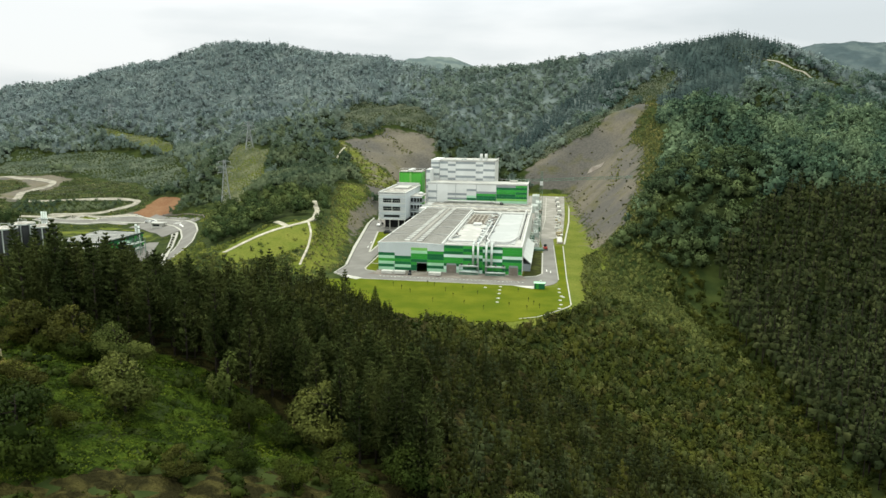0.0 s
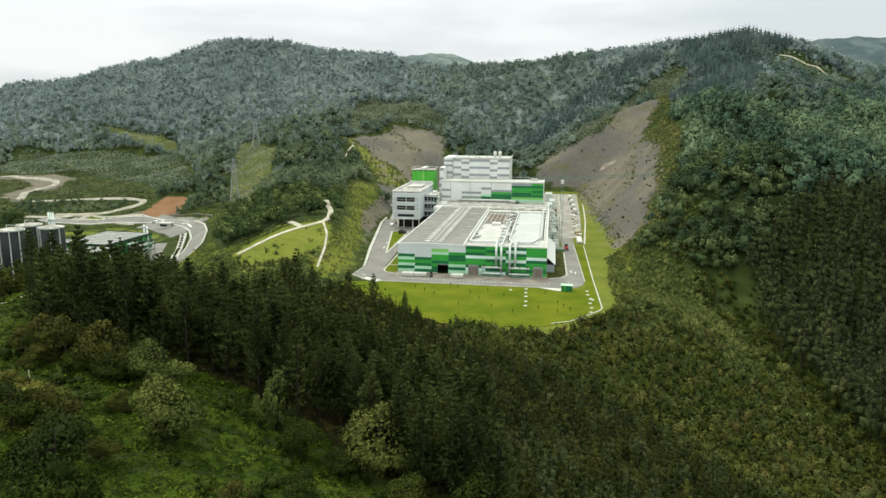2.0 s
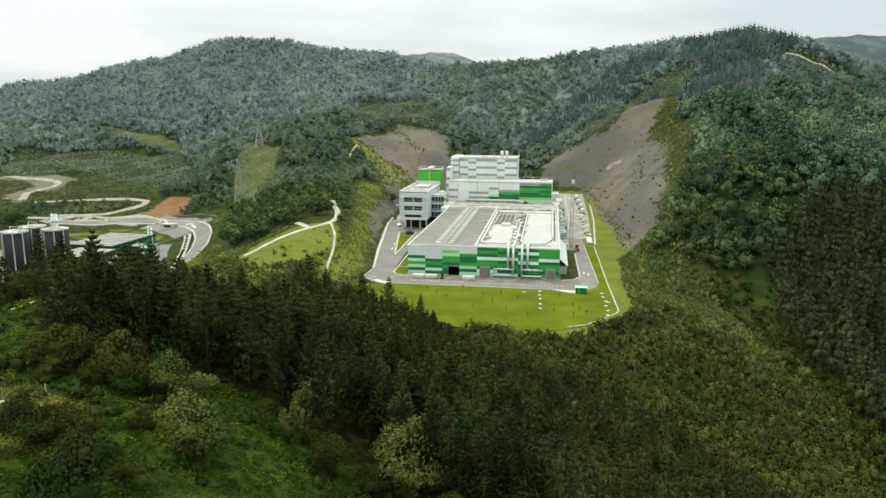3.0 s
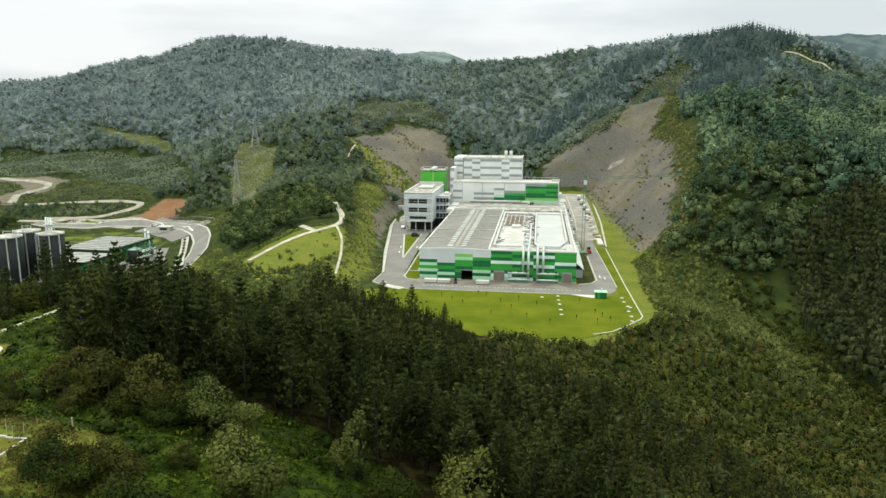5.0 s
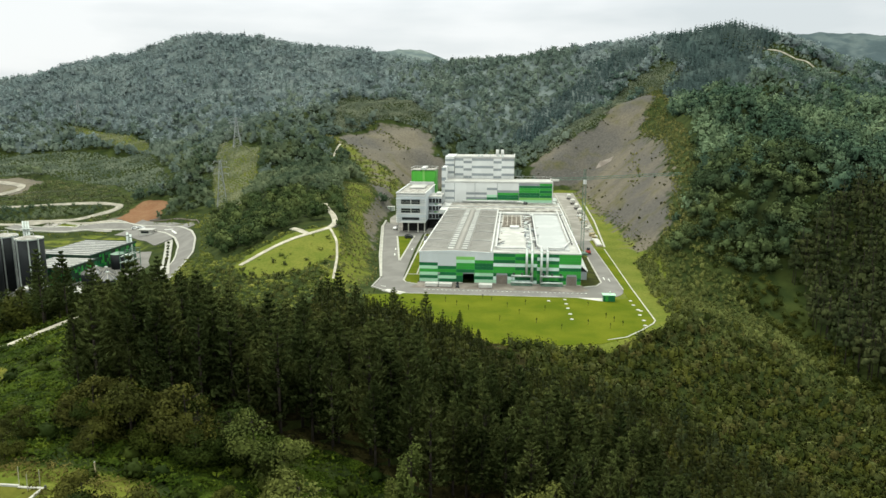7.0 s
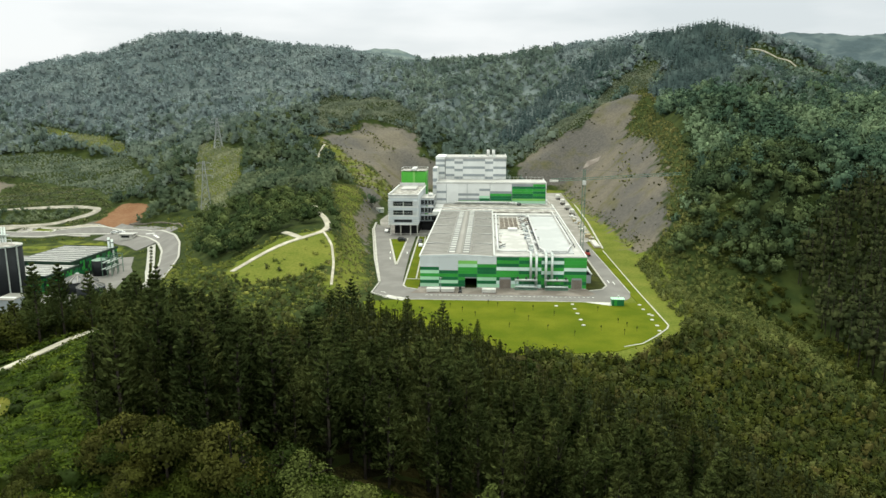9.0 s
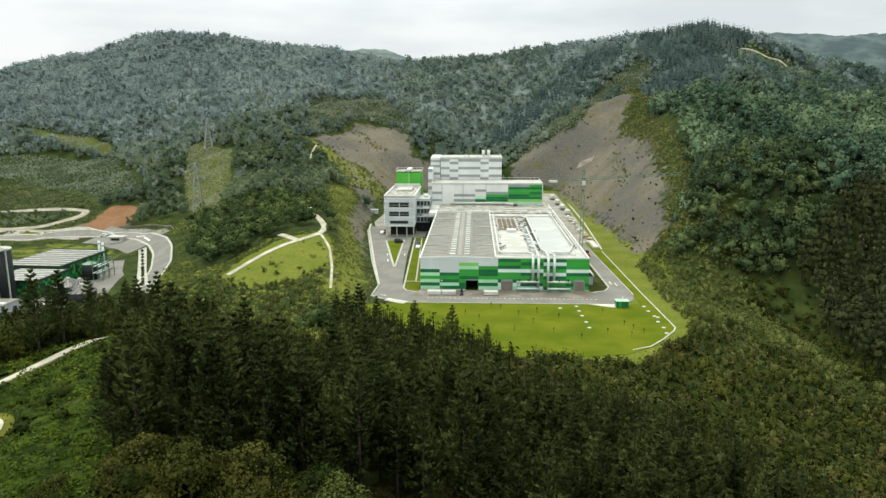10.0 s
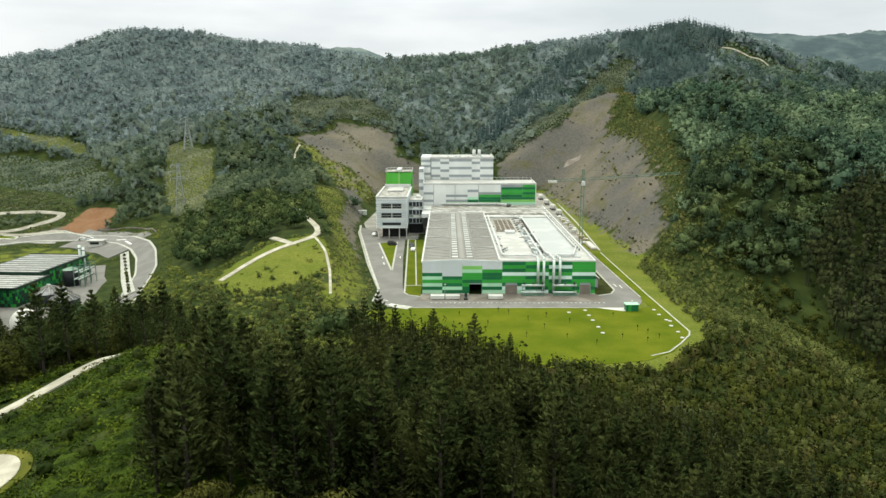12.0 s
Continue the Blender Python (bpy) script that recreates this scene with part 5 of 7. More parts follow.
        y = v[..., 0] * sa[:, None] + v[..., 1] * ca[:, None] + py[sel][:, None]
        z = v[..., 2] * s[:, None] + pz[sel][:, None] - sink
        tints.append(np.repeat(rng.random(len(sel)), len(cards)))
        c1, s1 = np.cos(a)[:, None], np.sin(a)[:, None]
        chunks.append(np.stack([x, y, z, v[..., 3] * c1 - v[..., 4] * s1, v[..., 3] * s1 + v[..., 4] * c1, np.broadcast_to(v[..., 5], x.shape)], -1).reshape(-1, 4, 6))
    ob = new(name, leaf_mesh(name, np.concatenate(chunks), mat, np.concatenate(tints)))
    return tagged(ob, label, "trees", kind="stuff")


def flattened(kinds, amount):
    """Crowns whose shading normals lean to the sky, which lifts and evens their light."""
    for k in kinds:
        k[..., 3:] = (1 - amount) * k[..., 3:] + amount * np.array([0, 0, 1.0])
        k[..., 3:] /= np.linalg.norm(k[..., 3:], axis=2)[..., None]
    return kinds


def trunk_quads(h, w):
    """A four-sided tapered trunk for a joined wood."""
    rows, sides = [], ((1, 0), (0, 1), (-1, 0), (0, -1))
    for (ax, ay), (bx, by) in zip(sides, sides[1:] + sides[:1]):
        rows.append([(ax * w, ay * w, -1, ax, ay, 0.0), (bx * w, by * w, -1, bx, by, 0.0), (bx * w * 0.5, by * w * 0.5, h, bx, by, 0.0), (ax * w * 0.5, ay * w * 0.5, h, ax, ay, 0.0)])
    return np.array(rows)


R0 = np.random.default_rng(11)
VIEW = ((-85, -200), (-150, -50), (-235, 50), (-320, 150), (-450, 300), (-580, 450), (-700, 610), (-680, 700), (-250, 725), (50, 675), (260, 605), (350, 500), (430, 440), (355, 300), (268, 150), (228, 50), (185, -50), (130, -190))
EAST_SCRUB = ((30, -73), (36, -84), (40, -118), (46, -146), (58, -196), (130, -200), (140, -110), (134, -50), (126, -14), (118, 14), (124, 44), (110, 66), (97, 64), (91, 56), (84, 44), (82.5, 18), (80.5, -8), (81.5, -32), (78, -50), (60, -69))
EAST_PINES = ((142, -130), (137, -50), (132, -10), (134, 14), (150, 34), (172, 48), (200, 40), (225, -30), (215, -130))
NEAR_PINES = ((-20, -163), (-15.5, -179.5), (8, -179), (32, -180), (56, -196), (46, -152), (36, -125), (29, -80), (14, -74), (-2, -66), (-4, -90), (-10, -115), (-22, -112), (-32, -106), (-30, -125), (-26, -142))
YOUNG_PINES = ((33, -108), (42, -104), (56, -101), (72, -101), (92, -118), (112, -140), (118, -205), (58, -205), (54, -194), (45, -152), (36, -125))
DARK_RIDGE = ((146, 318), (158, 380), (190, 440), (165, 463), (190, 520), (225, 600), (300, 600), (310, 520), (258, 440), (220, 375), (182, 350))
BELT_PINES = ((38, 338), (58, 374), (92, 414), (126, 450), (166, 474), (150, 505), (106, 474), (70, 430), (40, 390), (28, 350))
GROVE = ((-47, -137), (-45, -110), (-54, -72), (-66, -38), (-92, -20), (-116, -36), (-124, -60), (-122, -90), (-96, -128), (-64, -142))

# joined woods on the hills: broadleaf crowns in three sizes of leaf, conifers on the ridge
far_kinds = [with_core(R0, broad_lobes(R0, 4.6, 9.6, 0.0, 7), 24, 0.85, 1, 3, 0.7, 0.7, 0.12, droop=0.25) for _ in range(8)]
mid_kinds = [with_core(R0, broad_lobes(R0, 4.2, 9.2, 0.2, 11), 58, 0.46, 1, 6, 0.8, 0.5, 0.22, droop=0.25) for _ in range(8)]
east_kinds = [with_core(R0, broad_lobes(R0, 4.6, 9.6, 0.2, 14), 98, 0.5, 1, 5, 0.62, 0.5, 0.4, droop=0.25) for _ in range(8)]
near_kinds = [with_core(R0, broad_lobes(R0, 4.0, 8.8, 0.3, 16), 200, 0.4, 2, 4, 0.62, 0.45, 0.45, droop=0.3) for _ in range(6)]
pine_far = [np.concatenate([with_core(R0, pine_lobes(R0, 3.2, 11, 0.5, 5, 0), 18, 0.66, 1, 30, 0.9, 0.7, 0.2, True, slim=(0.3, 0.6)), trunk_quads(9, 0.2)]) for _ in range(6)]
flattened(far_kinds, 0.85)
flattened(pine_far, 0.45)
slope_kinds = flattened([k.copy() for k in mid_kinds], 0.75)
flattened(mid_kinds, 0.4)
flattened(east_kinds, 0.2)
px, py = scatter(R0, VIEW, 6.7)
crest_x, crest_y = [c[0] for c in CREST], [c[1] for c in CREST]
ok = clear_of(px, py, 2.0) & ((py < np.interp(px, crest_x, crest_y) + 45) | (px < -540))
for z in (EAST_SCRUB, EAST_PINES, NEAR_PINES, YOUNG_PINES, NEAR_GREEN, SLOPE_WEST, GROVE):
    ok &= polygon_distance(px, py, z) > 0
ok &= ~((py < -60) & (px > -60) & (px < 150))
px, py = px[ok], py[ok]
odd = R0.random(len(px))
dark = (polygon_distance(px, py, DARK_RIDGE) < 4 * ripple(px, py, 25)) | (polygon_distance(px, py, BELT_PINES) < 0) | ((odd < 0.035) & (py > 330)) | ((ripple(px, py, 60) > 0.7) & (px < -150) & (py > 340))
east = px > 95 + 10 * ripple(px, py, 40)
close = np.where(px < 0, py < 125, (py < 90) & (px < 160))
# three bands of wood that mingle, their colour hazed more with distance: 0 the valley, 1 the slopes, 2 the far crest
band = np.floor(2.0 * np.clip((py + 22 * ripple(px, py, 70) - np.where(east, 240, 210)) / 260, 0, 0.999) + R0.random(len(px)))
# the basin gets a greener, less hazed colour than the far crest
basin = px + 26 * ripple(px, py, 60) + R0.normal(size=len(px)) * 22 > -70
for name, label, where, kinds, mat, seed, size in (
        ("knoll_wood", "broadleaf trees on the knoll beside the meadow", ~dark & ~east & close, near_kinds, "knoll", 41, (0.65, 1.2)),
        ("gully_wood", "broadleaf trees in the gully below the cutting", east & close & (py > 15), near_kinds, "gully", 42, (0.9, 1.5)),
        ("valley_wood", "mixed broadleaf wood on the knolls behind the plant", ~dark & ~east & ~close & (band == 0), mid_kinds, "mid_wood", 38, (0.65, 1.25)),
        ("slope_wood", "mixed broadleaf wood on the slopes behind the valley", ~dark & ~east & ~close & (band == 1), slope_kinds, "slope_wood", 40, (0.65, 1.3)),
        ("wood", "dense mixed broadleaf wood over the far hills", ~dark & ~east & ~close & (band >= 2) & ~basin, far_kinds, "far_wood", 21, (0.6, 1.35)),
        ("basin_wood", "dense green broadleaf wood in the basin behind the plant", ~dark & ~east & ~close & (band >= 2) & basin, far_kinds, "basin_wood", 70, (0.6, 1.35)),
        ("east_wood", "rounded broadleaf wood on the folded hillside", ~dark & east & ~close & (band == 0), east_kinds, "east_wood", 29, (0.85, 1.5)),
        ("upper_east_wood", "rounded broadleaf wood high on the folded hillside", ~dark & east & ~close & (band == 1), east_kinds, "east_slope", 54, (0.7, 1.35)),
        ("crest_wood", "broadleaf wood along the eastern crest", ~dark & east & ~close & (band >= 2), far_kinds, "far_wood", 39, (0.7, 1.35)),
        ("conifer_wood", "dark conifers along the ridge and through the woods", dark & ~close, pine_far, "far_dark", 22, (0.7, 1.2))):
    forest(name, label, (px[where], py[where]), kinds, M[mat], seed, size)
dx, dy = scatter(R0, DARK_RIDGE, 5.2)
bx, by = scatter(R0, BELT_PINES, 4.2)
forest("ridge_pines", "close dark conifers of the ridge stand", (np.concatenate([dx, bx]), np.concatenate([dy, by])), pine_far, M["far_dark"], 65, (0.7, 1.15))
low_kinds = [with_core(R0, broad_lobes(R0, 1.6, 1.5, -0.3, 5), 18, 0.26, 1, 2, 0.85) for _ in range(6)]
opts = scatter(R0, OPEN_WEST, 2.1, 0.95)
ok = (polygon_distance(*opts, MEADOW) > -1) | (R0.random(len(opts[0])) < 0.1)
for line, w in TRACKS.values():
    ok &= line_distance(*opts, line) > w / 2 + 1.4
flattened(low_kinds, 0.3)
tall_bush = (R0.random(len(opts[0])) < 0.45) & (opts[1] < 8 + 6 * ripple(*opts, 20))
forest("hill_bushes", "low green bushes on the grassy slope", (opts[0][ok & ~tall_bush], opts[1][ok & ~tall_bush]), low_kinds, M["open_bush"], 23, (0.4, 1.2))
slope_bush = opts[0][ok & tall_bush], opts[1][ok & tall_bush]

# gap sheets below the far crowns; their colour holds shade and haze
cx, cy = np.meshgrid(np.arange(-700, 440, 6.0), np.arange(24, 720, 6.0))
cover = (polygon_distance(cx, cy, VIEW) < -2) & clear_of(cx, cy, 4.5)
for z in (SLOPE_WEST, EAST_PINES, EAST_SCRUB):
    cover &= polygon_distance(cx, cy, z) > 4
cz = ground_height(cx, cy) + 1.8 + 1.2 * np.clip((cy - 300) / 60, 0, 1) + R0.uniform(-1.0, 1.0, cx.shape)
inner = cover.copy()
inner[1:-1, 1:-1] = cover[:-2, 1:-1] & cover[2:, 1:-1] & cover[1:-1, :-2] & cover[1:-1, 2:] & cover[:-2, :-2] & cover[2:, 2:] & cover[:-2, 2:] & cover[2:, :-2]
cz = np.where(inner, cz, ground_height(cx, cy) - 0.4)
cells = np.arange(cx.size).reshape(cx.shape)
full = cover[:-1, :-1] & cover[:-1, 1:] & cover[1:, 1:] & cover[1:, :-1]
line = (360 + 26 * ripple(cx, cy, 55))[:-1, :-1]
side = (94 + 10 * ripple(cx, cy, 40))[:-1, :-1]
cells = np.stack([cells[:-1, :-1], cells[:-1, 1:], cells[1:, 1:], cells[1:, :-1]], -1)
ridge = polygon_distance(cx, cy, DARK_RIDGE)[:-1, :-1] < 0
for name, where, mat in (("ridge_understorey", ridge, "far_dark"), ("far_understorey", (cy[:-1, :-1] > line) & ~ridge, "far_gap_shade"), ("valley_understorey", (cy[:-1, :-1] <= line) & (cx[:-1, :-1] <= side), "floor"), ("east_understorey", (cy[:-1, :-1] <= line) & (cx[:-1, :-1] > side) & ~ridge, "floor")):
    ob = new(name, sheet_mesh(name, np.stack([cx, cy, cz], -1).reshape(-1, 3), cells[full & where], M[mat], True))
    tagged(ob, "sheet filling the gaps between crowns, shade and haze in its colour", "trees", kind="stuff")

# joined scrub on the east slope and conifers beyond the gully
scrub_kinds = [with_core(R0, broad_lobes(R0, 1.5, 2.8 + 0.6 * (i % 3), -0.2, 8), 40, 0.26, 1, 2, 0.7) for i in range(8)]
flattened(scrub_kinds, 0.35)
forest("slope_bushes", "rounded olive bushes below the meadow", slope_bush, scrub_kinds, M["shrub_grey"], 67, (0.4, 0.95))
spts = scatter(R0, EAST_SCRUB, 2.1, 0.98)
ok = (polygon_distance(*spts, YOUNG_PINES) > 1.5 * ripple(*spts, 17)) & (spts[0] > 60 - 0.5 * (spts[1] + 69))  | ((polygon_distance(*spts, YOUNG_PINES) > 0) & (spts[1] > -110))
paint = R0.random(len(spts[0])) + 0.25 * ripple(*spts, 24)
# one scrub in two tones: the darkening down the slope is in the colour
open_side = spts[1] + 0.35 * (spts[0] - 90) + 8 * ripple(*spts, 26) + 10 * R0.normal(size=len(spts[0])) > -52
for name, label, where, mat, seed in (("hillside_scrub", "dense young olive-green scrub covering the slope", paint < 0.55, "shrub", 24), ("pale_scrub", "greyish green bushes among the scrub on the slope", (paint >= 0.55) & (paint < 0.85), "shrub_grey", 55), ("rusty_scrub", "brownish heather and bracken among the scrub", paint >= 0.85, "shrub_rusty", 56)):
    pick = ok & where & ~open_side
    forest(name, label, (spts[0][pick], spts[1][pick]), scrub_kinds, M[mat], seed, (0.6, 1.35))
pick = ok & open_side
forest("light_scrub", "light olive scrub on the open slope beside the lawn", (spts[0][pick], spts[1][pick]), scrub_kinds, M["shrub_light"], 66, (0.45, 1.0))
fill = scatter(R0, ((100, 64), (120, 58), (150, 52), (195, 46), (262, 150), (330, 290), (290, 330), (170, 330), (150, 262), (144, 180), (128, 110)), 7.4, 0.95)
forest("hillside_trees", "middling broadleaf trees between the larger crowns of the hillside", fill, east_kinds, M["east_wood"], 68, (0.6, 1.05))
gx2, gy2 = scatter(R0, ((92, 16), (97, 44), (106, 52), (120, 100), (133, 160), (141, 160), (134, 100), (122, 50), (134, 24), (126, 12), (118, 16), (104, 30)), 5.6, 0.95)
hx, hy = scatter(R0, ((126, -64), (118, -6), (108, 26), (122, 28), (134, -10), (143, -60), (149, -122), (134, -122)), 4.2, 0.95)
forest("gully_bushes", "rounded bushes along the bottom of the gully", (hx, hy), near_kinds, M["shrub"], 49, (0.28, 0.6))
forest("gully_trees", "rounded broadleaf trees filling the gully below the cutting", (gx2, gy2), near_kinds, M["gully"], 48, (0.6, 1.15))
bank_kinds = flattened([with_core(R0, broad_lobes(R0, 1.6, 2.8, -0.2, 4), 20, 0.3, 1, 1, 0.9) for i in range(8)], 0.3)
spts = scatter(R0, SLOPE_WEST, 1.9, 0.9)
ok = (line_distance(*spts, ((-37.5, 140), (-36.3, 120), (-23.4, 45), (-15.4, 5), (-15.9, -9))) > 1.2) & (polygon_distance(*spts, BARE_BANK) > 0)
for line, w in TRACKS.values():
    ok &= line_distance(*spts, line) > w / 2 + 0.8
ok &= (polygon_distance(*spts, BANK_SOIL) > 0) | (R0.random(len(spts[0])) < 0.3)
forest("bank_scrub", "low rough scrub on the bank above the road", (spts[0][ok], spts[1][ok]), bank_kinds, M["bank"], 33, (0.2, 0.6))
rough_kinds = flattened([with_core(R0, broad_lobes(R0, 1.7, 2.6, -0.2, 4), 9, 0.44, 1, 1, 0.9) for _ in range(8)], 0.5)
for name, label, zone, gap, keep, mat, seed, size in (
        ("shoulder_scrub", "olive scrub on the shoulder beside the cutting", ROCK_SHOULDER, 2.8, 0.75, "bank", 52, (0.35, 0.9)),
        ("ridge_scrub", "dark low plantation on the strip above the cutting", EAST_TOP_GRASS, 1.7, 0.98, "felled", 34, (0.5, 0.9)),
        ("felled_scrub", "dull grey-green scrub on the felled slope above the cutting", CLEARCUT, 1.7, 0.98, "felled", 57, (0.5, 0.9)),
        ("clearing_growth", "pale rough growth in the clearing on the far slope", FAR_CLEARING, 1.5, 0.98, "clearing", 62, (0.35, 0.7)),
        ("strip_growth", "dull rough growth on the cleared strip below the pylon", HILLSIDE_GRASS, 1.5, 0.98, "clearing", 63, (0.4, 0.74)),
        ("crest_growth", "rough grey-green growth beside the crest track", CREST_OPEN, 2.0, 0.98, "slope_wood", 64, (0.4, 0.8)),
        ("plantation", "low dark green plantation on the valley slope", WEST_PLANTATION, 2.7, 0.97, "plantation", 58, (0.55, 1.0))):
    spts = scatter(R0, zone, gap, keep)
    ok = (polygon_distance(*spts, ROCK_WEST) > 1) & (line_distance(*spts, TRACKS["crest_track"][0]) > 3)
    forest(name, label, (spts[0][ok], spts[1][ok]), bank_kinds if zone is ROCK_SHOULDER else rough_kinds, M[mat], seed, size)
# tufts that have taken root on the rock faces
for name, label, line, wide, count, seed in (("west_rock_tufts", "dark tufts along a ledge across the western rock face", ((-99, 345), (-83, 345), (-67, 330), (-54, 319)), 4.0, 90, 71),
                                             ("east_rock_tufts", "olive tufts in a gully of the eastern rock face", ((115, 262), (111, 225), (110, 198), (104, 172)), 5.0, 46, 72)):
    u = R0.uniform(0, len(line) - 1, count)
    tx = np.interp(u, range(len(line)), [p[0] for p in line]) + R0.normal(size=count) * wide * 0.5
    ty = np.interp(u, range(len(line)), [p[1] for p in line]) + R0.normal(size=count) * wide
    forest(name, label, (tx, ty), bank_kinds, M["bank"], seed, (0.3, 0.8))
# low pale growth added round the openings to cover their dark shaded rims
rim = scatter(R0, VIEW, 4.2)
edge = np.min([np.abs(polygon_distance(*rim, z) - 2.5) for z in (CLEARCUT, EAST_TOP_GRASS, FAR_CLEARING, CREST_OPEN)], axis=0)
ok = (edge < 4.5) & (polygon_distance(*rim, ROCK_WEST) > 3) & (polygon_distance(*rim, ROCK_EAST) > 6) & (polygon_distance(*rim, EAST_FRINGE) > 2) & (line_distance(*rim, TRACKS["crest_track"][0]) > 4)
forest("edge_growth", "pale filler growth over the dark rims of the clearings", (rim[0][ok], rim[1][ok]), rough_kinds, M["slope_wood"], 69, (0.8, 1.9), 0.1)
spts = scatter(R0, EAST_FRINGE, 2.3, 0.85)
forest("fringe_scrub", "olive scrub fringe along the top of the cutting", spts, bank_kinds, M["bank"], 36, (0.4, 0.95))
# sheets over the farthest ridges, with air haze as their base colour
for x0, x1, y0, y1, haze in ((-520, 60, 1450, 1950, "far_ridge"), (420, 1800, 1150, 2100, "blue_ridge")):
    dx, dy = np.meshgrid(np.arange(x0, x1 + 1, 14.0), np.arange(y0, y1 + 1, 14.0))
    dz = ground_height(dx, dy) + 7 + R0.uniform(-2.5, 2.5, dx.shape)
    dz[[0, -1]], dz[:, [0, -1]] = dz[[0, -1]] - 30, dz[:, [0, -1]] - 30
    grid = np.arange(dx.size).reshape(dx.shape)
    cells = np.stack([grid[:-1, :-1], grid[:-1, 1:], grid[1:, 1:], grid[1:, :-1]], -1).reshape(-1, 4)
    tagged(new("backdrop", sheet_mesh("backdrop", np.stack([dx, dy, dz], -1).reshape(-1, 3), cells, M[haze], True)), "wooded ridge far behind the hills, haze painted into its colour", "backdrop", kind="structure")
gpts = [scatter(R0, z, s, 0.9) for z, s in ((ROAD_BANK, 2.8), (VALLEY_OPEN, 3.2))]
gpts = (np.concatenate([q[0] for q in gpts]), np.concatenate([q[1] for q in gpts]))
ok = (line_distance(*gpts, WEST_ROAD) > 7) & (polygon_distance(*gpts, WEST_PAD) > 1) & (polygon_distance(*gpts, SOIL_BANK) > 0) & (polygon_distance(*gpts, BARE_YARD) > 0) & (polygon_distance(*gpts, WEST_LAWN) > 0)
ok &= (line_distance(*gpts, FAR_ROAD) > 4) & (line_distance(*gpts, SIDE_ROAD) > 4) & (line_distance(*gpts, GATE_YARD) > 7.5) & (line_distance(*gpts, BED_LINE) > 3.2)
forest("rough_grass", "rough low growth on the grassy strips", (gpts[0][ok], gpts[1][ok]), low_kinds, M["open_bush"], 35, (0.35, 0.8), 0.1)
fx, fy = scatter(R0, WEST_FIELD, 3.6, 0.9)
ok = (line_distance(fx, fy, FAR_ROAD) > 3.6) & (line_distance(fx, fy, TOP_ROAD) > 4) & (polygon_distance(fx, fy, BARE_FIELD) > 0) & (polygon_distance(fx, fy, LOOP_BELT) > 0) & (line_distance(fx, fy, SIDE_ROAD) > 4) & (line_distance(fx, fy, WEST_ROAD) > 6.5)
field_kinds = [card_cloud(R0, broad_lobes(R0, 2.2, 1.6, -0.4, 5), 16, 0.6, 0.2) for _ in range(5)]
forest("field_growth", "rough grey-green growth on the fields by the looping road", (fx[ok], fy[ok]), field_kinds, M["field"], 43, (0.5, 1.1), 0.2)
fx, fy = scatter(R0, LOOP_BELT, 4.4)
ok = line_distance(fx, fy, FAR_ROAD) > 4.5
forest("belt_of_trees", "belt of low trees inside the road loop", (fx[ok], fy[ok]), mid_kinds, M["mid_wood"], 44, (0.35, 0.55))
epts = scatter(R0, EAST_PINES, 4.6)
epts = (epts[0][clear_of(*epts, 0.5)], epts[1][clear_of(*epts, 0.5)])
tall_pines = [with_core(R0, pine_lobes(R0, 3.4, 19, 7.5, 5, 3), 70, 0.55, 1, 10, 0.8, 0.7, 0.3, True, slim=(0.3, 0.6)) for _ in range(6)]
forest("gully_pines", "tall dark pines on the far side of the gully", epts, tall_pines, M["pine_grey"], 25, (0.75, 1.1))
forest("gully_pine_trunks", "bare grey-brown trunks of the tall pines", epts, [trunk_quads(16, 0.2) for _ in range(6)], M["bark"], 25, (0.75, 1.1))
epts = scatter(R0, EAST_PINES, 4.6)
forest("gully_brambles", "dark brambles on the floor of the pine stand", epts, bank_kinds, M["broad"], 59, (0.5, 1.0))

# undergrowth of the near hill
fern_kinds = [card_cloud(R0, [(R0.uniform(-0.9, 0.9), R0.uniform(-0.9, 0.9), 0.1, 0.7, 0.5) for _ in range(6)], 32, 0.2, 0.5, up=0.3, slim=(0.25, 0.6)) for _ in range(8)]
fpts = scatter(R0, NEAR_GREEN, 1.42, 0.98)
fpts = (fpts[0][fpts[0] > -64], fpts[1][fpts[0] > -64])
extra = scatter(R0, ((-41, -130), (-30, -146), (-24, -140), (-28, -122), (-33, -106), (-41, -110)), 1.5, 0.98)
fpts = (np.concatenate([fpts[0], extra[0]]), np.concatenate([fpts[1], extra[1]]))
ok = (polygon_distance(*fpts, DRY_PATCH) > -0.5) & (line_distance(*fpts, SOUTH_PATH) > 2.6) & (np.hypot(fpts[0] - TURN[0], fpts[1] - TURN[1]) > 7.4) & (np.hypot(fpts[0] + 12, fpts[1] + 200) > 6)
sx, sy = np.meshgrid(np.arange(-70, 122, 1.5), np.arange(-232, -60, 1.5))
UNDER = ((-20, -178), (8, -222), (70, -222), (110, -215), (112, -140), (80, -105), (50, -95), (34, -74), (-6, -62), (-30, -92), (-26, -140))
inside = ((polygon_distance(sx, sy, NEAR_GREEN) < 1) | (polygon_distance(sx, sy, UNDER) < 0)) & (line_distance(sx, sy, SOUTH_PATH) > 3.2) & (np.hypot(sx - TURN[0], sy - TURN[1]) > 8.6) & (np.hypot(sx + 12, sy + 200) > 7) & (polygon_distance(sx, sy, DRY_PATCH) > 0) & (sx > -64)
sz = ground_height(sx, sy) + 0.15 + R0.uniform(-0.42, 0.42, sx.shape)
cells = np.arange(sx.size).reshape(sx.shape)
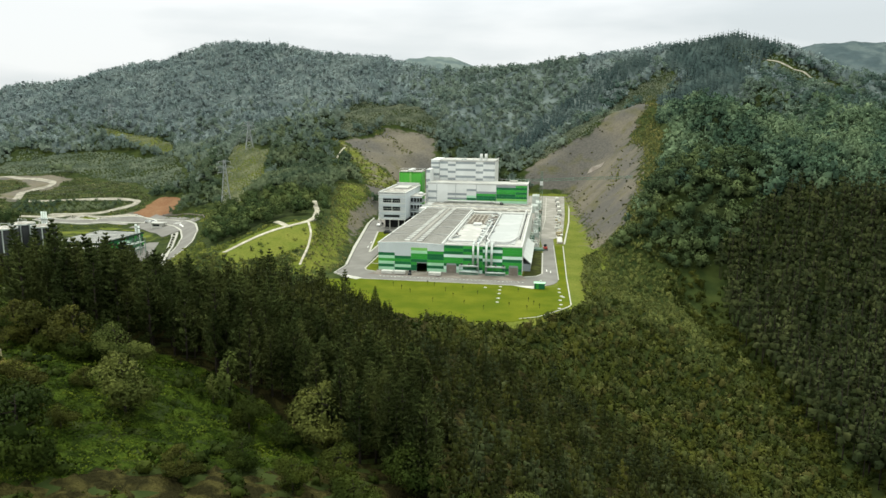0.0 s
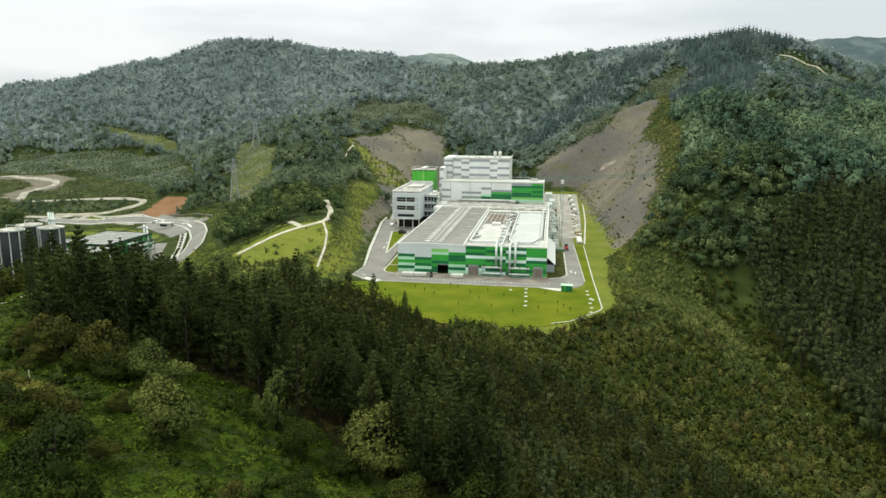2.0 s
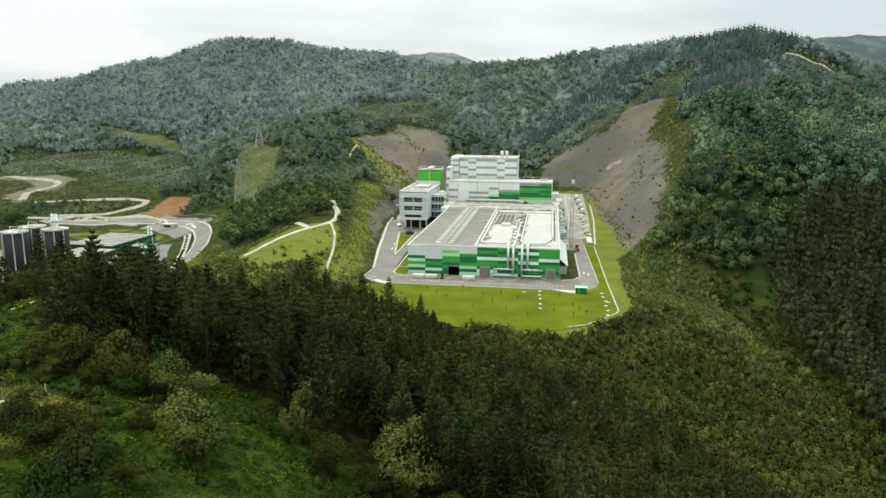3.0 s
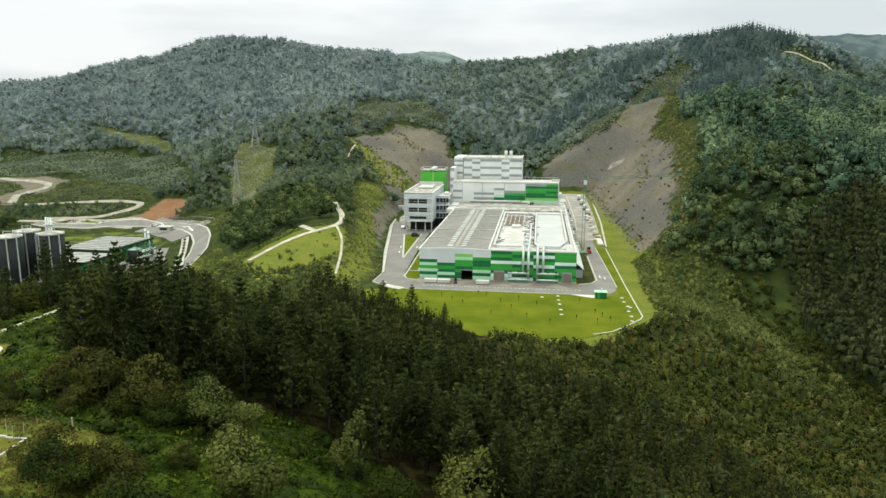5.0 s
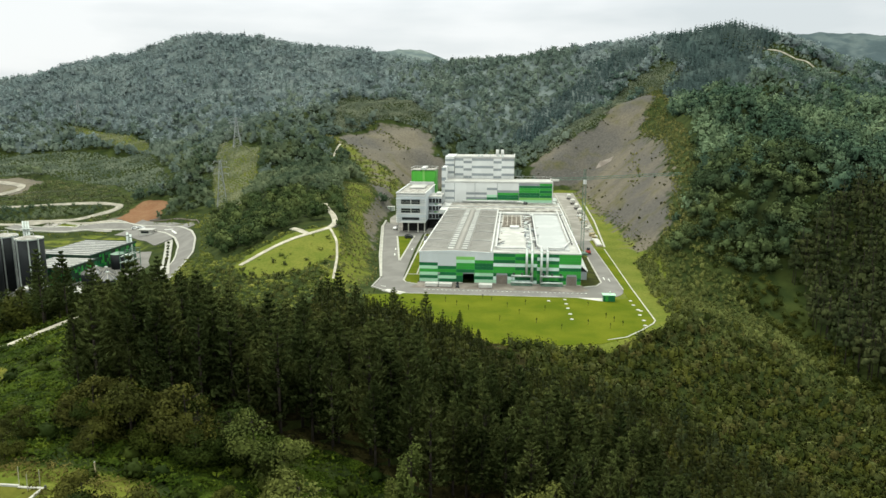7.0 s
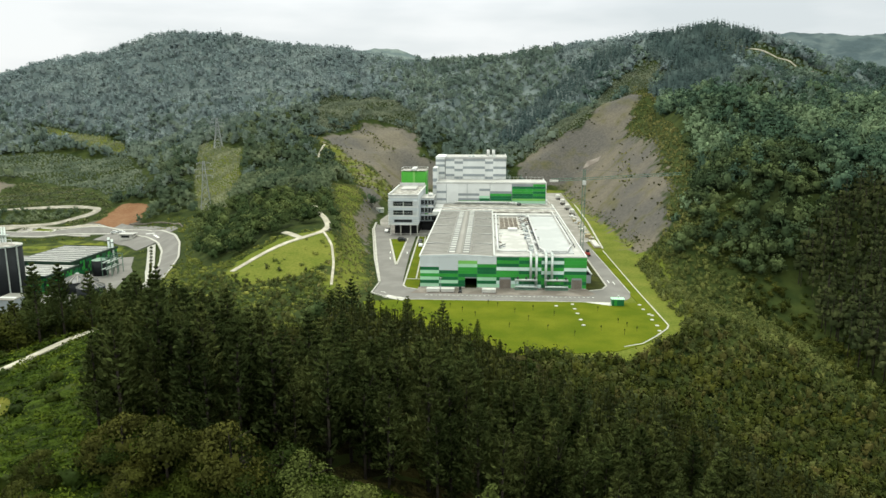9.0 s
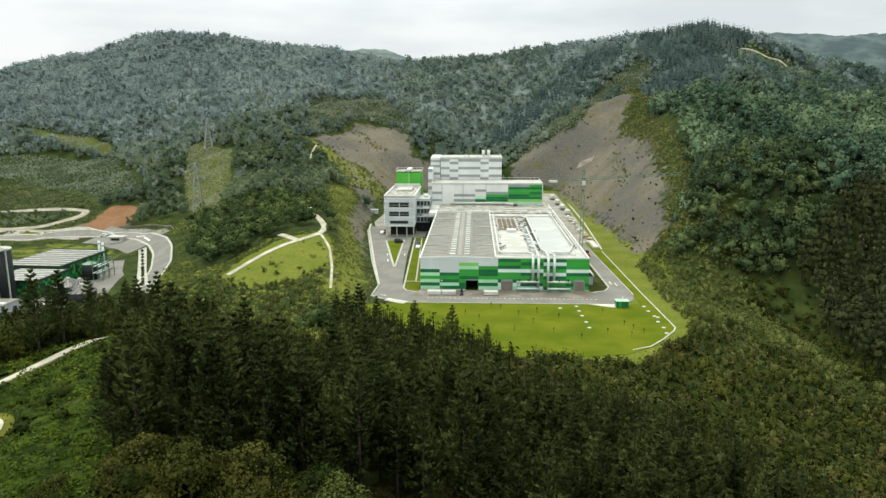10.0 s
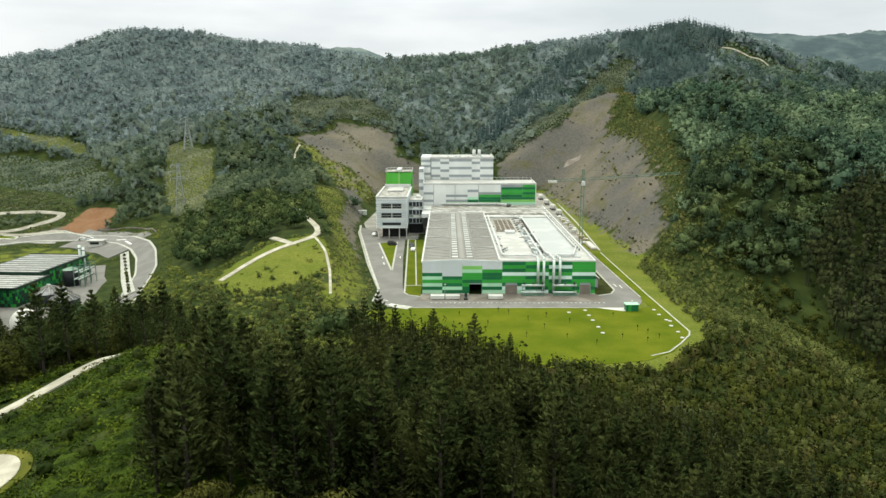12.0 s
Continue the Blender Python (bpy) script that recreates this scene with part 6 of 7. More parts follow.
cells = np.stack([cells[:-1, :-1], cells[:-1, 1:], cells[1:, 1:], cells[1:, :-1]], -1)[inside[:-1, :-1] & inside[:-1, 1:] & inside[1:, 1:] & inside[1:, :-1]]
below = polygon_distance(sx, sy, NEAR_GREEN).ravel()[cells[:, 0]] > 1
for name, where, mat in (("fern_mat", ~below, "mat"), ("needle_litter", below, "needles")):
    tagged(new(name, sheet_mesh(name, np.stack([sx, sy, sz], -1).reshape(-1, 3), cells[where], M[mat], True)), "low uneven mat of leaves on the hilltop, colour darkened for shade", "ferns", kind="stuff")
forest("bracken", "bright green bracken and ferns on the hilltop", (fpts[0][ok], fpts[1][ok]), fern_kinds, M["fern"], 26, (0.75, 1.6), 0.15)
bpts = scatter(R0, ((-60, -130), (-75, -190), (-40, -200), (10, -225), (110, -225), (58, -190), (44, -140), (36, -80), (-6, -66), (-26, -64), (-38, -100), (-28, -130)), 3.2, 0.3)
ok = (line_distance(*bpts, SOUTH_PATH) > 6.5) & (np.hypot(bpts[0] - TURN[0], bpts[1] - TURN[1]) > 9) & (np.hypot(bpts[0] + 12, bpts[1] + 200) > 8)
upts = scatter(R0, UNDER, 4.8, 0.9)
ok2 = (np.hypot(upts[0] + 12, upts[1] + 200) > 6) & (polygon_distance(*upts, NEAR_GREEN) > -2)
forest("undergrowth", "brownish ferns and brambles under the pines", (upts[0][ok2], upts[1][ok2]), fern_kinds, M["rusty_leaf"], 45, (0.9, 1.7), 0.2)
behind = scatter(R0, ((-80, -205), (-60, -232), (12, -222), (70, -222), (125, -215), (130, -300), (-60, -300)), 6.0, 0.9)
forest("rear_bushes", "low bushes over the hill above the bracken", behind, fern_kinds, M["broad"], 53, (1.6, 3.0), 0.3)
bush_kinds = [with_core(R0, broad_lobes(R0, 1.3, 2.0, 0.0, 7), 60, 0.22, 2, 1, 0.8) for _ in range(5)]
forest("hilltop_bushes", "low mixed bushes among the bracken", (bpts[0][ok], bpts[1][ok]), bush_kinds, M["broad"], 27, (0.5, 1.2))

# single pines of the near stand
def pine_proto(seed, h, low, sprays, size):
    g = np.random.default_rng(seed)
    tree = thing("pine_tree", "dark green pine with a bare lower trunk in a dense stand", "tree", (0, 0, 0), "pines of the near stand")
    part("trunk", limbs(bmesh.new(), g, h, 1.6, 0.17, 9, low), M["bark"], tree, "", True)
    leaves = pine_sprays(g, 2.3, h, low, 14, 5, sprays, size, 0.19 * size)
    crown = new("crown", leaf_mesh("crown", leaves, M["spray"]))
    crown.parent = tree
    return tree


fine_pines = [pine_proto(60 + i, 11.0 + 0.7 * (i % 3), 1.9 + 0.5 * (i % 4), 36, 0.45) for i in range(5)]
pines = [pine_proto(70 + i, 11.0 + 0.7 * (i % 3), 2.6 + 0.5 * (i % 4), 16, 0.62) for i in range(5)]
npx, npy = scatter(R0, NEAR_PINES, 3.0, 0.97)
ok = clear_of(npx, npy, 0.6)
npx, npy = npx[ok], npy[ok]
order = np.argsort(npy + 0.25 * np.abs(npx - 10))


# metres to the tops of the stand, fitted to its outline from the camera: tall at the near corner, low on the shoulder
# above the track and down the lawn side
STAND_X, STAND_Y = (-18, -12, -6, 0, 6, 18, 30), (-180, -170, -160, -150, -140, -125, -110, -95, -80)
STAND = np.array(((11.5, 12.5, 15, 15.5, 15, 15, 14), (11.5, 14, 14.5, 13, 13, 14, 13.5), (11, 11, 10, 9.5, 11.5, 13.5, 12.5), (10, 8.5, 7, 8, 10.5, 12.5, 12), (6.5, 5, 5, 7.5, 12, 12, 10.5),
                  (4, 3.5, 5, 10.5, 11, 11.8, 8.3), (4, 5.5, 11.5, 10.5, 10.5, 10.5, 6), (5.5, 7.5, 11.5, 9.5, 10, 8.5, 3.5), (5, 10, 11, 8.5, 7.5, 7, 2.5)))


def stand_height(x, y):
    rows = [float(np.interp(x, STAND_X, row)) for row in STAND]
    return float(np.interp(y, STAND_Y, rows))


first = order[:190]
rest = order[190:]
for n, i in enumerate(first):
    s, a = 1.02 - 0.36 * R0.random() ** 1.5, R0.uniform(0, 6.283)
    s *= stand_height(npx[i], npy[i]) / 11.7
    kinds, k = (fine_pines, n) if n < 80 else (pines, n - 80)
    if k < len(kinds):
        set_first(kinds[k], npx[i], npy[i], s, a)
    else:
        plant_tree(kinds[k % len(kinds)], npx[i], npy[i], s, a)
tall = np.array([stand_height(x, y) for x, y in zip(npx[rest], npy[rest])])
pine_rest = [np.concatenate([with_core(R0, pine_lobes(R0, 2.6, 12, 1.2, 6, 3), 84, 0.4, 1, 13, 0.8, 0.75, 0.28, True, droop=0.3, up=0.2, slim=(0.3, 0.6)), trunk_quads(10, 0.16)]) for _ in range(6)]
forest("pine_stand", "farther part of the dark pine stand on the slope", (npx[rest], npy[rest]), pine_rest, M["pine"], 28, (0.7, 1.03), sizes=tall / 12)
young = scatter(R0, YOUNG_PINES, 3.2, 0.95)
kind = R0.random(len(young[0]))
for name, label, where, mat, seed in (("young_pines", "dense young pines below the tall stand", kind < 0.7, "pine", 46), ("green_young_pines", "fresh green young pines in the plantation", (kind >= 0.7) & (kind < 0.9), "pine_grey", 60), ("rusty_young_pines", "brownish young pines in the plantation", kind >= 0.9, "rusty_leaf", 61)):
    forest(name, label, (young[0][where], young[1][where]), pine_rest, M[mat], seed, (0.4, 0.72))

# single pines that stand clear: place and height in metres
for k, (x, y, h) in enumerate(((-9, -50, 8.5), (-5, -55, 8), (3, -67, 7), (-11, -92, 11), (-8, -97, 12.5), (-5, -99, 14), (-2, -95, 11.5), (1, -90, 8.5), (5.4, -87.1, 11.5), (8.5, -90, 8), (13.9, -93.2, 12.2), (17.5, -91, 7.5), (21.5, -90, 9.1), (26.3, -98.9, 6.4), (24, -95, 6), (-13, -178, 14), (-16, -174, 12.5), (-11.5, -172, 16.4), (-14, -169.5, 13.5), (-5, -176, 15), (-46, -101, 17), (-50, -96, 16), (-47, -108, 15), (-54, -93, 16), (-52, -103, 15), (-33, -108, 9), (-38, -101, 11.5), (-36, -112, 9), (-37, -95, 11), (-40, -88, 11.5), (-31, -114, 8))):
    plant_tree((fine_pines if y > -120 else pines)[k % 5], x, y, h / (11.3 + 0.7 * (k % 5 % 3)), 0.7 * k)
mpts = scatter(R0, ((-2, -64), (-14, -40), (-30, -55), (-48, -70), (-36, -102), (-20, -110), (-10, -117), (-2, -90)), 2.1, 0.95)
ok = line_distance(*mpts, SOUTH_PATH) > 3
forest("meadow_scrub", "light green scrub between the pines and the meadow", (mpts[0][ok], mpts[1][ok]), scrub_kinds, M["open_bush"], 50, (0.35, 0.85))
dpts = scatter(R0, DRY_PATCH, 0.85, 0.95)
ok = np.hypot(dpts[0] + 12, dpts[1] + 200) > 5
forest("dry_grass", "brownish dry grass tufts round the edged plot", (dpts[0][ok], dpts[1][ok]), fern_kinds, M["dry"], 51, (0.4, 0.95), 0.1)

# single broadleaf trees before the pines
def broad_proto(name, label, leaf, h, r, seed, cards=4200, size=0.135, n=28):
    g = np.random.default_rng(seed)
    return make_tree(name, label, "tree", "broadleaf trees on the hilltop", broad_lobes(g, r, h, -0.05 * h, n, 0.95), cards, size, leaf, M["bark"], h, r, 0.14, h * 0.2, seed + 1, 0.35, 9, inner=n)


round_tree = broad_proto("broadleaf_tree", "round grey-green broadleaf tree at the edge of the pines", M["birch"], 6.6, 3.5, 80)
brown_tree = broad_proto("broadleaf_tree", "brownish green spreading tree among bracken", M["rusty_leaf"], 5.6, 3.7, 83)
green_tree = broad_proto("broadleaf_tree", "dark green round broadleaf tree", M["broad"], 6.4, 3.6, 86)
slim_tree = broad_proto("birch_tree", "slim pale grey-green young tree", M["birch"], 7.2, 1.5, 89, 1700, 0.13)
set_first(slim_tree, 23.6, -183.8, 1.25, 0.4)
set_first(round_tree, 38, -185, 1.5, 1.1)
set_first(brown_tree, 0.9, -185.4, 1.25, 2.0)
set_first(green_tree, 5.5, -185.5, 0.95, 0.3)
for proto, x, y, s, a in ((round_tree, 16.3, -197.5, 1.35, 2.5), (round_tree, 8.5, -187, 1.05, 2.2), (round_tree, 12, -188.5, 0.95, 5.1), (brown_tree, -5, -185.5, 1.25, 4.0), (brown_tree, -9.5, -184.5, 1.05, 0.6), (green_tree, 2, -204, 0.9, 2.2), (green_tree, 9.2, -207.2, 1.0, 5.2), (brown_tree, -1, -200, 0.75, 1.9), (brown_tree, -15.5, -187.5, 0.6, 1.0), (green_tree, -6, -183, 0.8, 3.0),
                          (green_tree, 1, -183, 0.8, 1.3), (green_tree, 28.6, -188.4, 1.0, 4.2), (green_tree, 34, -189, 0.7, 2.0), (slim_tree, 22, -185.5, 0.7, 2.2), (green_tree, 53, -193, 1.25, 1.5), (brown_tree, 4.6, -200.6, 0.85, 3.3),
                          (green_tree, 60, -202, 1.2, 5.0), (brown_tree, -3, -202, 0.5, 2.7), (round_tree, 66, -196, 1.2, 5.6), (green_tree, 65, -204, 1.1, 1.9), (brown_tree, 7.5, -203, 0.8, 0.2), (green_tree, 14.6, -213.5, 1.45, 0.9),
                          (brown_tree, 13, -205, 0.6, 3.7), (green_tree, 44, -196, 0.9, 0.7), (green_tree, 48, -204, 1.0, 2.9), (brown_tree, -7, -189, 0.6, 5.5), (green_tree, -1.5, -187.5, 0.7, 0.5), (green_tree, 3.5, -189, 0.65, 1.6), (brown_tree, 9, -195, 0.5, 1.1), (green_tree, -10, -186, 0.6, 4.6), (brown_tree, -14, -192, 0.55, 2.4), (green_tree, 33, -200, 0.7, 0.9), (green_tree, 40, -202, 0.8, 3.1), (brown_tree, 29, -207, 0.7, 1.7)):
    plant_tree(proto, x, y, s, a)
gpx, gpy = scatter(R0, GROVE, 6.2, 0.9)
ok = line_distance(gpx, gpy, SOUTH_PATH) > 5.5
grove_tree = broad_proto("broadleaf_tree", "dull dark broadleaf tree in the grove below the track", M["shrub"], 9.0, 3.6, 95, 1300, 0.24, 10)
for n, (x, y) in enumerate(zip(gpx[ok], gpy[ok])):
    s, a = R0.uniform(0.8, 1.1) * (1.15 if y > -88 else 1.2), R0.uniform(0, 6.283)
    if n == 0:
        set_first(grove_tree, x, y, s, a)
    else:
        plant_tree(grove_tree if n % 2 == 1 else pines[n % len(pines)], x, y, s, a)


# ---- works in the west valley ----
W0 = WEST_LEVEL
structure("works_yard", prism(bmesh.new(), [(-236, -54), (-134, -39), (-130, 20), (-140, 68), (-156, 94), (-236, 101)], W0 - 0.2, W0 + 0.05), M["asphalt"], "grey asphalt yard of the works in the valley", "pavement")
for x, y in ((-160, 13), (-172, 3.5), (-174, 17)):
    t = thing("digester_tank", "tall black cylindrical tank with pale rims and ribs", "tank", (x, y, W0), "black tanks in the valley")
    part("shell", tube(bmesh.new(), (0, 0, 0), (0, 0, 22.4), 5.2, 28), M["tank_black"], t, "", True)
    part("rim", tube(bmesh.new(), (0, 0, 22.4), (0, 0, 22.9), 5.35, 28), M["duct"], t)
    part("lid", tube(bmesh.new(), (0, 0, 22.9), (0, 0, 23.7), 5.2, 28, 1.2), M["roof_stain"], t)
    for a in (200, 250, 300, 340):
        part("rib", boxes((-0.22, 0.22, -5.6, -5.2, 0, 23.2)), M["duct"], t).matrix_basis = Matrix.Rotation(radians(a - 270), 4, "Z")
    part("top_rail", boxes((-2.2, 2.2, -0.1, 0.1, 24.7, 24.85), (-2.2, -2.0, -0.1, 0.1, 23.4, 24.8), (2.0, 2.2, -0.1, 0.1, 23.4, 24.8)), M["trim"], t)
st = thing("exhaust_stack", "pale pipe cluster on a platform behind the tanks", "chimney", (-182, 40, W0))
for dx in (0, 1.2, 2.4):
    part("pipe", tube(bmesh.new(), (dx, 0, 0), (dx, 0, 25), 0.4), M["duct"], st, "", True)
part("platform", boxes((-1, 3.6, -1.2, 1.2, 21.4, 21.7)), M["duct"], st)


def green_shed(name, label, x0, x1, y0, y1, top, turn, origin, strips, lit):
    """A shed with patchwork green walls and a grey roof with rows of pale roof lights."""
    b = thing(name, label, "industrial building", (*origin, W0))
    b.rotation_euler = (0, 0, radians(turn))
    part("body", boxes((x0, x1, y0, y1, 0, top)), M["shed_green"], b)
    part("roof", boxes((x0 - 0.3, x1 + 0.3, y0 - 0.3, y1 + 0.3, top, top + 0.35)), M["roof_dark"], b)
    rng = random.Random(len(name) + int(x1))
    part("roof_edge", boxes((x0 - 0.45, x1 + 0.45, y0 - 0.5, y0 - 0.3, top - 0.3, top + 0.7), (x1 + 0.3, x1 + 0.5, y0 - 0.3, y1 + 0.3, top - 0.3, top + 0.7), (x0 - 0.45, x1 + 0.45, y1 + 0.3, y1 + 0.5, top - 0.3, top + 0.7)), M["shed_green"], b)
    for i in range(strips):
        y = y0 + (i + 0.5) * (y1 - y0) / strips
        for k in range(3):
            w = (x1 - x0 - 2.0) / 3
            part("roof_light", boxes((x0 + 1.0 + k * w, x0 + 0.7 + (k + 1) * w, y - lit * (y1 - y0) / strips, y + lit * (y1 - y0) / strips, top + 0.35, top + 0.5)), M["roof_light"], b)
    # patchwork of green panels on the two walls that show
    for wall, length in (("south", x1 - x0), ("east", y1 - y0)):
        n = int(length / 1.1)
        for k in range(n):
            u = k * length / n
            for j in range(5):
                if rng.random() < 0.3:
                    continue
                z0, z1 = j * top / 5 + 0.05, (j + 1) * top / 5 - 0.05
                face = (x0 + u + 0.05, x0 + u + length / n - 0.05, y0 - 0.12, y0, z0, z1) if wall == "south" else (x1, x1 + 0.12, y0 + u + 0.05, y0 + u + length / n - 0.05, z0, z1)
                part("wall_panel", boxes(face), M[rng.choice(["green", "dark", "dark", "dark", "shed_green", "green"])], b)
    return b


green_shed("sorting_shed", "low shed with patchwork green walls and grey roof with roof lights", -14, 13, -18, 18, 8.0, -3, (-169, 66), 9, 0.14)
green_shed("front_shed", "lower patchwork green shed with rows of roof lights", -11, 10.5, -11, 10, 7.0, -3, (-164, 37), 7, 0.24)

for x, y, r in ((-144.8, 32, 6.0), (-133.6, 22, 5.2), (-139.5, 31, 3.6)):
    t = thing("cone_tank", "round dark tank under a pale ribbed conical roof", "tank", (x, y, W0), "cone-roofed tanks in the valley")
    part("shell", tube(bmesh.new(), (0, 0, 0), (0, 0, 4.6), r, 24), M["tank_black"], t, "", True)
    part("roof", tube(bmesh.new(), (0, 0, 4.6), (0, 0, 7.0), r * 1.04, 24, 0.5), M["steel"], t)
    for k in range(12):
        a = k * math.pi / 6
        part("roof_rib", bar(bmesh.new(), (math.cos(a) * r, math.sin(a) * r, 4.85), (math.cos(a) * 0.5, math.sin(a) * 0.5, 7.1), 0.32), M["roof_grey"], t)
    part("cap", tube(bmesh.new(), (0, 0, 6.9), (0, 0, 7.5), 0.7, 10), M["duct"], t)
t = thing("process_tank", "short black tank among pipework", "tank", (-151, 60, W0))
part("shell", tube(bmesh.new(), (0, 0, 0), (0, 0, 7.0), 3.2, 20), M["tank_black"], t, "", True)
part("lid", tube(bmesh.new(), (0, 0, 7.0), (0, 0, 7.8), 3.3, 20, 1.0), M["olive_steel"], t)
t = thing("pipe_rack", "open steel rack with grey pipework", "pipe rack", (-146.5, 62, W0))
for y in (-5, 0, 5):
    for x in (-2, 0.2, 2.4):
        part("post", boxes((x, x + 0.25, y, y + 0.25, 0, 8.6)), M["olive_steel"], t)
    for z in (3, 6, 8.4):
        part("beam", boxes((-2, 2.65, y + 0.26, y + 0.5, z, z + 0.25)), M["olive_steel"], t)
for x, z in ((-1.2, 3.5), (0.6, 3.5), (1.5, 6.5), (-0.6, 6.5)):
    part("pipe", tube(bmesh.new(), (x, -6, z), (x, 6, z), 0.3), M["duct"], t, "", True)
for x, y, h in ((-157, 80, 13.5), (-155.4, 80, 12.6)):
    t = thing("vent_pipe", "pale upright vent stack behind the sheds", "chimney", (x, y, W0))
    part("pipe", tube(bmesh.new(), (0, 0, 0), (0, 0, h), 0.6, 10), M["duct"], t, "", True)
    part("collar", tube(bmesh.new(), (0, 0, h - 1.5), (0, 0, h - 1.2), 0.85, 10), M["steel"], t)
bm = bmesh.new()
bmesh.ops.create_uvsphere(bm, u_segments=24, v_segments=16, radius=4.6, matrix=Matrix.Translation((0, 0, 1.6)))
t = thing("gas_dome", "white inflated gas dome beside the tanks", "tank", (-137, 2, W0))
part("membrane", bm, M["tarp"], t, "", True)
part("ring", tube(bmesh.new(), (0, 0, -0.1), (0, 0, 0.6), 4.6, 24), M["concrete"], t)
t = thing("service_building", "small dark flat-roofed service building", "building", (-151.5, 1, W0))
part("body", boxes((-3.6, 3.6, -5, 4, 0, 5.6)), M["grey"], t)
part("roof", boxes((-3.8, 3.8, -5.2, 4.2, 5.6, 5.9)), M["roof_grey"], t)
part("roof_light", boxes((-3, 3, -3, -1.6, 5.9, 6.05)), M["white"], t)
part("door", boxes((0.2, 1.4, -5.08, -5.0, 0, 2.2)), M["trim"], t)
planter = thing("planter_wall", "long pale concrete retaining bed with small shrubs", "planter")
part("wall", ribbon(BED_LINE, 4.0, -2.5, 1.0, ground_height, 4.0), M["kerb"], planter)
for k in range(13):
    u = k / 12
    x, y = -148 + 36 * u, 103.5 - 76 * u
    g = np.random.default_rng(300 + k)
    sh = thing("shrub", "small dark clipped shrub in the concrete bed", "shrub", (x, y, float(ground_height(x, y)) + 0.95), "shrubs in the concrete bed")
    part("stem", tube(bmesh.new(), (0, 0, -0.3), (0, 0, 0.5), 0.08, 5), M["bark"], sh)
    c = new("foliage", leaf_mesh("foliage", card_cloud(g, [(0, 0, 0.7, 0.75, 0.7)], 50, 0.32), M["broad"]))
    c.parent = sh
gate = thing("gatehouse", "small pale gatehouse at the bend of the road", "building", (-177, 136, float(ground_height(-177, 136))))
part("body", boxes((-3.6, 3.6, -2.2, 2.2, -1, 2.8)), M["tarp"], gate)
part("roof", boxes((-4.4, 4.4, -3, 3, 2.8, 3.1)), M["roof_white"], gate)
part("window", boxes((-2.6, 2.0, -2.28, -2.2, 1.0, 2.2)), M["glass"], gate)
structure("gate_yard", ribbon(GATE_YARD, 13.0, -1.5, 0.3, ground_height, 3.0), M["asphalt"], "grey paved square at the road bend", "pavement")
structure("works_drive", ribbon([(-158, 98), (-142, 62), (-131, 24)], 6.0, -0.1, 0.1 , lambda x, y: W0 + 0.0, 3.0), M["asphalt"], "asphalt drive beside the sheds", "road")
# retaining wall, junction and markings at the bend
structure("retaining_wall", ribbon([(-190, 164), (-174, 164), (-158, 154), (-143, 131)], 0.35, -1.0, 0.7, ground_height, 3.0), M["apron"], "long low grey retaining wall behind the road bend", "wall")
structure("junction", ribbon([(-246, 147), (-226, 147), (-206, 152)], 15.0, -1.2, 0.28, ground_height, 3.0), M["paving"], "pale paved junction of the valley roads", "road")
structure("forecourt", ribbon([(-196, 158), (-176, 153), (-160, 141), (-150, 127)], 12.0, -1.2, 0.24, ground_height, 3.0), M["asphalt"], "grey paved strip between the road bend and the wall", "pavement")
structure("traffic_island", ribbon([(-237, 146), (-225, 145)], 5.0, 0.1, 0.5, ground_height, 3.0), M["lawn"], "grass traffic island at the junction", "lawn")
for line in ([(-239, 149), (-225, 148.5), (-222, 145.5), (-225, 142)], [(-239, 143), (-225, 142)], [(-206, 158), (-190, 154), (-182, 151)]):
    structure("road_kerb", ribbon(line, 0.9, -0.6, 0.6, ground_height, 3.0), M["kerb"], "pale kerb at the junction of the valley roads", "kerb")
for line in ([(-183, 145), (-176, 141)], [(-168, 139.5), (-160, 133)], [(-159, 130), (-153, 123)], [(-193, 151), (-186, 149)]):
    structure("lane_marking", ribbon(line, 0.9, 0.3, 0.42, ground_height, 3.0), M["paint"], "white lane marking in the road bend", "road marking")
# road through the valley
structure("valley_road", ribbon(WEST_ROAD, 8.0, -1.5, 0.35, ground_height, 3.0), M["asphalt"], "grey asphalt valley road in a wide bend", "road")
for off in (4.3, -4.3):
    line = []
    for i, p in enumerate(WEST_ROAD):
        a, b = Vector(WEST_ROAD[max(i - 1, 0)]), Vector(WEST_ROAD[min(i + 1, len(WEST_ROAD) - 1)])
        w = (b - a).normalized()
        line.append((p[0] - w.y * off, p[1] + w.x * off))
    structure("road_kerb", ribbon(line, 0.9, -1.5, 0.55, ground_height, 3.0), M["kerb"], "pale kerb and footway along the valley road", "kerb")
structure("upper_road", ribbon(FAR_ROAD, 4.6, -1.5, 0.35, ground_height, 3.0), M["dull_track"], "pale looping road on the far side of the valley", "road")
structure("side_road", ribbon(SIDE_ROAD, 5.0, -1.5, 0.3, ground_height, 3.0), M["dull_track"], "pale side road joining the bend", "road")
structure("far_road", ribbon(TOP_ROAD, 5.0, -1.5, 0.4, ground_height, 3.0), M["dull_track"], "pale road winding over the bare field", "road")

cabin = thing("site_cabin", "small white site cabin at the foot of the rock", "cabin", (-40.5, 174, float(ground_height(-40.5, 174)) - 0.2))
part("body", boxes((-2.2, 2.2, -1.4, 1.4, 0, 2.5), bevel=0.05), M["trim"], cabin)
part("roof", boxes((-2.35, 2.35, -1.55, 1.55, 2.5, 2.62)), M["roof_white"], cabin)
part("door", boxes((-0.5, 0.5, -1.46, -1.4, 0.1, 2.1)), M["grey"], cabin)

# ---- vehicles and small things on the site ----
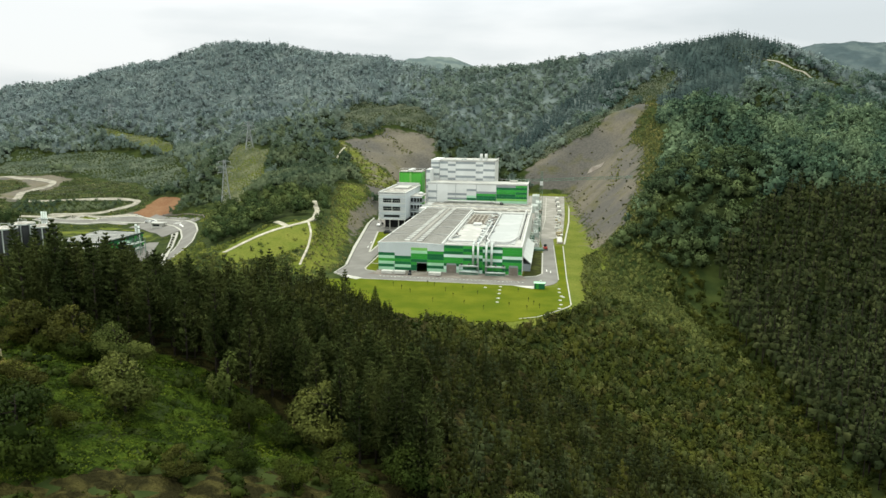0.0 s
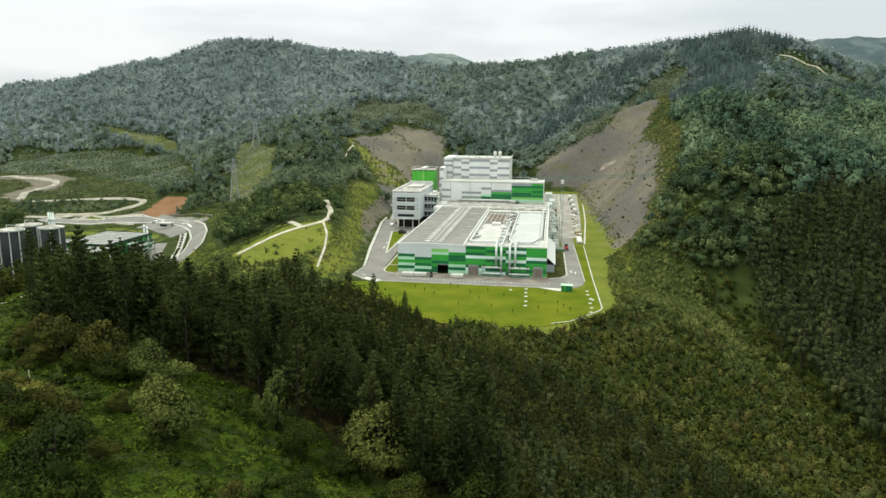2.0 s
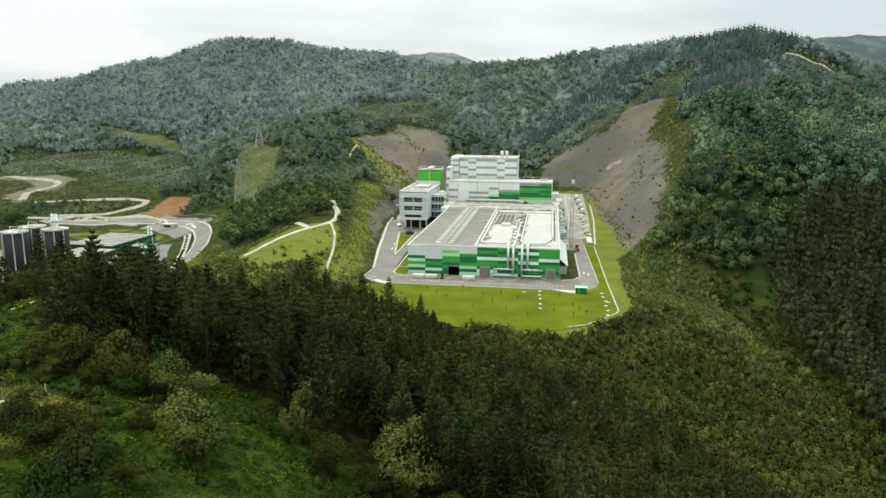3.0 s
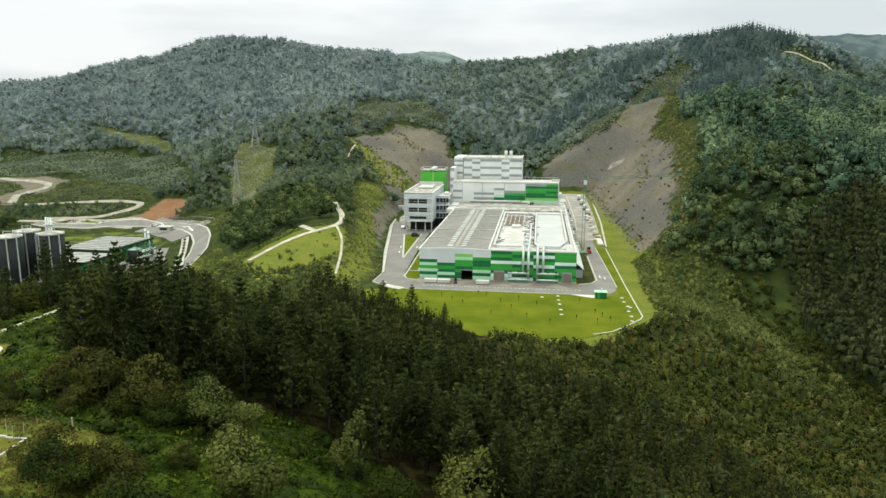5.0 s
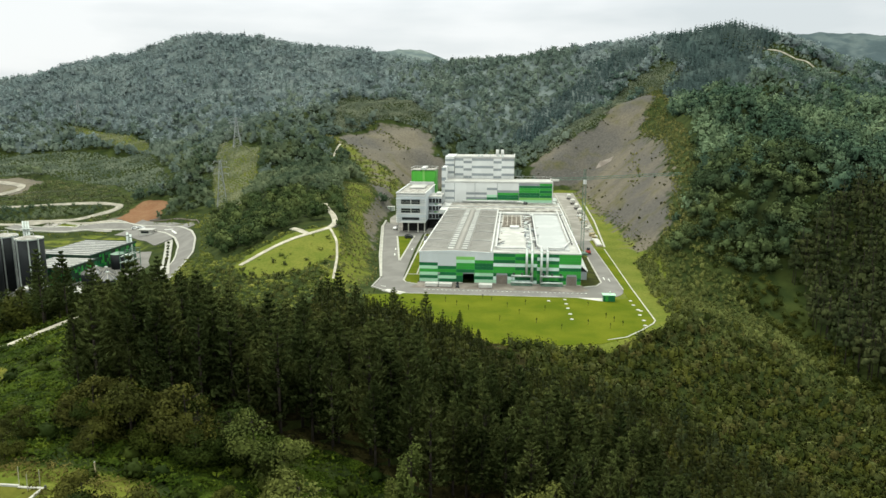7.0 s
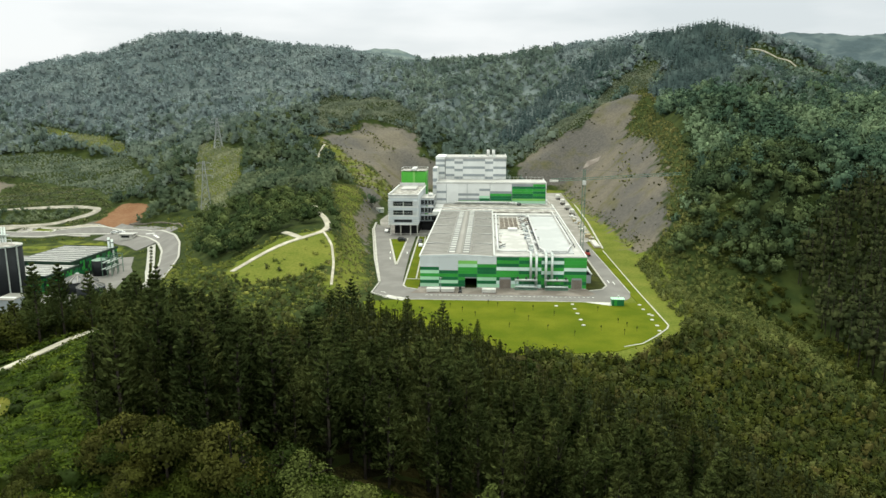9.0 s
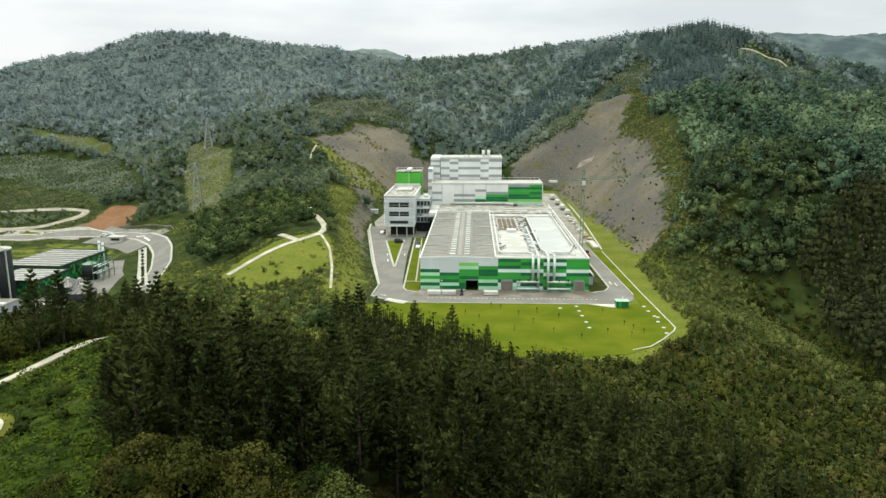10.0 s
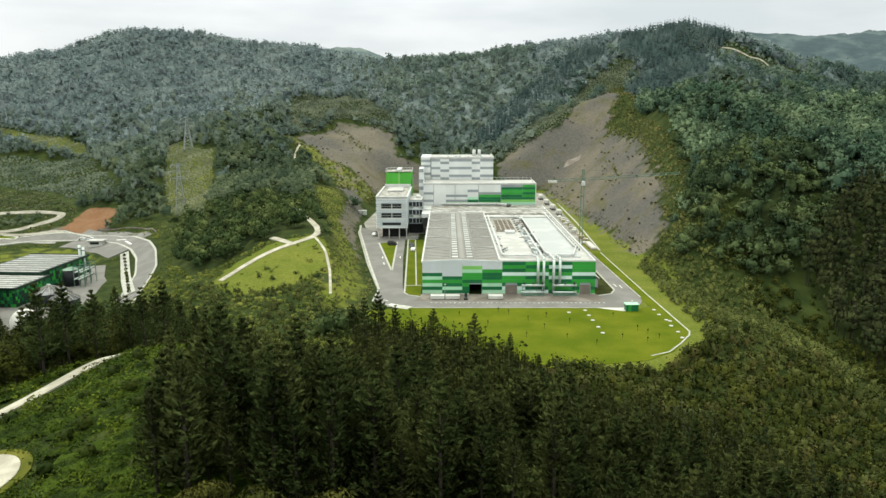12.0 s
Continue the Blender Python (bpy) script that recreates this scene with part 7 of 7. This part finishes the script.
def car(x, y, turn, paint, label, z=0.05):
    c = thing("car", label, "car", (x, y, z), "cars beside the plant")
    c.rotation_euler = (0, 0, radians(turn))
    bm = bmesh.new()
    side = [(-2.1, 0.35), (2.1, 0.35), (2.12, 0.75), (1.2, 0.95), (0.55, 1.42), (-1.3, 1.45), (-2.0, 1.0), (-2.12, 0.7)]
    left, right = [bm.verts.new((px, -0.86, pz)) for px, pz in side], [bm.verts.new((px, 0.86, pz)) for px, pz in side]
    bm.faces.new(left)
    bm.faces.new(right[::-1])
    for i in range(len(side)):
        j = (i + 1) % len(side)
        bm.faces.new((left[j], left[i], right[i], right[j]))
    bmesh.ops.recalc_face_normals(bm, faces=bm.faces)
    part("body", bm, paint, c)
    part("windows", boxes((-1.25, 0.7, -0.88, 0.88, 0.98, 1.33)), M["glass"], c)
    for px in (-1.3, 1.3):
        for py in (-0.88, 0.72):
            part("wheel", tube(bmesh.new(), (px, py, 0.32), (px, py + 0.16, 0.32), 0.32, 12), M["rubber"], c)
    return c


car(-17.2, 89.5, 5, M["car_dark"], "dark car parked on the island", 0.09)
car(-16.6, 86.6, 5, M["car_dark"], "second dark car parked on the island", 0.09)
car(-6.6, 74.2, 86, M["car_white"], "white car parked on the strip by the hall", 0.09)
car(-7.4, 79.8, 86, M["car_dark"], "dark car parked on the strip by the hall", 0.09)
car(-8.0, 86, 86, M["car_dark"], "dark car parked behind another by the hall", 0.09)
car(-27.4, 112, 80, M["car_white"], "white car parked beside the office", 0.05)
car(-27.9, 117, 80, M["car_dark"], "dark car parked beside the office", 0.05)
for x, y, a in ((-190, 146.5, 10), (-186, 146, 12)):
    car(x, y, a, M["car_white"], "white car waiting at the road bend", float(ground_height(x, y)) + 0.35)


def box_truck(x, y, turn, size):
    t = thing("box_truck", "white lorry with a rounded tank body in a row", "lorry", (x, y, 0.055), "lorries parked along the yard")
    t.rotation_euler = (0, 0, radians(turn))
    part("body", boxes((-1.25, 1.25, -3.2 * size, 2.2, 1.0, 3.4), bevel=0.45), M["tarp"], t)
    part("cab", boxes((-1.15, 1.15, 2.3, 4.0, 0.6, 2.9), bevel=0.2), M["car_white"], t)
    part("windscreen", boxes((-1.0, 1.0, 3.98, 4.04, 1.7, 2.6)), M["glass"], t)
    part("chassis", boxes((-0.5, 0.5, -3.0 * size, 3.6, 0.6, 1.0)), M["steel"], t)
    for px in (-1.2, 0.9):
        for py in (-2.4 * size, -1.2, 3.0):
            part("wheel", tube(bmesh.new(), (px, py, 0.48), (px + 0.3, py, 0.48), 0.48, 12), M["rubber"], t)


for x, y in ((72.3, 251), (72.8, 225), (73.3, 201), (73.6, 179)):
    box_truck(x, y, 3, 1.0)

heap = thing("tarpaulin_stack", "long stack under a white tarpaulin beside the road", "stack", (73.2, 83, 0.05))
part("cover", boxes((-1.2, 1.4, -7, 8, 0, 1.1), bevel=0.35), M["tarp"], heap)
part("pallet", boxes((-1.4, 1.6, -7.3, 8.3, 0, 0.14)), M["wood"], heap)
rng = random.Random(9)
for i in range(22):
    y = 92 + i * 4.0 + rng.uniform(-1, 1)
    x = 72.4 + rng.uniform(-1.2, 1.6)
    c = thing("crate", "pale crate of building material at the yard's edge", "crate", (x, y, 0.055), "crates along the yard")
    w, d, h = rng.uniform(0.6, 1.3), rng.uniform(0.7, 1.5), rng.uniform(0.6, 1.7)
    part("box", boxes((-w, w, -d, d, 0.12, h), bevel=0.05), M[rng.choice(["tarp", "concrete", "duct", "wood", "trim"])], c)
    part("pallet", boxes((-w - 0.05, w + 0.05, -d - 0.05, d + 0.05, 0, 0.12)), M["wood"], c)
for i in range(26):
    y = 60 + i * 5.2 + rng.uniform(-1.5, 1.5)
    x = 60.4 + rng.uniform(-1.4, 2.4)
    c = thing("yard_unit", "machine unit with pipework beside the hall", "machine", (x, y, 0.055), "machines along the east wall")
    w, h = rng.uniform(0.5, 1.2), rng.uniform(1.0, 3.4)
    part("housing", boxes((-w, w, -w * 1.5, w * 1.5, 0, h), bevel=0.08), M[rng.choice(["duct", "grey", "trim", "rust", "olive_steel"])], c)
    part("pipe", pipe_run(bmesh.new(), [(0, 0, h), (0, 0, h + 1.2), (-min(1.6, x - 58.4), 0, h + 1.2)], 0.2, 6), M["duct"], c)
for x, y, w, d, h in ((57.5, 190, 2.2, 6, 5.0), (59.5, 215, 2.0, 7, 4.2), (57.0, 240, 2.5, 6, 6.0)):
    c = thing("cooling_unit", "grey cooling unit on the yard behind the halls", "machine", (x, y, 0.055), "cooling units on the yard")
    part("housing", boxes((-w, w, -d, d, 0.4, h), bevel=0.15), M["duct"], c)
    part("base", boxes((-w - 0.2, w + 0.2, -d - 0.2, d + 0.2, 0, 0.4)), M["concrete"], c)
lo = thing("loader", "small red loader standing on the service road", "loader", (66.4, 58, 0.05))
part("body", boxes((-0.9, 0.9, -1.6, 1.4, 0.6, 1.6), bevel=0.12), M["red"], lo)
part("cab", boxes((-0.7, 0.7, -0.6, 0.7, 1.6, 2.7), bevel=0.1), M["glass"], lo)
part("bucket", boxes((-1.1, 1.1, 1.9, 2.6, 0.15, 0.9), bevel=0.1), M["red"], lo)
part("arm", boxes((-0.8, -0.6, 1.2, 2.1, 0.7, 1.1), (0.6, 0.8, 1.2, 2.1, 0.7, 1.1)), M["steel"], lo)
for px in (-1.05, 0.75):
    for py in (-1.1, 0.9):
        part("wheel", tube(bmesh.new(), (px, py, 0.55), (px + 0.3, py, 0.55), 0.55, 12), M["rubber"], lo)


def lattice(bm, p, q, w, step, thick):
    """A square lattice boom from p to q."""
    p, q = Vector(p), Vector(q)
    frame_q = (q - p).to_track_quat("Z", "Y").to_matrix()
    u, v = frame_q @ Vector((w / 2, 0, 0)), frame_q @ Vector((0, w / 2, 0))
    corners = [u + v, u - v, -u - v, -u + v]
    n = max(1, int((q - p).length / step))
    for c in corners:
        bar(bm, p + c, q + c, thick)
    for i in range(n):
        a, b = p.lerp(q, i / n), p.lerp(q, (i + 1) / n)
        for k in range(4):
            c, d = corners[k], corners[(k + 1) % 4]
            bar(bm, a + (c if i % 2 else d), b + (d if i % 2 else c), thick * 0.6)
    return bm


crane = thing("tower_crane", "slim dull green tower crane with a long jib beside the hall", "crane", (63.6, 57, 0.05))
part("base", boxes((-2.4, 2.4, -2.4, 2.4, 0, 0.9), bevel=0.1), M["olive_steel"], crane)
part("mast", lattice(bmesh.new(), (0, 0, 0.9), (0, 0, 32.5), 1.2, 1.8, 0.11), M["olive_steel"], crane)
part("cab", boxes((-0.7, 0.7, -1.6, -0.7, 30.6, 32.4), bevel=0.1), M["trim"], crane)
part("head", lattice(bmesh.new(), (0, 0, 32.5), (0, 0, 37.0), 0.8, 1.5, 0.14), M["olive_steel"], crane)
part("jib", lattice(bmesh.new(), (0, 0, 33.0), (42, 8, 34.8), 0.9, 2.2, 0.09), M["olive_steel"], crane)
part("counter_jib", lattice(bmesh.new(), (0, 0, 33.0), (-14, -2.7, 32.8), 0.9, 2.2, 0.09), M["olive_steel"], crane)
part("counterweight", boxes((-14.5, -11.0, -3.2, -2.0, 31.9, 32.8), bevel=0.1), M["tarp"], crane)
bm = bmesh.new()
bar(bm, (0, 0, 37), (30, 5.7, 34.6), 0.07)
bar(bm, (0, 0, 37), (-12, -2.3, 33.2), 0.07)
part("stay", bm, M["cable"], crane)

# white survey plates and saplings on the lawn
for x, y in ((45.7, -21.9), (51.1, -19.6), (51.2, -24.9), (51.4, -30.0), (51.6, -36.6), (51.7, -42.0), (72.5, -19.0), (72.6, -24.2), (73.2, -29.6), (73.9, -30.8), (72.8, -35.4), (73.0, -41.1), (72.5, -46.2)):
    p = thing("lid_plate", "small white manhole lid in the lawn", "manhole", (x, y, 0.03), "white lids in the lawn")
    part("ring", tube(bmesh.new(), (0, 0, -0.02), (0, 0, 0.1), 0.62, 12), M["kerb"], p)
    part("lid", tube(bmesh.new(), (0, 0, 0.1), (0, 0, 0.16), 0.5, 12), M["tarp"], p)
SAPLINGS = [(24, -21.6), (32.2, -30.5), (20.1, -34.7), (62.1, -39.3), (30.1, -45.6), (27, -23.5), (38, -27), (44, -33), (58, -27), (56, -47), (62, -50), (66, -47), (36, -38), (12, -26), (16, -30), (41, -47), (48, -52), (64, -43)]
for i, (x, y) in enumerate(SAPLINGS):
    g = np.random.default_rng(200 + i)
    s = thing("sapling", "thin young tree planted in the lawn", "tree", (x, y, 0.03), "saplings on the lawn")
    part("stem", tube(bmesh.new(), (0, 0, 0), (0, 0, 1.3), 0.04, 5), M["bark"], s)
    c = new("crown", leaf_mesh("crown", card_cloud(g, [(0, 0, 1.2, 0.26, 0.5)], 22, 0.13), M["broad"]))
    c.parent = s

# small dark bushes scattered on the rock faces
g = np.random.default_rng(77)
bx, by = scatter(g, ROCK_EAST, 5.0)
edge = -polygon_distance(bx, by, ROCK_EAST)
keep = (g.random(len(bx)) < 0.10 + 0.75 * np.exp(-edge / 5.0) + 0.30 * np.clip((bx - 112) / 20, 0, 1)) & (ripple(bx, by, 34) > -0.35)
bx, by = bx[keep], by[keep]
wx, wy = scatter(g, ROCK_WEST, 5.0)
keep = g.random(len(wx)) < 0.12 + 0.6 * np.exp(polygon_distance(wx, wy, ROCK_WEST) / 4.0)
wx, wy = wx[keep], wy[keep]
rock_kinds = [card_cloud(g, broad_lobes(g, 0.8, 1.2, 0.0, 4), 30, 0.3, 0.3) for _ in range(4)]
forest("rock_bushes", "small olive bushes scattered on the bare rock", (np.concatenate([bx, wx]), np.concatenate([by, wy])), rock_kinds, M["rusty_leaf"], 31, (0.3, 1.25), 0.1)
vx, vy = scatter(g, ((78, 296), (83, 296), (92, 120), (98, 30), (90, 24), (88, 60), (85, 120)), 2.0, 0.7)
forest("verge_scrub", "yellowish rough scrub along the foot of the rock", (vx, vy), rock_kinds, M["open_bush"], 32, (0.25, 0.7), 0.1)

# ---- pylons and lines ----
def pylon(x, y, height, turn, label):
    t = thing("power_pylon", label, "pylon", (x, y, float(ground_height(x, y)) - 0.3), "power pylons")
    t.rotation_euler = (0, 0, radians(turn))
    bm = bmesh.new()
    legs = [(a, b) for a in (-1, 1) for b in (-1, 1)]
    def at(u):
        w = 2.6 * (1 - u) ** 1.25 + 0.45
        return [Vector((a * w, b * w, height * u)) for a, b in legs]
    n = 9
    for i in range(n):
        low, high = at(i / n), at((i + 1) / n)
        for k in range(4):
            bar(bm, low[k], high[k], 0.26)
        for j, k in ((0, 1), (1, 3), (3, 2), (2, 0)):
            bar(bm, low[j], high[k], 0.13)
            bar(bm, low[k], high[j], 0.13)
    part("tower", bm, M["pylon"], t)
    for u, w in ((0.72, 4.2), (0.84, 5.0), (0.96, 3.6)):
        bm = bmesh.new()
        for s in (-1, 1):
            bar(bm, (0, 0.4, height * u), (s * w, 0, height * u + 0.2), 0.2)
            bar(bm, (0, -0.4, height * u + 1.2), (s * w, 0, height * u + 0.2), 0.16)
        arm = part("cross_arm", bm, M["pylon"], t)
        part("insulator", boxes((-w - 0.08, -w + 0.08, -0.08, 0.08, height * u - 1.0, height * u + 0.2), (w - 0.08, w + 0.08, -0.08, 0.08, height * u - 1.0, height * u + 0.2)), M["trim"], arm)
    return t


PYLONS = ((-174, 271, 22.0, 30), (-390, 415, 22.0, 30), (-133, 141, 29.0, 20))
for x, y, h, a in PYLONS:
    pylon(x, y, h, a, "grey lattice power pylon on the hillside")


def cable(p, q, sag, w=0.02):
    """One sagging wire with a square section."""
    bm, rows = bmesh.new(), []
    for i in range(17):
        u = i / 16
        c = Vector(p).lerp(Vector(q), u) - Vector((0, 0, sag * 4 * u * (1 - u)))
        side = Vector((q[1] - p[1], p[0] - q[0], 0)).normalized() * w
        rows.append([bm.verts.new(c + d) for d in (side + Vector((0, 0, w)), side - Vector((0, 0, w)), -side - Vector((0, 0, w)), -side + Vector((0, 0, w)))])
    for a, b in zip(rows, rows[1:]):
        for k in range(4):
            bm.faces.new((a[k], a[(k + 1) % 4], b[(k + 1) % 4], b[k]))
    ob = part("power_line", bm, M["cable"], None)
    return tagged(ob, "thin power line sagging between pylons", "cable", "lines between the pylons")


def arm_point(i, side, u, w):
    x, y, h, a = PYLONS[i]
    return (x + side * w * math.cos(radians(a)), y + side * w * math.sin(radians(a)), float(ground_height(x, y)) - 1.2 + h * u)


for side in (-1, 1):
    for u, w in ((0.72, 4.2), (0.84, 5.0), (0.96, 3.6)):
        cable(arm_point(0, side, u, w), arm_point(1, side, u, w), 7)
        cable(arm_point(2, side, u, w), arm_point(0, side, u, w), 4)
        cable(arm_point(2, side, u, w), (-250 + side * w, 60, 14 + 10 * u), 7)

# ---- edged plot and posts on the hilltop ----
fz = 29.45
pad = thing("grass_plot", "flat plot of dry grass inside a low pale concrete edge", "plot", (-6.8, -196.8, fz))
part("surface", boxes((-9.0, -0.1, -8.5, -0.1, -1.2, 0.06)), M["verge"], pad)
for row in ((-9.3, -2.3, -0.02, 0.2, -1.2, 0.22), (-2.3, 0.1, -0.18, 0.08, -1.2, 0.16), (-0.16, 0.1, -8.8, -0.18, -1.2, 0.16)):
    part("edge", boxes(row, bevel=0.02), M["kerb"], pad, "pale concrete edge")
part("corner_stub", boxes((0.12, 0.26, -0.05, 0.09, -0.5, 0.34)), M["steel"], pad, "short dark stub at the corner")
for x, y in ((-9.5, -196.2), (-7.9, -197.3), (-7.35, -196.45), (-12.2, -195.6)):
    p = thing("fence_post", "thin pale metal fence post beside the grass plot", "post", (x, y, fz - 0.1), "thin posts by the grass plot")
    part("rod", tube(bmesh.new(), (0, 0, -0.4), (0.03, 0.02, 1.75), 0.03, 6), M["frame"], p)
    part("base", tube(bmesh.new(), (0, 0, -0.4), (0, 0, 0.14), 0.06, 6), M["concrete"], p)
for x, y in ((-3.65, -194.1), (-20, -188), (-30, -181)):
    p = thing("wooden_post", "short pale wooden marker post in the grass", "post", (x, y, float(ground_height(x, y))))
    part("post", boxes((-0.05, 0.05, -0.05, 0.05, -0.4, 1.55)), M["wood"], p)
    part("cap", boxes((-0.06, 0.06, -0.06, 0.06, 1.55, 1.6)), M["kerb"], p)
